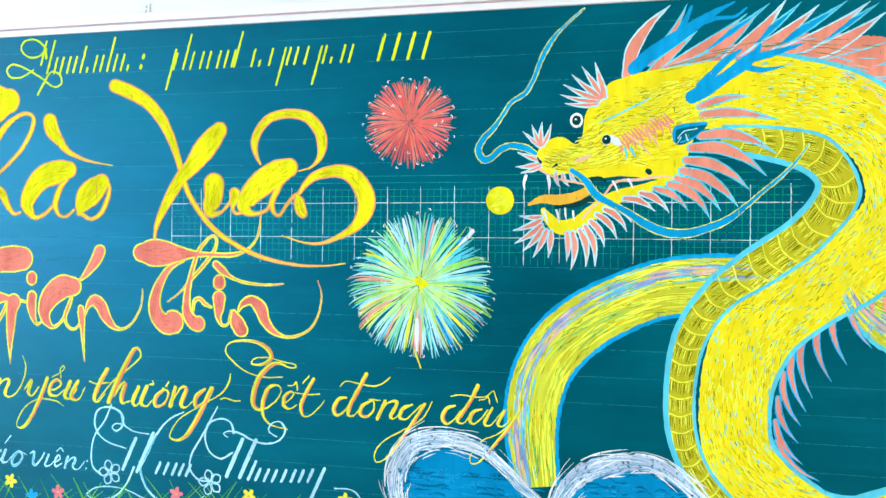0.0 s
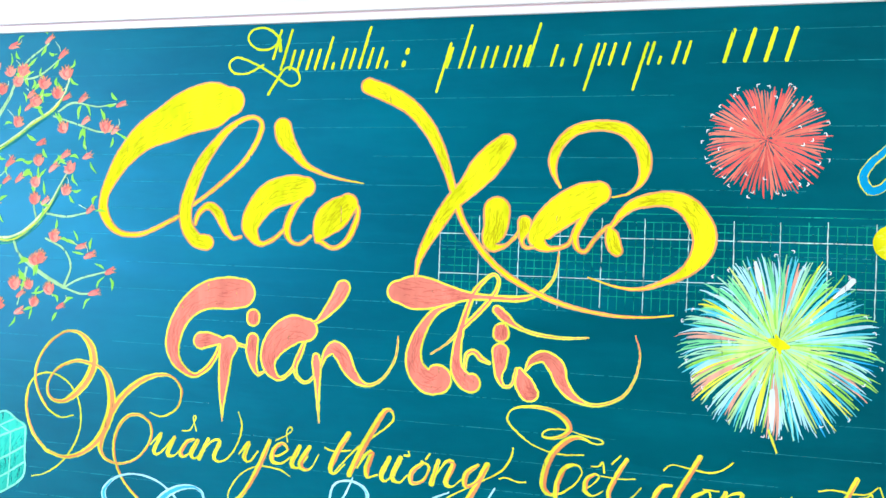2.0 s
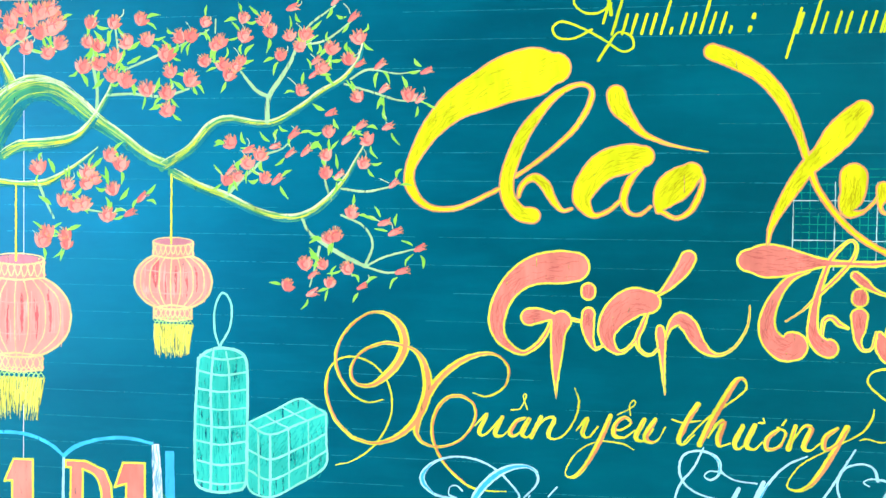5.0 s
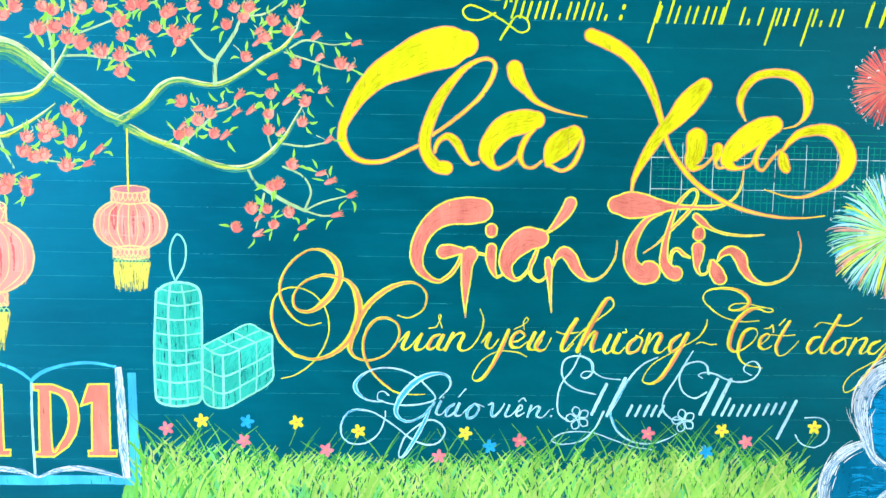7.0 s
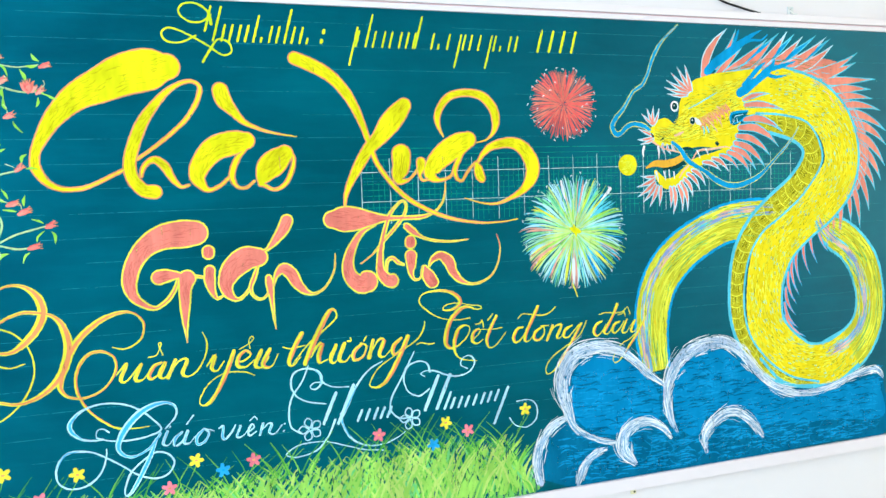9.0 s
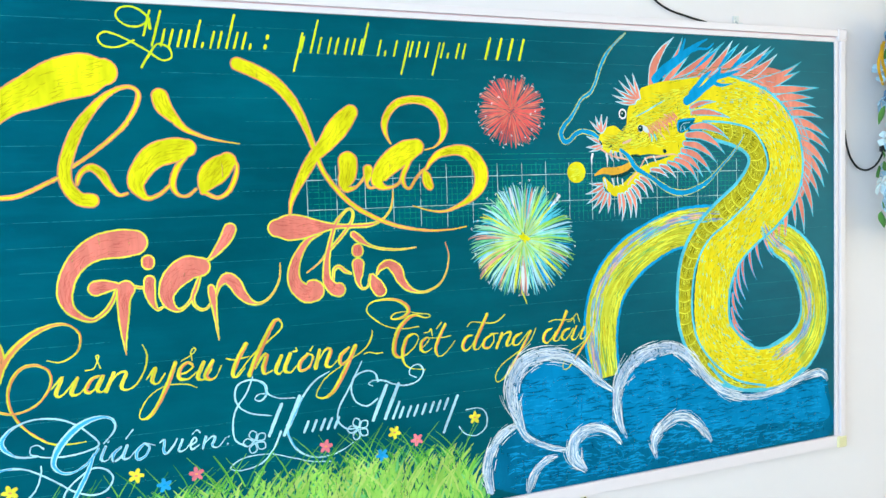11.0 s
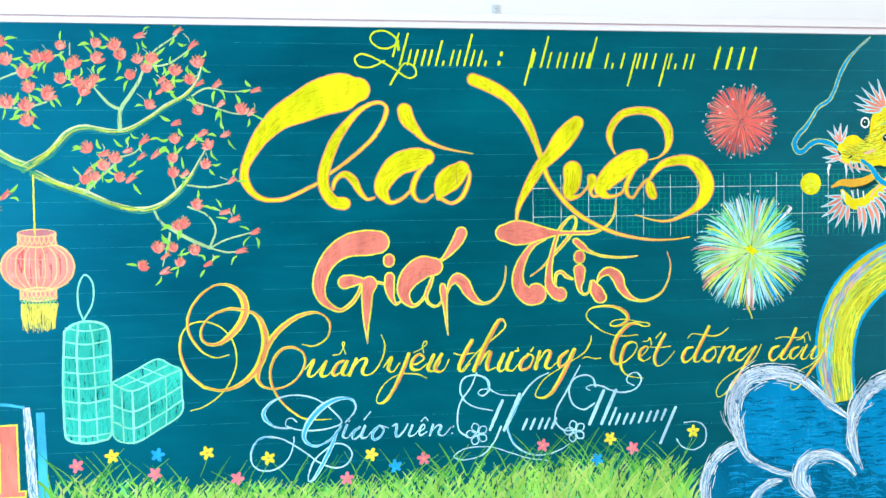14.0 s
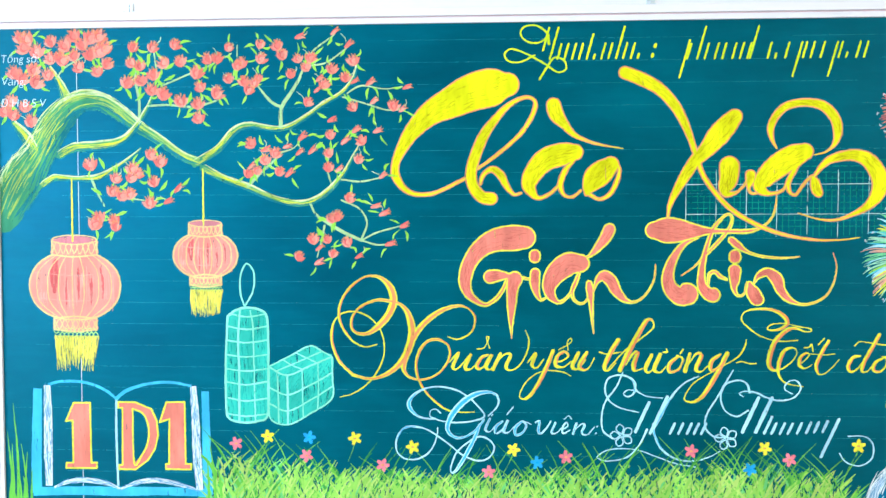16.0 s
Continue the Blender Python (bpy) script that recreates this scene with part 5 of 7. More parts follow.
for path in ([(249.5, 119.3, 0.42), (247, 117.2, 0.5), (244.3, 114.6, 0.77), (242.5, 112, 1.1), (241.2, 109.3, 0.99), (240.1, 106.3, 0.88), (238.5, 103.6, 0.99), (235.8, 101.9, 0.88), (234.1, 99.4, 0.88), (232.5, 97.1, 1.1), (230.4, 94.9, 1.32), (229.4, 92.8, 1.43), (230.4, 90.9, 1.49), (232, 91.2, 1.32), (233.6, 92.7, 1.38), (235.8, 93.5, 1.32), (238.6, 93, 1.43), (240.6, 91.9, 0.84)],
             [(247.5, 88.6, 1.05), (249.9, 86.8, 1.36), (252.1, 83.9, 1.58), (254.7, 82.3, 1.36), (257.8, 80.7, 1.3), (260.9, 78.6, 1.68), (264.5, 77, 1.7), (268.5, 76.7, 1.7), (272.5, 77.8, 1.5), (275.9, 79.4, 1.37), (278.8, 81.7, 0.95), (281.6, 84.3, 0.8), (284.5, 86.8, 0.76), (287.3, 89.8, 0.57), (289.3, 92.7, 0.4)]):
    ob = chalk_part("whisker", ribbon(([], []), path, 7.4, -0.22), BLUE, dragon)
    chalk_part("rim", ribbon(([], []), path, 7.0, 0.06), LEMON, ob)

pearl = drawing("chalk_pearl", "round solid yellow chalk ball before the dragon", "chalk drawing")
cu, cv = (233.8, 82.9)
chalk_part("disc", disc(cu, cv, 2.75, 2.2), YELLOW, pearl)
acc = ([], [])
for k in range(46):
    a2, r2 = random.uniform(0, 6.28), 2.3 * math.sqrt(random.random())
    ribbon(acc, [(cu + r2 * math.cos(a2) - 0.3, cv + r2 * math.sin(a2), 0.12), (cu + r2 * math.cos(a2) + 0.4, cv + r2 * math.sin(a2) + 0.2, 0.18)], 2.6)
chalk_part("scribble", acc, LEMON, pearl)

# ---- waves ----
SEA = chalk_material("sea_blue_chalk", srgb(0, 104, 142), 0.86, 82, 50, 6, 0.8)
SEA_LIGHT = chalk_material("light_sea_chalk", srgb(0, 130, 184), 0.93, 82, 50, 6, 0.86)
SEA_DARK = chalk_material("dark_sea_marks", srgb(0, 104, 146), 0.7, 82)
SEA_BRIGHT = chalk_material("bright_sea_chalk", srgb(14, 146, 204), 0.75, 82)
LILAC_DIM = chalk_material("grey_blue_marks", srgb(120, 165, 205), 0.85, 30)
FOAM = chalk_material("foam_chalk", srgb(190, 202, 230), 0.72, 30, 55, 1.3)
sea = drawing("chalk_waves", "blue chalk sea with white curling crests", "chalk drawing")
chalk_part("water", patch(([], []), [(206.8, 3.3), (205.9, 7.5), (207.3, 12.4), (210.9, 16.7), (214.8, 18.6), (213, 23.3), (212.9, 29.9), (216.5, 34.6), (223.1, 35.8), (231.4, 33.5), (239, 26.9), (244, 23.6), (246.6, 27.3), (251.5, 31.7), (259.8, 33.4), (266.4, 31.8), (272.1, 25.6), (279.9, 19.7), (289, 16.9), (300.5, 17.6), (311.3, 20.1), (319.6, 20.2), (321.1, 15.9), (322.3, 1), (301.5, 0.5), (270.8, 0), (242.8, -0.1), (225.5, -0.1), (217.2, -0.4)] , 1.4), SEA, sea)
chalk_part("water_light", patch(([], []), [(216, 25.1), (218.1, 31.5), (223.9, 33.8), (232.2, 31.4), (239.8, 25.3), (242.3, 19.6), (241.3, 13.6), (234.4, 15.3), (229.5, 12.2), (221.7, 14), (216.9, 18.4)], 1.9), SEA_LIGHT, sea)
chalk_part("water_light", patch(([], []), [(246.4, 19.9), (247.8, 25.9), (253.3, 30.7), (261.7, 31.9), (269.2, 27), (277.9, 19.9), (289, 16), (301.6, 16.1), (316.9, 18.1), (320, 14.3), (320.5, 5.5), (301.5, 7.1), (276.8, 8.8), (271, 13.3), (264.3, 15.3), (257.6, 13.4), (254.8, 8.6), (249.3, 10.9)], 1.9), SEA_LIGHT, sea)
u0, v0 = (209.3, 5.5)
u1, v1 = (321.4, 15.9)
dark, pale = ([], []), ([], [])
for k in range(1700):
    u, v = random.uniform(u0 + 2, u1), random.uniform(0.8, 31)
    top = 13 if u < (213.7, 19.5)[0] else (30 if u < (239, 26.9)[0] else (24 if u < (245.1, 24.7)[0] else (33 if u < (268.3, 28.4)[0] else 22)))
    if v > top:
        continue
    acc = dark if k % 5 < 2 else pale
    ln = random.uniform(2.0, 6.0)
    if u + ln > u1 or (u < 225 and u + ln > 248 and v > 20):
        continue
    sw = random.uniform(-0.3, 0.7)
    ribbon(acc, [(u, v, 0.1), (u + ln * 0.33, v + sw, random.uniform(0.2, 0.5)), (u + ln * 0.66, v + sw * 0.9, random.uniform(0.2, 0.5)), (u + ln, v + random.uniform(-0.5, 0.5), 0.1)], 2.3 + 0.0004 * k, rounded=False)
tagged(chalk_part("dark_water_grain", dark, SEA_DARK, sea), kind="stuff")
rng = random.Random(88)
for k in range(34):
    u, v, r = rng.uniform(210, 312), rng.uniform(2.5, 12), rng.uniform(1.8, 4.5)
    a0 = rng.uniform(0, 6.28)
    ribbon(pale, [(u + r * math.cos(a0 + 0.7 * j) * 1.3, max(0.8, v + r * math.sin(a0 + 0.7 * j) * 0.8), 0.12 + 0.05 * (j % 2)) for j in range(5)], 3.0, rounded=False)
tagged(chalk_part("pale_water_grain", pale, SEA_BRIGHT, sea), kind="stuff")
for spine in ([(217, 14.4, 0.77), (215.2, 19.6, 2.1), (213.4, 24.7, 3.41), (213.8, 29.8, 4.03), (216.9, 34.4, 4.34), (222.3, 35.9, 3.72), (228.1, 35.3, 3.1), (233.9, 32.3, 2.4), (239.8, 26.8, 1.65), (244.4, 23.4, 0.66)], [(214.8, 18.6, 0.75), (217.6, 14.6, 1.08), (223.3, 11.4, 0.96), (229.1, 9.9, 0.8)],
              [(247.7, 10.1, 0.68), (245.6, 15.3, 1.82), (244.9, 21.6, 2.72), (246.4, 26.8, 3.63), (251, 31.5, 4.08), (257.6, 33.6, 3.85), (264, 33.3, 3.15), (269.6, 29.5, 2.88), (275.4, 23.4, 2.34), (281.9, 18.8, 2.4), (291, 16.2, 2.09), (300.5, 17.1, 1.9), (310.2, 19.5, 1.75), (318, 20.4, 1.8), (320.9, 17.6, 0.8)],
              [(206.7, 2.2, 2.1), (205.8, 7.5, 2.32), (207, 12.4, 2.25), (210.3, 16.5, 2.01), (214.8, 18.6, 1.35)], [(234.8, 3.3, 1.12), (231.5, 7.3, 3.2), (231.4, 11.6, 3.2), (234.7, 14, 2.56), (239.6, 14, 1.82), (243.8, 11.6, 1.15), (246, 8.8, 0.51)],
              [(257.5, 3.3, 0.85), (256.8, 8, 2.1), (260.4, 12.1, 2.8), (265.6, 13.8, 2.62), (270.9, 11.5, 2.16), (274.8, 7.4, 1.62), (276.5, 4.9, 0.54)], [(217.3, 0.5, 1.39), (219.3, 5.1, 1.76), (223.2, 8.1, 1.28), (226.1, 8.6, 0.46)]):
    ob = chalk_part("crest", ribbon(([], []), [(u, v, w) for u, v, w in spine], 6.6, -0.5, rough=0.2), FOAM, sea)
    stuff_part("foam_grain", streaks(([], []), [(u, v, w * 1.25) for u, v, w in spine], int(8.5 * len(spine)), 7, 0.22, 7.0, -1.02, 1.02, 41, 0.5), WHITE, ob)
    stuff_part("loose_foam", streaks(([], []), [(u, v, w * 1.7 + 0.3) for u, v, w in spine], int(2.2 * len(spine)), 5, 0.16, 7.1, -1.0, 1.0, 43, 0.7), WHITE, ob)
    stuff_part("gap_grain", streaks(([], []), spine, int(6 * len(spine)), 5, 0.16, 7.3, -0.95, 0.95, 42, 0.4), LILAC_DIM, ob)

# ---- fireworks ----
MINT = chalk_material("mint_chalk", srgb(130, 220, 160), 0.92, 30)
LIME = chalk_material("lime_chalk", srgb(165, 222, 95), 0.92, 30)
RED = chalk_material("red_coral_chalk", srgb(246, 104, 100), 0.96, 30)


BLUSH = chalk_material("blush_chalk", srgb(240, 168, 150), 0.92, 30)
CREAM_LIME = chalk_material("pale_lime_chalk", srgb(206, 228, 140), 0.94, 30)
PALE_MINT = chalk_material("pale_mint_chalk", srgb(172, 228, 198), 0.94, 30)


def ray_path(c, a, r0, r1, w, bow, droop):
    """A ray from r0 to r1 at angle a, bowed to one side and sagging at its end."""
    d = np.array((math.cos(a), math.sin(a) * 0.97))
    n = np.array((-d[1], d[0])) * bow * (r1 - r0)
    fall = np.array((0, -droop)) * abs(d[0])
    return [(*(c + d * r0), w * 0.55), (*(c + d * (r0 * 0.5 + r1 * 0.5) + n), w), (*(c + d * (r0 * 0.15 + r1 * 0.85) + n * 0.6 + fall * 0.5), w * 0.8), (*(c + d * r1 + fall), w * 0.2)]


def firework(label, centre, radius, colours, inner, count, fill, width, droop, hooks, seed):
    """Bowed rays side by side round a centre, shorter ones over them near the heart, and white hooks at the tips."""
    ob = drawing("chalk_firework", label, "chalk drawing", "fireworks")
    rng = random.Random(seed)
    c = np.array(centre)
    mats = []
    while len(mats) < count:
        mats += [rng.choice(colours)] * rng.choice((1, 1, 2, 3))
    for k in range(count):
        a = 2 * math.pi * (k + rng.uniform(-0.3, 0.3)) / count
        r0, r1 = radius * rng.uniform(0.08, 0.45), radius * rng.uniform(0.84, 1.03)
        chalk_part("ray", ribbon(([], []), ray_path(c, a, r0, r1, width * rng.uniform(0.7, 1.4), rng.uniform(-0.05, 0.03), droop * rng.uniform(0.6, 1.3)), 2.0 + 0.01 * (k * 37 % count), rough=0.03, rounded=False, step=1.5), mats[k], ob)
    for j, mat in enumerate(inner):
        acc = ([], [])
        for k in range(fill // len(inner)):
            a = rng.uniform(0, 2 * math.pi)
            ribbon(acc, ray_path(c, a, radius * rng.uniform(0.0, 0.2), radius * rng.uniform(0.3, 0.72), width * rng.uniform(0.6, 1.2), rng.uniform(-0.04, 0.04), 0.0), 4.2 + rng.uniform(0, 0.8), rough=0.03, rounded=False, step=1.5)
        stuff_part("ray_fill", acc, mat, ob)
    for k in range(hooks):
        a = 2 * math.pi * (k + rng.uniform(-0.3, 0.3)) / hooks
        p = c + radius * (rng.uniform(0.9, 1.03) if k % 3 else rng.uniform(0.4, 0.9)) * np.array((math.cos(a), math.sin(a)))
        d = np.array((math.cos(a), math.sin(a))) * 0.35
        n = np.array((-d[1], d[0])) * rng.choice((-1, 1))
        chalk_part("spark", ribbon(([], []), [(*(p - d), 0.12), (*p, 0.17), (*(p + n * 1.2), 0.14)], 5.2, rough=0.02), WHITE, ob)
    return ob


firework("round coral red chalk firework with white sparks", (215.4, 98.6), 9.5, (RED, RED, CORAL), (RED, CORAL), 112, 90, 0.3, 0.3, 40, 3)
big = firework("large multicoloured chalk firework with a yellow heart", (217.8, 66.4), 15.0, (MINT, PALE_MINT, AQUA, SKY, LEMON, ICE, LIME, BLUSH, CREAM_LIME, LIME, PALE_MINT, AQUA, MINT, ICE), (CREAM_LIME, PALE_MINT, LIME, CREAM_LIME), 240, 170, 0.33, 1.2, 30, 5)
cu, cv = (218.1, 66.6)
strokes_part("heart", YELLOW, big, [[(cu - 1.2, cv + 0.5, 0.8), (cu, cv, 1.6), (cu + 1.3, cv - 0.4, 0.8)], [(cu - 0.4, cv + 1.4, 0.4), (cu, cv, 1.0), (cu + 0.2, cv - 1.4, 0.4)]], 5.6)
for path in ([(217.4, 59.2, 0.76), (217.4, 55.8, 0.9), (217.5, 53.1, 0.27)], [(214.3, 79.2, 0.47), (214.8, 77.3, 0.85), (215.3, 74.9, 0.4)], [(225.8, 74.2, 0.36), (227.6, 75.9, 0.81), (228.4, 76.9, 0.9)]):
    strokes_part("white_streak", WHITE, big, [path], 5.6)
strokes_part("tail", LEMON, big, [[(217, 53.1, 0.36), (217.6, 51.5, 0.36), (218.3, 49.7, 0.27)]], 5.5)

# ---- blossom branch ----
BARK = chalk_material("bark_green_chalk", srgb(70, 146, 112), 0.94, 50, 40, 9)
BARK_LIGHT = chalk_material("pale_bark_chalk", srgb(176, 190, 96), 0.88, 50, 60, 8)
BARK_TOP = chalk_material("bark_highlight_chalk", srgb(222, 228, 172), 0.85, 50)
BARK_GREEN = chalk_material("soft_green_bark_chalk", srgb(90, 166, 104), 0.86, 50, 60, 8)
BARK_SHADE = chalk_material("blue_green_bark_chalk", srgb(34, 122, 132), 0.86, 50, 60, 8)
TWIG = chalk_material("pale_twig_chalk", srgb(178, 208, 150), 0.8, 40)
LEAF = chalk_material("leaf_green_chalk", srgb(158, 222, 84), 0.93, 40)
PETAL = chalk_material("petal_coral_chalk", srgb(255, 140, 126), 0.95, 70)
PETALS = [PETAL, chalk_material("petal_deep_chalk", srgb(252, 122, 112), 0.93, 60), chalk_material("petal_pale_chalk", srgb(255, 158, 142), 0.93, 80)]
PETAL_DARK = chalk_material("petal_red_marks", srgb(238, 100, 98), 0.9, 70)
tree = drawing("chalk_blossom_branch", "chalk peach branch with coral blossoms and green leaves", "chalk drawing")
BOUGHS = (
    [(0.9, 75.1, 7.6), (5.2, 83.7, 10.6), (9.9, 90.7, 8.12), (14.2, 97.7, 7.56), (19.2, 102.2, 5.67), (24.7, 102.7, 4.59), (29.5, 100.2, 4.05), (34.3, 96.6, 2.97), (39, 93.7, 2.43), (44.5, 89.8, 2.21), (48.8, 88.1, 2.1)],
    [(8.8, 90.4, 3.24), (6.5, 94.5, 2.8), (3.6, 97.8, 1.4)], [(17.1, 102.8, 3.36), (15.2, 107.1, 1.68), (12.8, 111.1, 0.67)],
    [(14.8, 89.9, 1.96), (18.3, 91.7, 2.29), (24.5, 92.2, 2.29), (30.1, 93.4, 1.76), (33.6, 96.6, 1.3), (37.1, 101.9, 0.95), (38.1, 104.6, 0.56)],
    [(10.3, 82.6, 1.4), (13.3, 84.5, 1.68), (18.2, 84.3, 1.12), (23.7, 84.5, 1.62), (27.9, 86.5, 0.94), (32.1, 89.2, 0.67), (34.9, 91.5, 0.41)],
    [(47.9, 87.8, 1.95), (53.4, 91.1, 1.82), (57.5, 95.5, 1.69), (60.9, 96.8, 1.43), (66.3, 96, 1.22), (70.3, 96.3, 1.22), (75.1, 98.9, 1.17), (79.1, 101.8, 1.08), (83.2, 104.2, 0.95), (85.8, 107.4, 0.68), (86.8, 110.7, 0.39), (85.9, 112.7, 0.26)],
    [(49.9, 86.7, 2.02), (55.3, 84, 1.76), (60.7, 82.1, 1.75), (66.1, 79.7, 1.49), (70.2, 78.6, 1.48), (75.6, 78.6, 1.35), (80.3, 81.7, 1.26), (83.7, 85.6, 0.94), (85.3, 88.3, 0.68), (87.1, 91.6, 0.52), (88.4, 93.6, 0.42)])
for spine in BOUGHS:
    ob = chalk_part("limb", ribbon(([], []), spine, 1.6, -0.2, rough=0.24), BARK, tree)
    top = 1 if spine[0][0] < spine[-1][0] else -1
    wide = len(spine) > 8 and spine[0][2] > 4
    stuff_part("light_grain", streaks(([], []), spine, int(9 * len(spine)), 8, 0.24 if wide else 0.16, 2.1, *sorted((-0.3 * top, 0.95 * top)), 51), BARK_LIGHT, ob)
    stuff_part("green_grain", streaks(([], []), spine, int(6 * len(spine)), 8, 0.22 if wide else 0.14, 2.3, -0.95, 0.95, 52), BARK_GREEN, ob)
    stuff_part("shade_grain", streaks(([], []), spine, int(5 * len(spine)), 7, 0.3 if wide else 0.16, 2.5, *sorted((-1.0 * top, -0.35 * top)), 55, 0.3), BARK_SHADE, ob)
    stuff_part("lemon_grain", streaks(([], []), spine, int(2 * len(spine)), 5, 0.12, 2.6, -0.6, 0.8, 54), GOLD, ob)
    stuff_part("top_light", streaks(([], []), spine, int(5 * len(spine)), 6, 0.2, 2.8, *sorted((0.7 * top, 1.04 * top)), 53, 0.3), BARK_TOP, ob)
TWIGS = ([(68.6, 96.3, 0.91), (68.8, 100.7, 0.91), (71.1, 104.3, 0.81), (73.1, 107.6, 0.7), (74.6, 111.5, 0.41)], [(68.6, 101, 0.68), (66.3, 102.3, 0.68), (63.4, 105.7, 0.42)], [(60.7, 82.4, 0.81), (63.9, 85.7, 0.67), (66.2, 87.7, 0.54), (68.9, 90.4, 0.42)], [(75.6, 78.1, 0.56), (76.9, 75.7, 0.56), (79.6, 73.7, 0.7), (83.6, 71.4, 0.81), (87.7, 69.5, 0.65)],
         [(84.5, 104.1, 0.39), (87.8, 105.8, 0.41), (93.2, 105, 0.26), (97.4, 105.5, 0.27)], [(83.4, 103.2, 0.39), (88.5, 101.7, 0.39), (93.8, 100.1, 0.39), (97.8, 100.2, 0.26)], [(87.7, 69.5, 0.39), (91.4, 71.4, 0.41), (97.3, 73, 0.26)], [(87.7, 69.5, 0.39), (91.4, 68.5, 0.42), (94.4, 68.7, 0.26)], [(87.7, 69.8, 0.52), (89, 73.7, 0.42), (87.2, 77, 0.39), (83, 79, 0.41)],
         [(83, 83.9, 0.41), (87.7, 83.4, 0.42), (93.1, 84.5, 0.26)], [(34.5, 97.5, 0.67), (34.6, 102.6, 0.67), (33.7, 108, 0.56), (34.2, 112.2, 0.4)], [(36.7, 101.5, 0.52), (41.9, 101.7, 0.52), (48, 101.2, 0.56), (53.5, 102.7, 0.39)], [(40.3, 106.3, 0.41), (46.7, 108.9, 0.41), (52.2, 111.1, 0.4), (57, 113.7, 0.26)],
         [(75.2, 110.4, 0.26), (79.8, 111.4, 0.41), (84.5, 114.7, 0.28)], [(74.6, 111.2, 0.41), (76.5, 114.1, 0.41), (81.5, 117.7, 0.26)], [(81, 81.7, 0.42), (79.7, 86.3, 0.39), (80.4, 91.6, 0.39)], [(68.9, 90.4, 0.42), (71.7, 91.4, 0.26), (74.4, 94.3, 0.26)], [(22.7, 84.1, 0.67), (24.3, 80.5, 0.42), (25.7, 77.8, 0.42)], [(27.8, 80.5, 0.28), (32.6, 79.5, 0.4), (38.8, 78.7, 0.27)],
         [(78.9, 73, 0.54), (78.2, 69.7, 0.42), (77.1, 65.6, 0.27)], [(83.9, 71.4, 0.41), (85.2, 67.7, 0.28)], [(14.4, 108.2, 0.42), (16.6, 110.8, 0.39), (21.4, 113.4, 0.27)], [(17.3, 113.5, 0.28), (21.4, 110.1, 0.4), (26.2, 110, 0.27)], [(39.2, 107.9, 0.41), (38.6, 111.9, 0.41), (38.2, 115.2, 0.27)], [(58.4, 115.6, 0.26), (58.3, 113, 0.27)])
for spine in TWIGS:
    strokes_part("twig", TWIG, tree, [spine], 2.9, 0.04)
# blossoms, one row for each part of the crown
BLOSSOMS = (
    [(5.6, 117.9), (6.5, 115.5), (13.2, 116.9), (16.6, 115.9), (9.7, 114.6), (18.8, 118.1), (20.8, 116.1), (25, 118.1), (26.3, 115.2), (22.8, 113.8), (13.1, 112.9), (18.7, 113.5), (20, 110.8), (26.9, 111.5), (24.4, 109.7)],
    [(4, 109.6), (8.9, 110.2), (12.4, 109), (9.5, 107.4), (6.1, 108.2), (3.2, 102.9), (6.6, 101.5), (8, 98), (3.8, 99.5), (1.5, 100.5), (15.2, 113.2), (15.9, 112.4), (7.4, 117.4), (22.9, 117.7), (24.9, 114.5)],
    [(33.2, 115.3), (38, 115.2), (43.4, 115.8), (32.7, 111.6), (34.9, 110.9), (40.6, 111.5), (44.7, 111.8), (31.7, 107), (35.1, 107.5), (38.1, 108.8), (37.8, 105.2), (40.5, 104.2), (44.6, 102.5), (49.4, 105.8), (48.7, 101.8), (48.9, 98.5), (48.5, 109.1), (51.3, 112.4)],
    [(22.4, 87.5), (37.3, 89.9), (39.6, 88.2), (32.7, 86.5), (32.4, 84.4), (28.6, 84.3), (37.8, 83.4), (27.8, 81.2), (32, 80.5), (36.8, 78.4), (41.3, 78.8), (43.7, 81.8), (24.3, 74.8), (28.1, 74.4), (53.4, 104.3), (34.1, 85.4), (30, 80.2), (23.3, 73.3), (28.4, 72.8)],
    [(56.3, 115), (53.6, 112.4), (63.8, 115.6), (59.3, 111.3), (64, 112.3), (56.3, 107.7), (59.9, 107), (63.4, 107.7), (61, 105), (73.2, 117.4), (67.8, 115.3), (69.1, 113.1), (72.8, 112.2), (75.8, 112.4), (74.8, 110.2), (71.1, 108.6), (58.3, 110.6), (62.3, 106.6)],
    [(81.5, 118.4), (84.8, 115.3), (85.9, 111.6), (80.8, 109.7), (77.8, 107.5), (79.1, 106.2), (84.1, 107.7), (86.1, 106.8), (89.8, 106.5), (98.5, 105.3), (77.4, 104.9), (75.1, 102), (85.8, 100.8), (90.7, 102.1), (95.4, 101), (97.4, 100.2), (80.7, 97.8), (86.4, 95.5)],
    [(61.5, 92.4), (64.9, 91), (67.3, 90.1), (64.9, 88.5), (70, 91.7), (73.7, 93.9), (73, 90.3), (61.5, 87.1), (60.8, 85.3), (68.2, 85.7), (70.5, 85.3), (76, 90.6), (80.4, 94.3), (83.8, 92.9), (80, 90), (87.8, 92.9), (91.5, 95.2), (87.1, 88.5), (62.8, 86)],
    [(80, 86.7), (82.4, 86.3), (92.7, 84.7), (85, 79.4), (91, 77.6), (93, 75.9), (97.7, 73), (94.4, 68.7), (80.6, 74.6), (76.2, 69.7), (77.6, 67.7), (79.6, 69.7), (72.8, 65.6), (77.5, 64.3), (80.9, 66.3), (84.3, 69), (87, 65.7), (81.8, 75.1)])
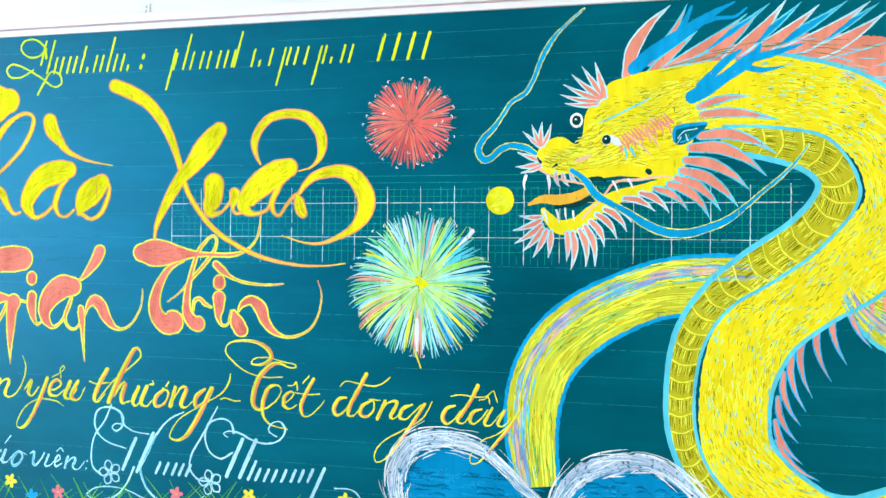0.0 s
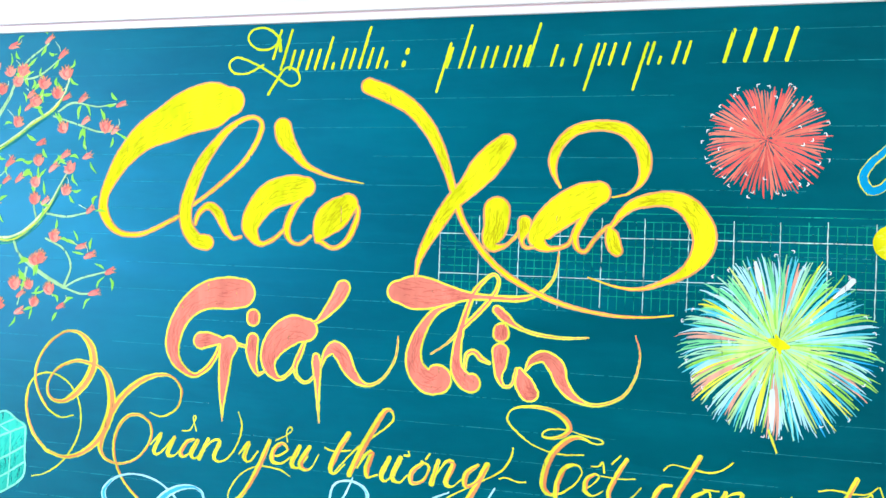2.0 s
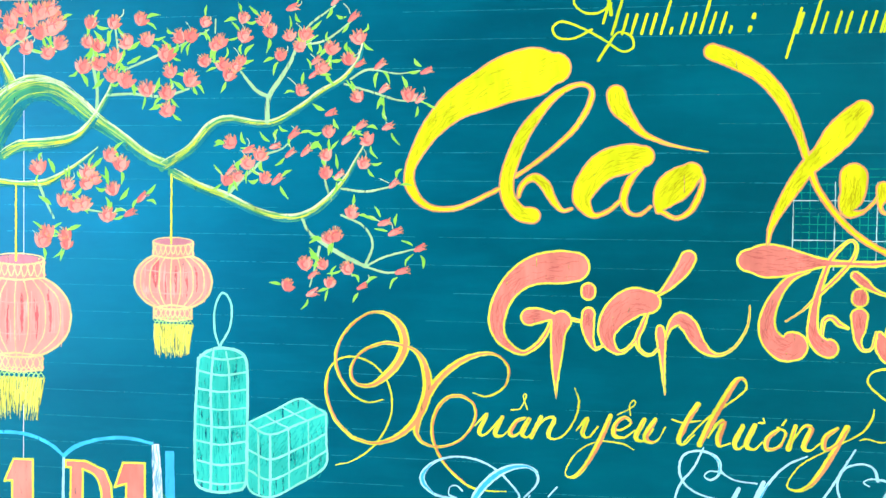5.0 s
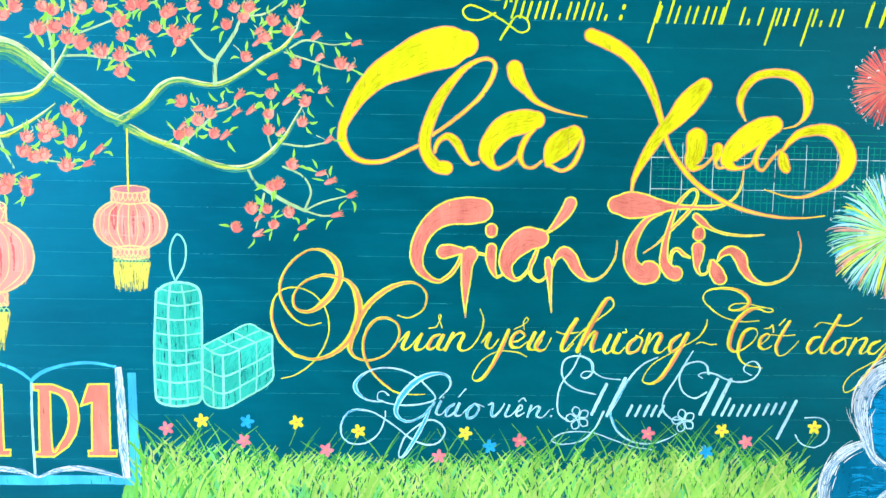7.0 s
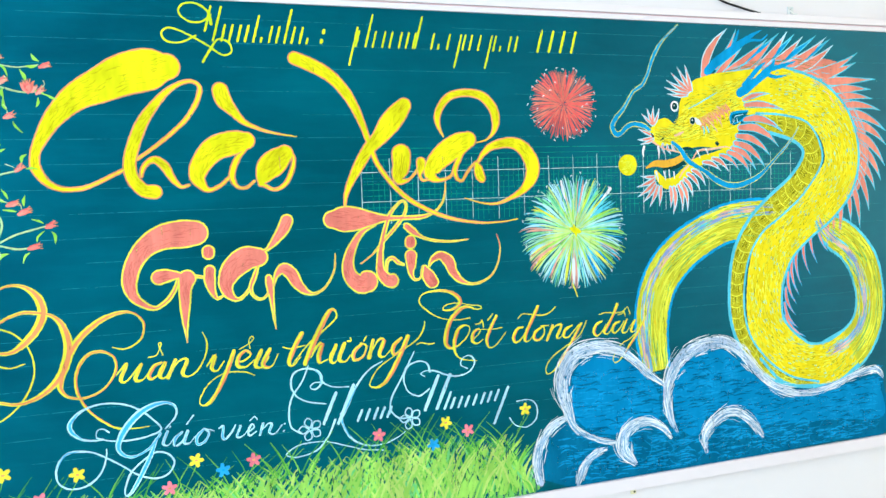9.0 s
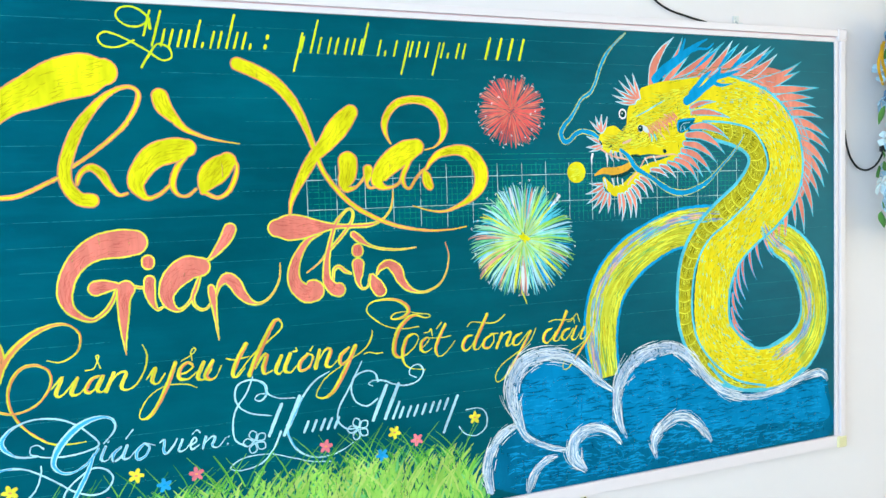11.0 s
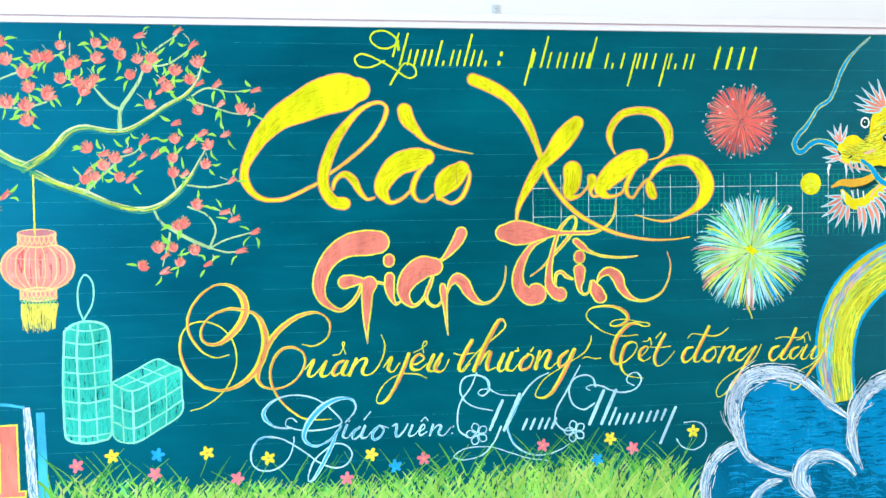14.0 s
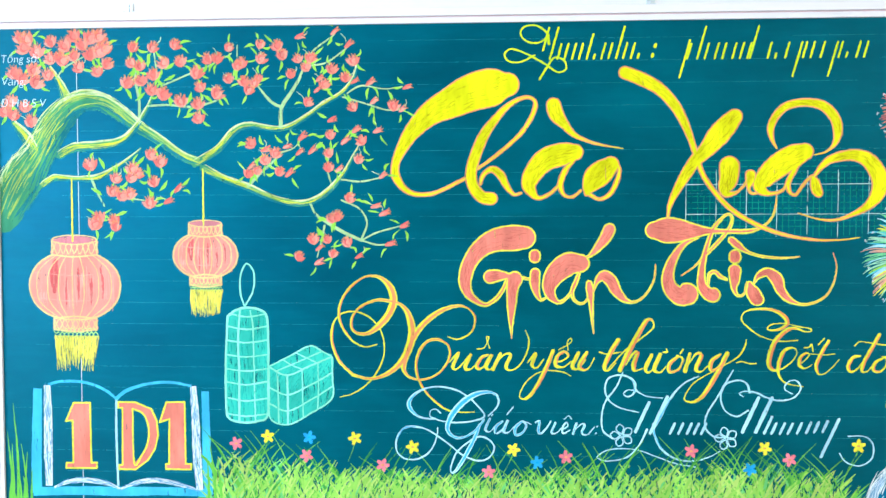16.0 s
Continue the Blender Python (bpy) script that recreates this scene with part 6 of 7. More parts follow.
THIN = {(4, 9), (5, 0), (5, 1), (5, 8), (5, 9), (5, 15), (5, 17), (6, 5), (6, 6), (6, 11), (6, 16), (7, 2), (7, 4), (7, 5), (7, 6), (7, 7), (3, 10), (3, 11)}
rng = random.Random(9)
for row, spots in enumerate(BLOSSOMS):
    for k, (u, v) in enumerate(spots):
        thin = (row, k) in THIN or (row > 4 and k % 3 == 1)
        size = (1.6 if row < 2 else 1.45 if row < 4 else 1.22) * rng.uniform(0.85, 1.12)
        lean = rng.uniform(-0.6, 0.6) if not thin else rng.uniform(0.8, 1.3)
        marks, tips = ([], []), ([], [])
        c = np.array((u, v))
        ob = None
        fan = ((-1, 0.95), (1, 0.9), (-0.5, 1.05), (0.5, 1.0), (0, 1.08)) if not thin else ((-0.5, 1.0), (0.5, 1.1))
        for p, (side, reach) in enumerate(fan):
            a = 1.57 - lean + side * (0.85 if not thin else 0.35) + rng.uniform(-0.12, 0.12)
            d = np.array((math.cos(a), math.sin(a))) * size
            n = np.array((-d[1], d[0]))
            foot = c - np.array((math.cos(1.57 - lean), math.sin(1.57 - lean))) * size * 0.7
            tip = foot + d * reach * rng.uniform(1.45, 1.75)
            petal = ribbon(([], []), [(*foot, 0.45 * size), (*(foot + d * 0.55 * reach), (0.78 if not thin else 0.6) * size), (*(foot + d * 1.1 * reach), (0.62 if not thin else 0.5) * size), (*tip, 0.2 * size)], 3.5 + 0.1 * p + 0.003 * k, rough=0.06)
            tone = rng.choice(PETALS)
            if ob is None:
                ob = chalk_part("blossom", petal, tone, tree)
            else:
                chalk_part("petal", petal, tone, ob)
            ribbon(marks, [(*(c - d * 0.5 + n * 0.3), 0.08), (*(c + d * 0.3 + n * 0.36), 0.1), (*(c + d * 0.9 + n * 0.15), 0.07)], 4.1, rough=0.02, rounded=False)
            for q in (-0.25, 0.2):
                ribbon(tips, [(*(c + d * 0.7 + n * q), 0.12), (*(c + d * rng.uniform(1.1, 1.35) + n * (q * 1.5)), 0.06)], 4.2, rough=0.02, rounded=False)
        stuff_part("petal_grain", marks, PETAL_DARK, ob)
        stuff_part("stamen", tips, SALMON, ob)
        for q in range(2 if row > 1 else 1):
            a = rng.uniform(0, 6.28)
            d = np.array((math.cos(a), math.sin(a)))
            p0 = c + d * 1.3
            n = np.array((-d[1], d[0])) * rng.uniform(-0.5, 0.5)
            chalk_part("leaf", ribbon(([], []), [(*p0, 0.15), (*(p0 + d * 1.0 + n), rng.uniform(0.42, 0.78)), (*(p0 + d * rng.uniform(1.8, 2.8)), 0.1)], 3.2, rough=0.03), LEAF, tree)
        if rng.random() < 0.5:
            d = np.array((rng.uniform(-1, 1), rng.uniform(0.3, 1)))
            chalk_part("tendril", ribbon(([], []), [(*(c + d * 0.8), 0.14), (*(c + d * 1.8 + np.array((0.3, 0))), 0.14), (*(c + d * 2.5 + np.array((-0.2, 0.3))), 0.07)], 3.3, rough=0.02, rounded=False), BARK_TOP, tree)
for u, v in [(8.8, 117.3), (11.8, 114.6), (22.2, 117.7), (7.2, 110.3), (15.9, 111.1), (9.4, 101.8), (1.4, 98.6), (34.9, 112.6), (36.8, 112.2), (42, 110.8), (33.1, 109.6), (48.8, 110.7), (42, 108.1), (32, 104.5), (34.8, 103.7), (46.7, 103.2), (51.2, 103.1), (46.6, 99.2), (41.9, 102.8), (25.2, 87.9), (23.9, 81.2), (37.2, 79.5), (34.6, 88.5), (36.5, 86.2), (40.2, 82.5), (29.8, 76), (3.9, 105.6)]:
    a = rng.uniform(0.3, 2.6)
    d = np.array((math.cos(a), math.sin(a)))
    chalk_part("leaf", ribbon(([], []), [(u - d[0] * 1.4, v - d[1] * 1.4, 0.2), (u + 0.2, v, 0.85), (u + d[0] * 1.6, v + d[1] * 1.6, 0.12)], 3.2), LEAF, tree)

# ---- lanterns ----
LANTERN = chalk_material("lantern_pink_chalk", srgb(255, 146, 134), 0.97, 80, 60, 8, 0.84)
LANTERN_DEEP = chalk_material("lantern_red_chalk", srgb(240, 104, 104), 0.8, 85)
LANTERN_PALE = chalk_material("lantern_pale_streaks", srgb(255, 164, 150), 0.9, 85)
KNOT = chalk_material("knot_green_chalk", srgb(190, 226, 130), 0.95, 20)
MOUTH = chalk_material("dusty_rose_chalk", srgb(222, 128, 138), 0.88, 0)
TASSEL = chalk_material("tassel_chalk", srgb(240, 222, 104), 0.85, 10)
TASSEL_DEEP = chalk_material("tassel_olive_chalk", srgb(228, 200, 84), 0.8, 10)
RIB = chalk_material("rib_peach_chalk", srgb(255, 205, 140), 0.95, 30)


def lantern(label, centre, rx, ry, collar, string_top, tassel):
    """centre and sizes in centimetres; collar: half width and height; tassel: its length."""
    ob = drawing("chalk_lantern", label, "chalk drawing", "lanterns")
    cx, cy = centre
    cw, ch = collar
    egg = [(cx + rx * math.copysign(abs(math.cos(a)) ** 0.85, math.cos(a)), cy + ry * math.sin(a)) for a in np.linspace(0, 2 * math.pi, 20)[:-1]]
    chalk_part("globe", patch(([], []), egg, 2.0), LANTERN, ob)
    rim = [(u, v, 0.42) for u, v in egg] + [(*egg[0], 0.42)]
    strokes_part("globe_rim", RIB, ob, [rim], 2.8)
    for s in (-0.84, -0.6, -0.36, -0.06, 0.2, 0.52, 0.8):
        strokes_part("rib", RIB, ob, [[(cx + cw * 0.8 * s, cy + ry * 0.98, 0.2), (cx + rx * s * 0.9, cy + ry * 0.5, 0.22), (cx + rx * s, cy, 0.24), (cx + rx * s * 0.9, cy - ry * 0.5, 0.22), (cx + cw * 0.8 * s, cy - ry * 0.98, 0.18)]], 2.9)
    for s, up, wide in ((-0.46, 0.3, 0.19), (0.08, 0.1, 0.06), (0.36, -0.05, 0.07), (0.62, 0.1, 0.05), (-0.2, -0.2, 0.05)):
        strokes_part("red_streak", LANTERN_DEEP, ob, [[(cx + rx * s * 0.9, cy + ry * (up + 0.42), rx * wide * 0.5), (cx + rx * s, cy + ry * up, rx * wide), (cx + rx * s * 0.98, cy + ry * (up - 0.5), rx * wide * 0.3)]], 2.4, 0.12)
    acc = ([], [])
    rng = random.Random(15)
    for k in range(60):
        s, m = rng.uniform(-0.85, 0.85), rng.uniform(-0.45, 0.45)
        ln = ry * rng.uniform(0.15, 0.35)
        ribbon(acc, [(cx + rx * s * (1 - 0.12 * (m + 0.2) ** 2), cy + ry * m + ln, 0.1), (cx + rx * s, cy + ry * m, 0.26), (cx + rx * s * (1 - 0.12 * (m - 0.2) ** 2), cy + ry * m - ln, 0.1)], 2.45, rough=0.03, rounded=False, step=1.0)
    stuff_part("pale_grain", acc, LANTERN_PALE, ob)
    for m in (-0.35, 0.4):
        strokes_part("hoop", LANTERN_PALE, ob, [[(cx - rx * 0.9, cy + ry * m, 0.16), (cx, cy + ry * (m - 0.1), 0.18), (cx + rx * 0.9, cy + ry * m, 0.16)]], 2.7)
    for name, top, wid, tall in (("top_collar", cy + ry + ch * 0.8, cw, ch), ("bottom_collar", cy - ry + 0.3, cw * 0.95, ch * 0.75)):
        p = chalk_part(name, patch(([], []), [(cx - wid, top), (cx, top + 0.35), (cx + wid, top), (cx + wid, top - tall * 0.5), (cx + wid, top - tall), (cx, top - tall - 0.4), (cx - wid, top - tall), (cx - wid, top - tall * 0.5)], 3.0), LANTERN, ob)
        zig = [(cx - wid + 2 * wid * k / 8, top - (0.2 if k % 2 else tall * 0.9), 0.22) for k in range(9)]
        zag = [(u, 2 * top - tall - v, w) for u, v, w in zig]
        strokes_part("lattice", RIB, p, [zig, zag], 3.5)
        strokes_part("rim", RIB, p, [[(cx - wid, top, 0.35), (cx, top + 0.5, 0.35), (cx + wid, top, 0.35)], [(cx - wid, top - tall, 0.35), (cx, top - tall - 0.5, 0.35), (cx + wid, top - tall, 0.35)], [(cx - wid, top, 0.35), (cx - wid, top - tall, 0.35)], [(cx + wid, top, 0.35), (cx + wid, top - tall, 0.35)]], 3.7)
    mouth = cy + ry + ch * 0.8
    strokes_part("mouth", MOUTH, ob, [[(cx - cw * 0.92, mouth, 0.3), (cx - cw * 0.5, mouth, cw * 0.26), (cx, mouth, cw * 0.34), (cx + cw * 0.5, mouth, cw * 0.26), (cx + cw * 0.92, mouth, 0.3)]], 3.85)
    strokes_part("mouth_rim", RIB, ob, [[(cx + cw * math.cos(a), mouth + cw * 0.2 * math.sin(a), 0.26) for a in np.linspace(0, 2 * math.pi, 17)]], 4.1)
    foot = cy - ry - ch * 0.55
    acc = ([], [])
    net = cw * 0.4
    for k in range(10):
        for j in range(2):
            c = (cx - cw * 0.88 + cw * 1.76 * (k + 0.5 * j) / 9.5, foot - net * (0.3 + 0.48 * j))
            r = net * 0.3
            ribbon(acc, [(c[0] - r, c[1], 0.16), (c[0], c[1] + r, 0.16), (c[0] + r, c[1], 0.16), (c[0], c[1] - r, 0.16), (c[0] - r, c[1], 0.16)], 3.2)
    chalk_part("knots", acc, KNOT, ob)
    for name, mat, shift in (("tassel", TASSEL, 0.0), ("dark_threads", TASSEL_DEEP, 0.1)):
        acc = ([], [])
        for k in range(34 if shift == 0 else 18):
            f = -0.92 + 1.84 * k / (33 if shift == 0 else 17)
            u = cx + cw * (f + shift)
            ribbon(acc, [(u, foot - net * 0.9, 0.26), (cx + cw * f * 0.95 + random.uniform(-0.2, 0.2), foot - net - tassel * 0.5, 0.3), (cx + cw * f * 0.88 + random.uniform(-0.3, 0.3), foot - net - tassel * random.uniform(0.8, 1.12), 0.08)], 3.0 + 0.01 * k + shift * 4)
        chalk_part(name, acc, mat, ob)
    strokes_part("string", LEMON, ob, [[(cx - 0.4, string_top, 0.35), (cx - 0.4, (string_top + mouth) / 2, 0.4), (cx - 0.4, mouth - 0.3, 0.4)]], 4.4)


lantern("large round pink chalk lantern with yellow tassels", (18.15, 58.6), 11.25, 8.2, (5.55, 3.6), (17.9, 84.2)[1], 7.4)
lantern("small round pink chalk lantern with yellow tassels", (50.2, 66.0), 7.8, 5.4, (4.0, 2.7), (50.3, 86.4)[1], 5.6)

# ---- rice cakes ----
JADE = chalk_material("jade_chalk", srgb(58, 190, 172), 0.78, 88, 60, 7)
JADE_DEEP = chalk_material("deep_jade_chalk", srgb(34, 168, 156), 0.85, 88)
JADE_PALE = chalk_material("pale_jade_chalk", srgb(150, 236, 206), 0.9, 30)
cake = drawing("chalk_rice_cake", "jade chalk cylindrical rice cake tied with string", "chalk drawing", "rice cakes")
chalk_part("roll", patch(([], []), [(55.4, 51.7), (57, 53.1), (60.1, 53.5), (63.2, 53), (64.9, 51.2), (65.2, 46.1), (65.1, 35.2), (64.9, 27.7), (62.3, 26.2), (58.8, 25.9), (55.8, 26.7), (54.9, 29), (54.8, 39.2), (54.9, 46)], 2.0), JADE, cake)
strokes_part("rim", JADE_PALE, cake, [[(55.4, 51.4, 0.54), (57.5, 52.9, 0.52), (60.2, 53.5, 0.56), (63.2, 53, 0.56), (64.9, 51.2, 0.54), (65.2, 44.7, 0.52), (65.1, 35.2, 0.52), (64.9, 27.7, 0.52), (62.3, 26.2, 0.54), (58.8, 25.9, 0.56), (55.8, 26.7, 0.56), (54.9, 29, 0.54), (54.8, 39.2, 0.54), (55.1, 46, 0.52), (55.4, 51.4, 0.54)]], 2.6)
for path in ([(55.2, 49.1, 0.54), (59.9, 48.3, 0.52), (65.1, 49.1, 0.54)], [(55, 45.7, 0.54), (59.8, 45.1, 0.56), (65.2, 45.8, 0.52)], [(55, 42.2, 0.42), (59.8, 41.7, 0.42), (65.1, 42.3, 0.42)], [(55, 38.8, 0.4), (59.8, 38.3, 0.54), (65.1, 38.9, 0.42)], [(54.9, 35.7, 0.56), (59.7, 35, 0.54), (64.9, 35.8, 0.56)], [(54.9, 31.9, 0.56), (59.7, 31.1, 0.56), (64.9, 31.8, 0.54)], [(55.1, 28, 0.4), (59.7, 27.4, 0.54), (64.6, 28, 0.42)],
             [(55.7, 52.1, 0.39), (60, 51.3, 0.54), (64.7, 52, 0.39)], [(58.4, 52.9, 0.54), (57.9, 46, 0.67), (58.1, 37.9, 0.7), (58, 26.3, 0.7)], [(60.9, 52.8, 0.39), (61.5, 48.8, 0.56), (61.7, 39.3, 0.42), (61.9, 26.5, 0.41)]):
    strokes_part("binding", JADE_PALE, cake, [[(u, v, w * 0.7) for u, v, w in path]], 2.9)
strokes_part("loop", JADE_PALE, cake, [[(59.5, 53.8, 0.42), (58.6, 56.9, 0.42), (58.6, 60.9, 0.4), (59.7, 63.7, 0.41), (60.8, 63.7, 0.41), (61.9, 61.6, 0.42), (61.6, 57.5, 0.4), (59.6, 53.8, 0.42)]], 2.6)
acc = ([], [])
for k in range(150):
    u, v = (59.9, 39.3)
    u, v = u + random.uniform(-4.6, 4.6), v + random.uniform(-11, 12)
    ribbon(acc, [(u, v - 0.8, 0.12), (u + 0.1, v, 0.16), (u, v + random.uniform(0.5, 1.6), 0.08)], 2.3, rounded=False)
stuff_part("green_grain", acc, JADE_DEEP, cake)

cake = drawing("chalk_rice_cake", "jade chalk block-shaped rice cake in tied leaves", "chalk drawing", "rice cakes")
for name, pts in (("front_face", [(65.3, 39.3), (67.4, 38.5), (69.6, 37.6), (69.8, 31.2), (69.8, 25.6), (67.6, 26.1), (65.6, 26.9), (65.3, 32.5)]), ("top_face", [(65.3, 39.4), (70.2, 41.9), (75.2, 44.4), (78.1, 43.2), (80.5, 42), (75.3, 39.7), (69.7, 37.6), (67.4, 38.5)]), ("side_face", [(69.7, 37.4), (75.3, 39.7), (80.5, 41.9), (80.6, 36.7), (80.4, 31.9), (75.3, 28.3), (69.9, 25.5), (69.8, 31.2)])):
    chalk_part(name, patch(([], []), pts, {"front_face": 2.0, "top_face": 2.12, "side_face": 2.24}[name], 0.03), JADE, cake)
for path in ([(65.3, 39.4, 0.52), (70.2, 41.9, 0.52), (75.2, 44.4, 0.56), (78.1, 43.2, 0.54), (80.5, 41.9, 0.56)], [(65.3, 39.3, 0.54), (69.7, 37.4, 0.54), (75.3, 39.7, 0.56), (80.5, 41.9, 0.56)], [(65.3, 39.3, 0.54), (65.3, 32.5, 0.54), (65.6, 26.9, 0.52), (69.9, 25.5, 0.56), (75.3, 28.3, 0.54), (80.4, 31.9, 0.56), (80.6, 36.7, 0.54), (80.5, 41.9, 0.56)], [(69.7, 37.4, 0.67), (69.8, 31.2, 0.7), (69.8, 25.5, 0.67)],
             [(65.5, 34.3, 0.54), (69.8, 32.7, 0.56), (75.3, 35.1, 0.56), (80.6, 38.1, 0.56)], [(65.4, 30.5, 0.56), (69.8, 28.8, 0.56), (75.3, 31.5, 0.52), (80.6, 34.8, 0.54)], [(67.3, 38.4, 0.56), (67.5, 32.5, 0.54), (67.6, 26, 0.56)], [(73.3, 38.7, 0.42), (73.4, 33.3, 0.4), (73.5, 27.2, 0.4)], [(77.1, 40.3, 0.41), (77.2, 35.3, 0.4), (77, 29.5, 0.41)],
             [(68.5, 41.1, 0.42), (71.3, 39.6, 0.39), (73.4, 38.8, 0.4)], [(72, 42.7, 0.39), (74.7, 41.4, 0.39), (77.1, 40.3, 0.41)], [(67.4, 38.5, 0.42), (72.6, 40.7, 0.41), (78.1, 43.2, 0.41)]):
    strokes_part("binding", JADE_PALE, cake, [[(u, v, w * 0.7) for u, v, w in path]], 2.9)
acc = ([], [])
for k in range(160):
    u, v = (74.6, 34)
    u, v = u + random.uniform(-9, 5.5), v + random.uniform(-4.5, 5.5)
    ribbon(acc, [(u, v, 0.12), (u + 0.4, v + 0.5, 0.15), (u + random.uniform(0.5, 1.0), v + 1.1, 0.08)], 2.5, rounded=False)
stuff_part("green_grain", acc, JADE_DEEP, cake)

# ---- open book with the class name ----
CYAN = chalk_material("cyan_chalk", srgb(72, 186, 232), 0.93, 88, 50, 8)
book = drawing("chalk_book", "open cyan chalk book with white page edges", "chalk drawing")
for path in ([(8.4, 33.6, 2.1), (8.1, 25, 2.38), (7.8, 15.3, 2.52), (7.8, 7.9, 2.52)], [(49.7, 33.3, 1.82), (49.9, 24.1, 1.95), (50, 14.5, 2.16), (50.4, 8.2, 2.03)]):
    strokes_part("cover", CYAN, book, [path], 2.0, rounded=False)
strokes_part("bottom_cover", CYAN, book, [[(6.9, 8.3, 2.1), (18.2, 8.7, 2.1), (28.8, 8.7, 2.24), (39.3, 8.9, 2.03), (51.1, 8.6, 1.82)]], 1.8, rounded=False)
for path in ([(10.8, 34.4, 1.62), (10.9, 26.4, 2.03), (10.8, 18.1, 2.1), (10.9, 9.8, 1.68)], [(46.8, 34.5, 1.4), (47.3, 26.9, 1.89), (47.6, 17.3, 2.02), (48.2, 9.3, 1.62)]):
    ob = strokes_part("page_edges", WHITE, book, [path], 2.3, rounded=False)
    stuff_part("page_grain", hatch(([], []), path, 70, 3.0, 0.15, 2.8, 0.9, 61), LILAC_DIM, ob)
strokes_part("page_top", CYAN, book, [[(11.4, 34.7, 0.7), (14.5, 35.4, 0.67), (20.1, 35.2, 0.7), (25, 33.5, 0.7), (27.9, 31.3, 0.56)], [(27.9, 31.3, 0.84), (30.5, 33.3, 0.84), (35.4, 34.9, 0.67), (41, 35.4, 0.7), (46.2, 34.6, 0.54)]], 2.6)
strokes_part("gutter", ICE, book, [[(27.9, 31.3, 0.56), (27.8, 21.1, 0.56), (28.1, 10.3, 0.54)]], 2.6)
for path in ([(12.3, 9.5, 0.42), (16.2, 11, 0.98), (20.4, 11.3, 1.26), (25.3, 10.6, 0.98), (28.4, 9.4, 0.42)], [(28.9, 9.4, 0.42), (33, 11, 0.98), (37.9, 11.5, 1.26), (42.8, 10.7, 0.95), (47.6, 9.4, 0.42)]):
    ob = strokes_part("page_foot", WHITE, book, [path], 2.5)
    stuff_part("page_grain", hatch(([], []), path, 34, 3.5, 0.14, 3.0, 0.9, 62), LILAC_DIM, ob)

number = drawing("chalk_word", "coral class name outlined in lemon on the book", "chalk lettering")


def block(name, outline, depth=3.0):
    """A block letter: sharp filled outline with a rim."""
    verts = [(BX0 + u * SCALE, -depth * DEEP, BZ0 + v * SCALE) for u, v in outline]
    ob = link_mesh(name, verts, [tuple(range(len(verts)))], CORAL)
    ob.parent = number
    acc = ([], [])
    for a, c in zip(outline, outline[1:] + outline[:1]):
        ribbon(acc, [(*a, 0.4), ((a[0] + c[0]) / 2, (a[1] + c[1]) / 2, 0.38), (*c, 0.4)], depth + 0.5, rough=0.04)
    chalk_part("rim", acc, LEMON, ob)


block("letter", [(15.3, 25.7), (17.3, 30.2), (21.4, 30.3), (21.5, 15.6), (22.9, 15.7), (22.8, 14.3), (15.2, 14.2), (15.3, 15.5), (17, 15.6), (17, 25.9)])
block("letter", [(40.2, 30.6), (44.7, 30.7), (44.8, 15.7), (46.2, 15.7), (46.1, 14.3), (39.9, 14.3), (39.9, 15.6), (40.7, 15.6), (40.9, 26.5), (38.5, 25.7)])
block("letter", [(28.3, 30.5), (32.6, 30.5), (36.5, 28.9), (37.8, 26.1), (38.1, 22.6), (37.3, 19.2), (35.5, 16.4), (32.4, 14.1), (28.3, 14.1), (28.3, 15.2), (29.2, 15.2), (29.4, 29.1), (28.3, 29.1)])
inner = [(31.9, 28.9), (34.2, 27.9), (35.5, 25.6), (35.8, 22.6), (35.2, 19.8), (33.8, 17.3), (32.1, 15.7)]
verts = [(BX0 + u * SCALE, -4.2 * DEEP, BZ0 + v * SCALE) for u, v in inner]
ob = link_mesh("letter_counter", verts, [tuple(range(len(verts)))], BOARD)
ob.parent = number
strokes_part("counter_rim", LEMON, ob, [[(u, v, 0.4) for u, v in inner + inner[:1]]], 4.6)

# ---- grass and small flowers ----
GRASS = [chalk_material(n, srgb(*c), 0.85, 80, 60, 8) for n, c in (("grass_light_chalk", (158, 208, 92)), ("grass_green_chalk", (116, 192, 76)), ("grass_deep_chalk", (72, 156, 74)), ("grass_mint_chalk", (122, 204, 122)), ("grass_pale_chalk", (190, 213, 112)))]
grass = tagged(drawing("chalk_grass", "dense light green chalk grass along the foot of the board", "chalk drawing"), kind="stuff")
g0, g1 = (52.5, 10.5)[0], (205, 2.4)[0]
SOD = chalk_material("sod_green_chalk", srgb(124, 196, 96), 0.6, 75, 45, 9)
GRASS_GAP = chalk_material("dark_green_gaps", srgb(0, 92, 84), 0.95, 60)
rng = random.Random(77)
accs = [([], []) for _ in GRASS]


def turf_top(u):
    return float(np.interp(u, (45, 52, 58, 83, 108, 131, 145, 178, 198, 203, 205.2), (13, 18.5, 17.5, 15.2, 13.2, 14.8, 15.4, 16.8, 14.6, 8.5, 0.8)))


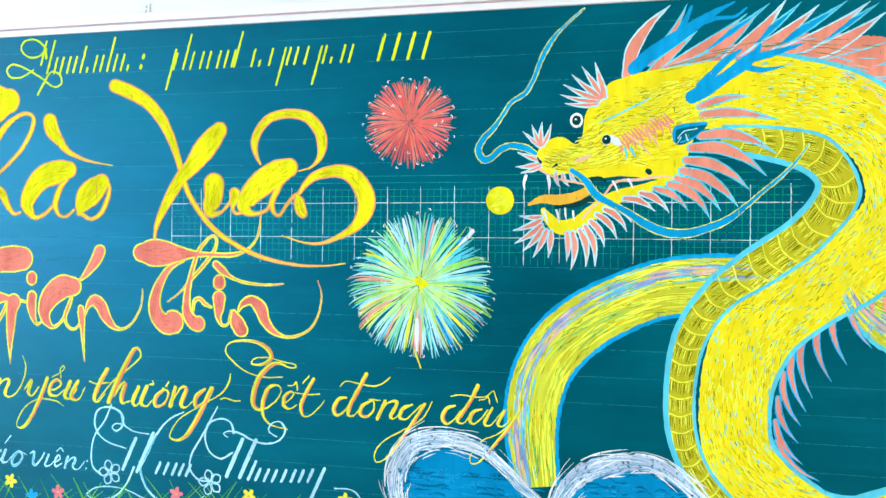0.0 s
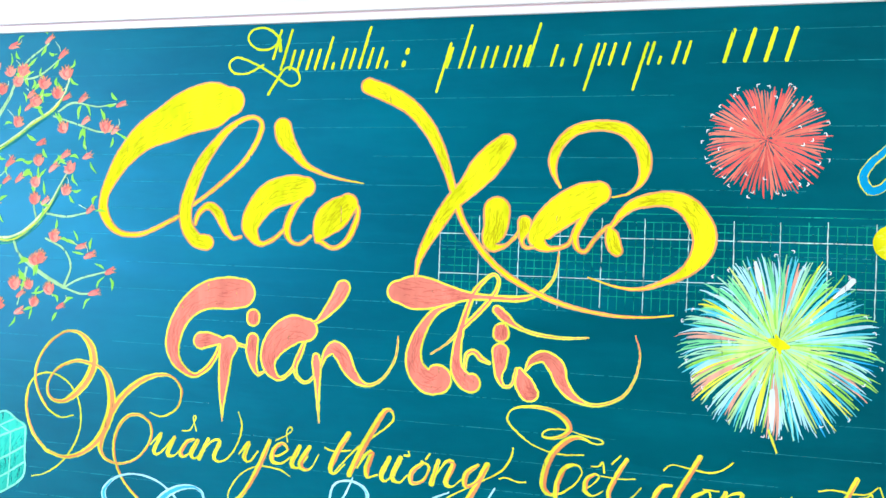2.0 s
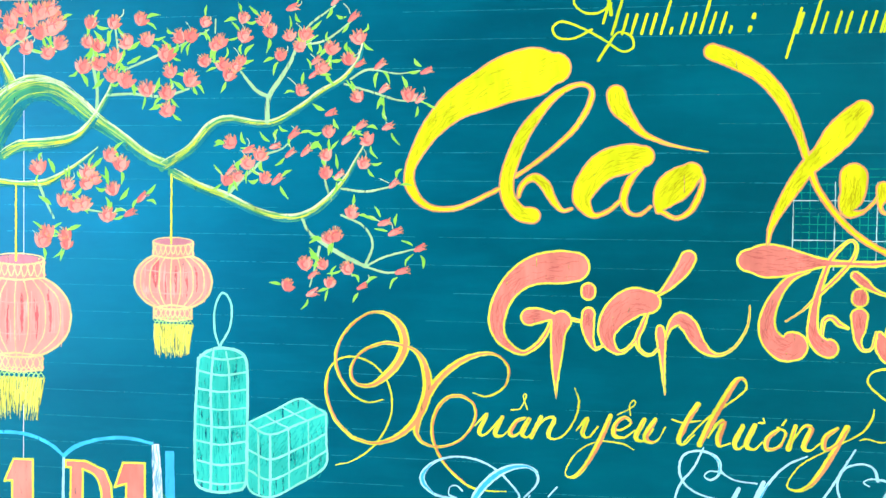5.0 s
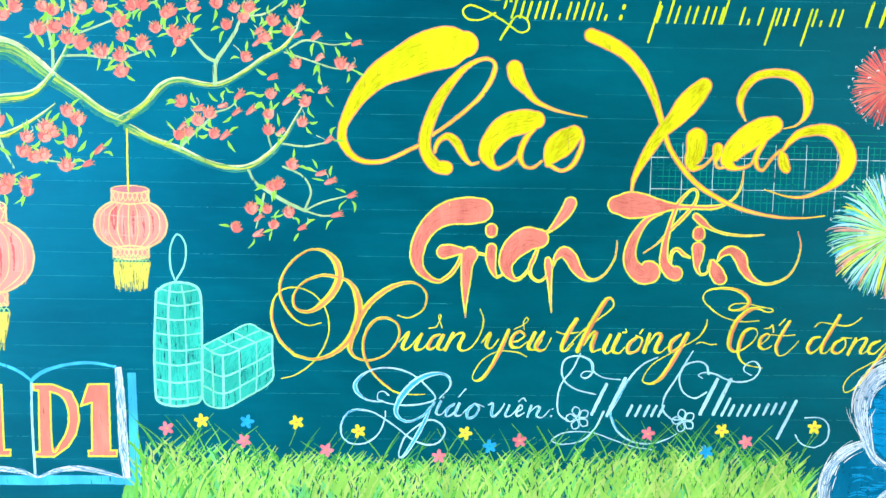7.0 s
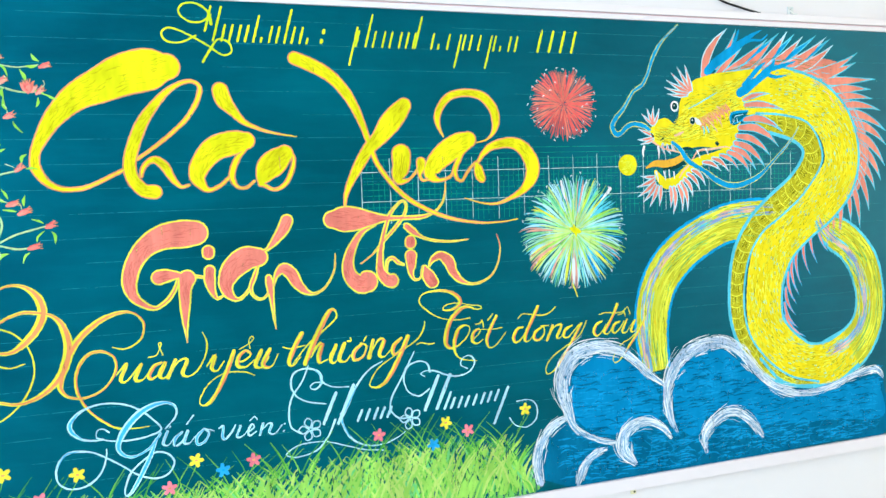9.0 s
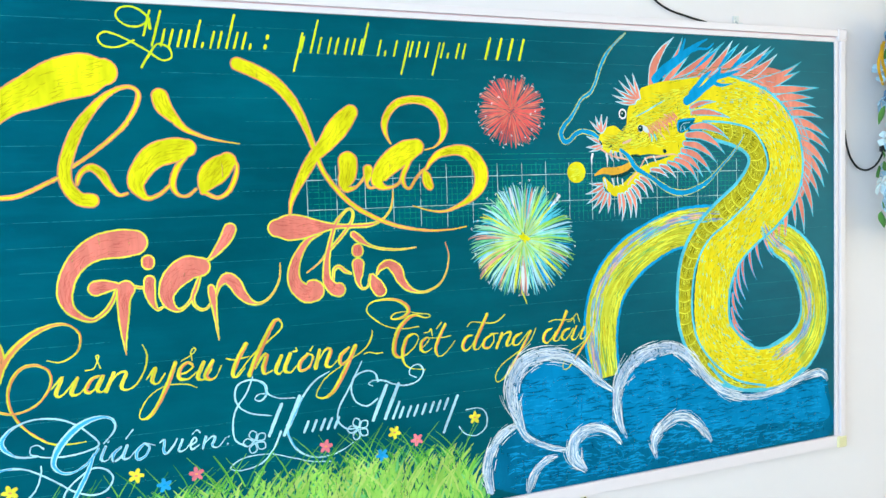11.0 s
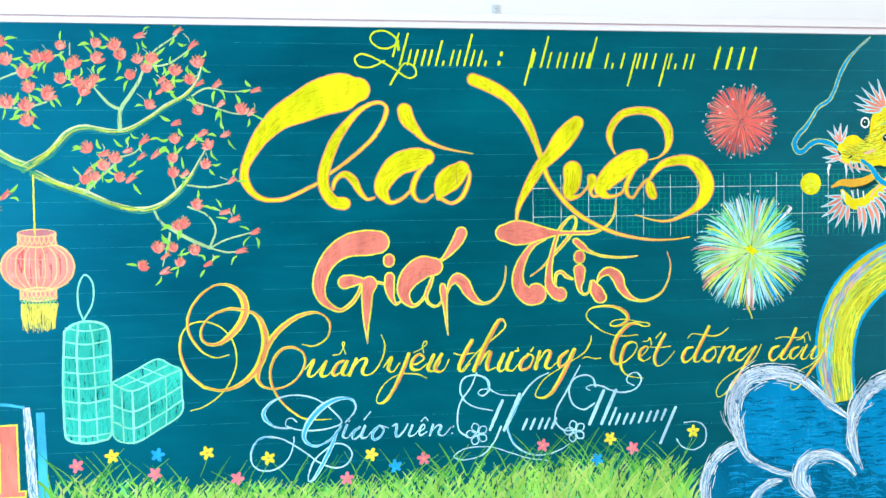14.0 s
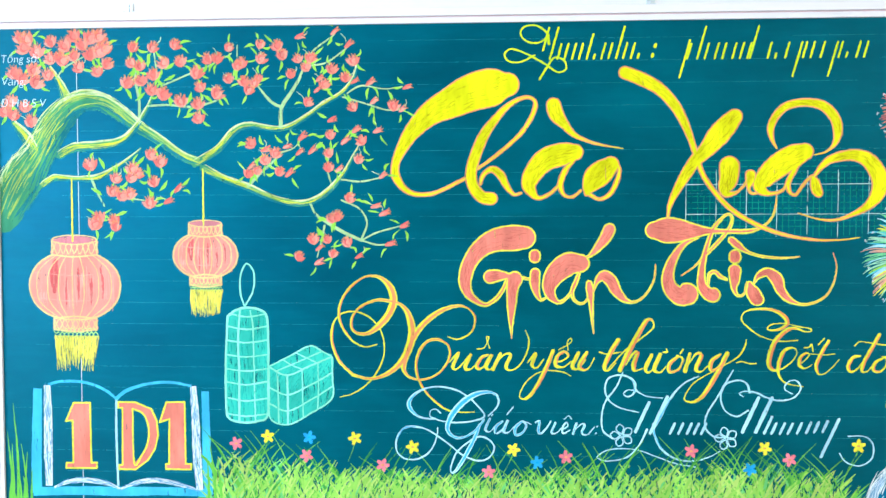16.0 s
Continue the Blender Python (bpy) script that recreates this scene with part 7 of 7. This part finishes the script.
sod = [(46.5, 0.3), (48, 8)] + [(u, turf_top(u) - 5.5) for u in range(54, 198, 12)] + [(201, 6), (204.3, 0.3), (165, 0.3), (125, 0.3), (85, 0.3)]
chalk_part("sod", patch(([], []), sod, 1.2), SOD, grass)
for k in range(1050):
    u = rng.uniform(g0 - 1, g1)
    top = turf_top(u)
    if top < 1.5:
        continue
    base = rng.uniform(0.3, max(0.5, top - 3.5)) if k % 4 else rng.uniform(0.3, 2.5)
    tall = min(top + rng.uniform(-1.5, 1.8) - base, rng.uniform(7.0, 14.0))
    lean = rng.choice((-1, 1, 1)) * rng.uniform(0.35, 0.8) * tall
    if u + lean > g1 + 0.5:
        lean = -abs(lean)
    w = rng.uniform(0.4, 0.85)
    j = rng.choice((0, 0, 0, 0, 4, 4, 1, 1, 2, 3)) if u > 70 else rng.choice((0, 0, 1, 1, 3, 3, 4, 2))
    ribbon(accs[j], [(u, base, w * 0.8), (u + lean * 0.35, base + tall * 0.55, w), (u + lean, base + tall, 0.08)], 1.6 + 0.0006 * k + (0.25 if j in (0, 4) else 0), rounded=False, rough=0.02, step=2.0)
for k in range(90):
    u = rng.uniform(g0, g1 - 3)
    tall, lean = rng.uniform(5.0, 9.0), rng.choice((-1, 1)) * rng.uniform(3.5, 7)
    ribbon(accs[1 if k % 2 else 2], [(u, turf_top(u) - 1.5, 0.3), (u + lean * 0.4, turf_top(u) - 1.5 + tall * 0.5, 0.26), (u + lean, turf_top(u) - 1.5 + tall, 0.08)], 3.8, rounded=False, rough=0.02)
for x, h in ((0.7, 15), (1.6, 20), (2.8, 30), (3.4, 13), (4.4, 18), (5.2, 12), (1.2, 23), (6.0, 14), (2.3, 10), (4.8, 20), (50, 20), (51.5, 22), (53, 17)):
    ribbon(accs[1], [(x, 0.3, 0.7), (x + 0.4, h * 0.5, 0.6), (x + rng.uniform(-1, 1.2), h, 0.08)], 3.2, rounded=False, step=1.5)
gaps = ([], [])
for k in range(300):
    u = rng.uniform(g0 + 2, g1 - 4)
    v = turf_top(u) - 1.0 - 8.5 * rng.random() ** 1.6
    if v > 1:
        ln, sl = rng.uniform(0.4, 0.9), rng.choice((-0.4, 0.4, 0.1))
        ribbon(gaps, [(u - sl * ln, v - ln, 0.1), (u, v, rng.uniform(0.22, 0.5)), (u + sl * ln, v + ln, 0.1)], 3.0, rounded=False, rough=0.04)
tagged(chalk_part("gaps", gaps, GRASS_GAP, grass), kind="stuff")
for acc, mat in zip(accs, GRASS):
    tagged(chalk_part("blades", acc, mat, grass), kind="stuff")

PINK_F = chalk_material("flower_pink_chalk", srgb(252, 130, 145), 0.97, 20)
YELLOW_F = chalk_material("flower_yellow_chalk", srgb(250, 230, 70), 0.97, 20)


def small_flower(at, mat, colour, stem=True):
    ob = drawing("chalk_flower", colour + " chalk flower with five round petals above grass", "chalk drawing", "small flowers")
    turn, acc = random.uniform(0, 1.2), ([], [])
    for p in range(5):
        a = turn + p * 2 * math.pi / 5
        d = np.array((math.cos(a), math.sin(a)))
        ribbon(acc, [(at[0] + d[0] * 0.2, at[1] + d[1] * 0.2, 0.7), (at[0] + d[0] * 0.8, at[1] + d[1] * 0.8, 0.95), (at[0] + d[0] * 1.25, at[1] + d[1] * 1.25, 0.8)], 5.0 + 0.06 * p)
    chalk_part("petals", acc, mat, ob)
    strokes_part("centre", ORANGE if mat is not SKY else BLUE, ob, [[(at[0] - 0.15, at[1], 0.4), (at[0] + 0.15, at[1], 0.4)]], 5.8)
    if stem:
        lean = random.uniform(-3, -1)
        strokes_part("stem", GRASS[1], ob, [[(at[0], at[1] - 1, 0.16), (at[0] + lean * 0.4, at[1] - 3, 0.16), (at[0] + lean, at[1] - 5.5, 0.1)]], 4.6)


for at in [(57.2, 20.8), (74.2, 18.1), (92.5, 16.1), (117.7, 14.8), (135.8, 18.6), (164.8, 20.4), (187.3, 18.7)]:
    small_flower(at, PINK_F, "small pink")
for at in [(64.9, 22.6), (85.9, 22.4), (99.7, 20.5), (123.5, 20.2), (181.6, 21.3), (202.8, 22.1)]:
    small_flower(at, YELLOW_F, "small yellow")
for at in [(74.9, 22.5), (129.1, 17.2), (178.3, 16.3)]:
    small_flower(at, SKY, "small blue", False)

# ---- plain bars for the lines that are not spelled out ----
def bars(label, rows, mat, depth, slant=0.28):
    ob = drawing("chalk_bars", label, "chalk lettering")
    for u, foot, head, w in rows:
        strokes_part("bar", mat, ob, [[(u, foot, w), (u + (head - foot) * slant * 0.5, (foot + head) / 2, w * 1.1), (u + (head - foot) * slant, head, w)]], depth)
    return ob


HEAD_Y = chalk_material("lime_yellow_chalk", srgb(226, 240, 44), 0.96, 20)
yu, yv = (130.1, 111.5)
x_high, tall, low = 3.4, 7.2, -4.2
rows = []
for k, ends in enumerate((((2, tall), (0, tall)), ((0, x_high),) * 2, ((0, x_high),) * 2, ((0, 5.6), (0, 0.9)), ((0, x_high),) * 2, ((0, tall), (0, x_high)), ((0, x_high), (0, 1.0)))):
    for j, (foot, head) in enumerate(ends):
        rows.append((yu + 3.35 * k + 1.6 * j, yv + foot, yv + head, 0.46))
rows += [(yu + 25.0, yv + 0.3, yv + 0.8, 0.7), (yu + 25.6, yv + 2.5, yv + 3.0, 0.7)]
pu, pv = (161.3, 111.2)
for k, ends in enumerate((((low, 4.2), (0, x_high)), ((0, tall), (0, x_high)), ((0, x_high),) * 2, ((0, x_high),) * 3, ((0, tall),), ((0, x_high), (0, 1.0)), ((0, x_high), (low, x_high)), ((0, x_high),) * 2, ((0, x_high), (low, x_high)), ((0, x_high), (0, 1.0)), ((0, x_high),) * 2)):
    for j, (foot, head) in enumerate(ends):
        rows.append((pu + 3.95 * k + 1.7 * j, pv + foot, pv + head, 0.45))
nu, nv = (208.7, 111.3)
for k in range(4):
    rows.append((nu + 3.1 * k, nv, nv + 5.0, 0.62))
heading = bars("lime yellow chalk heading of plain slanted strokes", rows, HEAD_Y, 2.0)
strokes_part("flourish", HEAD_Y, heading, [[(131.5, 117, 0.39), (129.5, 115.4, 0.39), (126.9, 115.4, 0.39), (125, 117, 0.39), (125.6, 118.8, 0.39), (128.3, 119.3, 0.39), (130.9, 117.6, 0.52), (131.5, 115, 0.65)], [(128.2, 112.4, 0.39), (124.9, 110.9, 0.39), (122.2, 111.1, 0.4), (121.3, 112.8, 0.41), (122.9, 113.9, 0.39), (126.2, 112.8, 0.39), (130.1, 110.7, 0.39), (133.4, 108.5, 0.39), (135.4, 109.1, 0.39), (135.1, 111, 0.41), (132.8, 111.8, 0.39), (130.8, 109.2, 0.54), (129.4, 106.9, 0.52)]], 2.2)

rows = []
for x0, x1, yb, yt, w in ((960, 985, 750, 700, 1.0), (985, 1012, 752, 690, 1.0), (1018, 1022, 752, 735, 0.8), (1032, 1038, 752, 735, 0.8), (1046, 1050, 752, 735, 0.8), (1058, 1062, 752, 735, 0.8), (1070, 1076, 752, 735, 0.8),
                          (1138, 1165, 748, 690, 1.1), (1160, 1190, 748, 690, 1.1), (1174, 1180, 750, 722, 0.8), (1186, 1192, 750, 733, 0.8), (1200, 1206, 750, 733, 0.8), (1213, 1218, 750, 733, 0.8), (1228, 1234, 749, 732, 0.8), (1243, 1249, 748, 731, 0.8), (1256, 1262, 747, 730, 0.8), (1270, 1276, 746, 728, 0.8), (1268, 1300, 788, 725, 0.9)):
    ku, kv = 151.9 + (x0 - 960) * 0.1379, 24.8 - (yb - 750) * 0.1379
    hu, hv = 151.9 + (x1 - 960) * 0.1379, 24.8 - (yt - 750) * 0.1379
    rows.append((ku, kv, hv, w * 0.72))
bars("pale blue chalk strokes, plain bars in a row", rows, ICE, 4.4, 0.45)
petals = drawing("chalk_ornament", "pale blue outlined chalk flowers among the swirls", "chalk drawing")
for (cu, cv) in ((148.8, 23.9), (172.8, 23.5)):
    for p in range(5):
        a = 0.6 + p * 2 * math.pi / 5
        d = np.array((math.cos(a), math.sin(a)))
        n = np.array((-d[1], d[0]))
        c = np.array((cu, cv))
        strokes_part("petal", ICE, petals, [[(*(c + d * 0.3), 0.28), (*(c + d * 1.7 + n * 0.9), 0.32), (*(c + d * 2.7), 0.3), (*(c + d * 1.7 - n * 0.9), 0.32), (*(c + d * 0.3), 0.28)]], 4.8 + 0.05 * p)

# ---- small white class register writing beside the joint ----
SMALL = chalk_material("small_white_writing", srgb(225, 235, 240), 0.9, 20)


def chalk_text(text, u, v, size):
    cu = bpy.data.curves.new("register_text", "FONT")
    cu.body, cu.size, cu.shear, cu.extrude, cu.offset = text, size * SCALE * 0.92, 0.12, 0.0001, -0.0004
    cu.materials.append(SMALL)
    ob = new("register_text", cu)
    ob.matrix_world = pose(BX0 + u * SCALE, -4.6 * DEEP, BZ0 + v * SCALE, 90, 0, 0)
    return tagged(ob, "small white chalk register word among the blossoms", "chalk lettering", "register writing")


chalk_text("Tổng số:", (0.7, 112.1)[0], (0.7, 112.1)[1], 2.9)
chalk_text("Vắng:", (0.8, 107)[0], (0.7, 106.7)[1], 2.9)
chalk_text("Đ H B S V", (0.5, 101.6)[0], (0.5, 101.6)[1], 2.9)

# ---- fittings on the wall round the board ----
def tube(name, pts, radius, mat, parent=None):
    cu = bpy.data.curves.new(name, "CURVE")
    cu.dimensions, cu.bevel_depth, cu.bevel_resolution = "3D", radius, 3
    sp = cu.splines.new("BEZIER")
    sp.bezier_points.add(len(pts) - 1)
    for bp, p in zip(sp.bezier_points, pts):
        bp.co = p
        bp.handle_left_type = bp.handle_right_type = "AUTO"
    cu.materials.append(mat)
    dg = new(name, cu)
    me = bpy.data.meshes.new_from_object(dg.evaluated_get(bpy.context.evaluated_depsgraph_get()))
    bpy.data.objects.remove(dg)
    ob = new(name, me)
    if parent:
        ob.parent = parent
    return ob


for bx in (-1.314, -0.08, 1.253):
    bracket = thing("wall_bracket", "small zinc plate bracket screwed above the board frame", "bracket", (bx, 0.02, 2.087), "wall brackets")
    bm = box_bm(-0.010, 0.010, -0.003, 0, 0, 0.026, 0.001)
    part("plate", bm, STEEL, bracket)
    part("tab", box_bm(-0.009, 0.009, -0.020, -0.003, 0, 0.0035, 0.001), STEEL, bracket)
    for sz in (0.010, 0.019):
        bm = bmesh.new()
        bmesh.ops.create_cone(bm, cap_ends=True, segments=14, radius1=0.0036, radius2=0.0026, depth=0.003, matrix=pose(0, -0.0042, sz, 90, 0, 0))
        part("screw", bm, STEEL, bracket)

cable = tube("cable", [(0.78, 0.014, 2.36), (0.86, 0.014, 2.25), (0.942, 0.014, 2.172), (0.965, 0.014, 2.147), (1.008, 0.014, 2.121), (1.08, 0.014, 2.102), (1.146, 0.014, 2.089)], 0.0028, BLACK)
tagged(cable, "thin black cable sagging on the wall above the board", "cable")
PALE_WIRE, nt, b = material("pale_wire", 0.6)
nt.links.new(mixed(nt, noise_at(nt, 30, 2), srgb(190, 186, 190), srgb(208, 204, 206)), b.inputs["Base Color"])
tagged(tube("wire", [(1.146, 0.015, 2.089), (1.2, 0.015, 2.088), (1.253, 0.015, 2.088)], 0.0012, PALE_WIRE), "thin pale wire running to a bracket", "wire")

plug = thing("wall_plug", "small beige wall plug under the board", "wall plug", (0.718, 0.02, 0.795))
part("cap", box_bm(-0.008, 0.008, -0.006, 0, 0, 0.013, 0.002), BEIGE, plug)
bm = bmesh.new()
bmesh.ops.create_cone(bm, cap_ends=True, segments=12, radius1=0.003, radius2=0.002, depth=0.003, matrix=pose(0.002, -0.007, 0.007, 90, 0, 0))
part("screw", bm, BLACK, plug)

hook = tube("cable_loop", [(1.664, 0.013, 1.79), (1.672, 0.012, 1.745), (1.695, 0.011, 1.695), (1.735, 0.010, 1.668), (1.78, 0.009, 1.675), (1.808, 0.008, 1.70), (1.82, 0.006, 1.725)], 0.003, BLACK)
tagged(hook, "black cable loop hanging on the wall beside the board", "cable")
clip = part("clip", box_bm(1.808, 1.828, -0.006, 0.012, 1.722, 1.748, 0.004), BLACK, None)
clip.parent = hook

# ---- hanging paper flower garland beside the board ----
PAPER = []
for name, c0, c1 in (("pale_blue_paper", (150, 190, 222), (190, 216, 236)), ("white_blue_paper", (206, 222, 234), (232, 238, 242)), ("deep_blue_paper", (84, 120, 168), (120, 156, 196))):
    m, nt, b = material(name, 0.85)
    nt.links.new(mixed(nt, noise_at(nt, 18, 3), srgb(*c0), srgb(*c1)), b.inputs["Base Color"])
    PAPER.append(m)
RIBBON, nt, b = material("yellow_ribbon", 0.55)
nt.links.new(mixed(nt, noise_at(nt, 25, 3), srgb(232, 176, 24), srgb(250, 204, 60)), b.inputs["Base Color"])
FOIL, nt, b = material("green_paper_leaf", 0.7)
nt.links.new(mixed(nt, noise_at(nt, 25, 3), srgb(46, 100, 48), srgb(96, 150, 70)), b.inputs["Base Color"])

garland = thing("flower_garland", "hanging garland of pale blue paper flowers with yellow ribbons", "garland", (1.862, 0.0, 1.44))


def petal_bm(radius, cup):
    bm = bmesh.new()
    for p in range(5):
        a0 = p * 2 * math.pi / 5
        rows = []
        for i in range(4):
            r = radius * i / 3
            wide = (0.05, 0.42, 0.55, 0.3)[i]
            rows.append([bm.verts.new((r * math.cos(a0 + wide * s), -cup * (i / 3) ** 2 - 0.003 * abs(s), r * math.sin(a0 + wide * s))) for s in (-1, 0, 1)])
        for i in range(3):
            for j in range(2):
                bm.faces.new((rows[i][j], rows[i][j + 1], rows[i + 1][j + 1], rows[i + 1][j]))
    return bm


meshes = []
for mat in PAPER:
    me = bpy.data.meshes.new("paper_flower")
    bm = petal_bm(0.035, 0.018)
    bm.to_mesh(me)
    bm.free()
    me.materials.append(mat)
    meshes.append(me)
leaf_me = bpy.data.meshes.new("paper_leaf")
bm = bmesh.new()
spine = [[bm.verts.new((s * w, -0.004 * (1 - abs(s)) - 0.006 * i / 4, -0.055 * i / 4)) for s in (-1, 0, 1)] for i, w in enumerate((0.001, 0.012, 0.015, 0.010, 0.001))]
for i in range(4):
    for j in range(2):
        bm.faces.new((spine[i][j], spine[i][j + 1], spine[i + 1][j + 1], spine[i + 1][j]))
bm.to_mesh(leaf_me)
bm.free()
leaf_me.materials.append(FOIL)
rng = random.Random(21)
for k in range(170):
    z = rng.uniform(0.06, 0.66) if k < 110 else rng.uniform(0.42, 0.66)
    half = 0.125 * (0.75 + 0.25 * math.sin(z * 9)) if k < 110 else 0.112
    x = rng.uniform(-half, half)
    y = -0.02 - 0.06 * math.sqrt(max(0, 1 - (x / 0.14) ** 2)) * rng.uniform(0.3, 1)
    ob = new("paper_flower", meshes[k % 2 if k < 110 else 0 if k % 3 else 2])
    ob.parent = garland
    ob.matrix_local = pose(x, y, z, rng.uniform(-40, 40), rng.uniform(0, 360), rng.uniform(-50, 50)) @ Matrix.Scale(rng.uniform(0.7, 1.15), 4)
    if k % 3 == 0:
        ob = new("paper_leaf", leaf_me)
        ob.parent = garland
        ob.matrix_local = pose(x * 1.1, y - 0.005, z - 0.02, rng.uniform(-30, 30), rng.uniform(-160, 160), rng.uniform(-30, 30))
for x0, z0, run in ((-0.135, 0.60, -0.12), (-0.12, 0.61, -0.13), (-0.10, 0.74, 0.10), (-0.06, 0.70, 0.12), (0.05, 0.66, 0.14), (-0.05, 0.10, -0.12), (0.04, 0.08, -0.14)):
    bm = bmesh.new()
    prev = None
    for i in range(9):
        s = i / 8
        c = (x0 + 0.02 * math.sin(5 * s + x0 * 30) + 0.015 * s, -0.05 - 0.012 * math.sin(4 * s), z0 + run * s)
        pair = [bm.verts.new((c[0] - 0.005, c[1], c[2])), bm.verts.new((c[0] + 0.005, c[1] - 0.002, c[2]))]
        if prev:
            bm.faces.new((prev[0], prev[1], pair[1], pair[0]))
        prev = pair
    bmesh.ops.solidify(bm, geom=bm.faces[:], thickness=0.0006)
    part("ribbon", bm, RIBBON, garland)
part("stem", box_bm(-0.004, 0.004, -0.016, -0.006, 0.0, 0.74), FOIL, garland)
part("hanger", box_bm(-0.006, 0.006, -0.012, 0.02, 0.73, 0.745, 0.001), STEEL, garland)
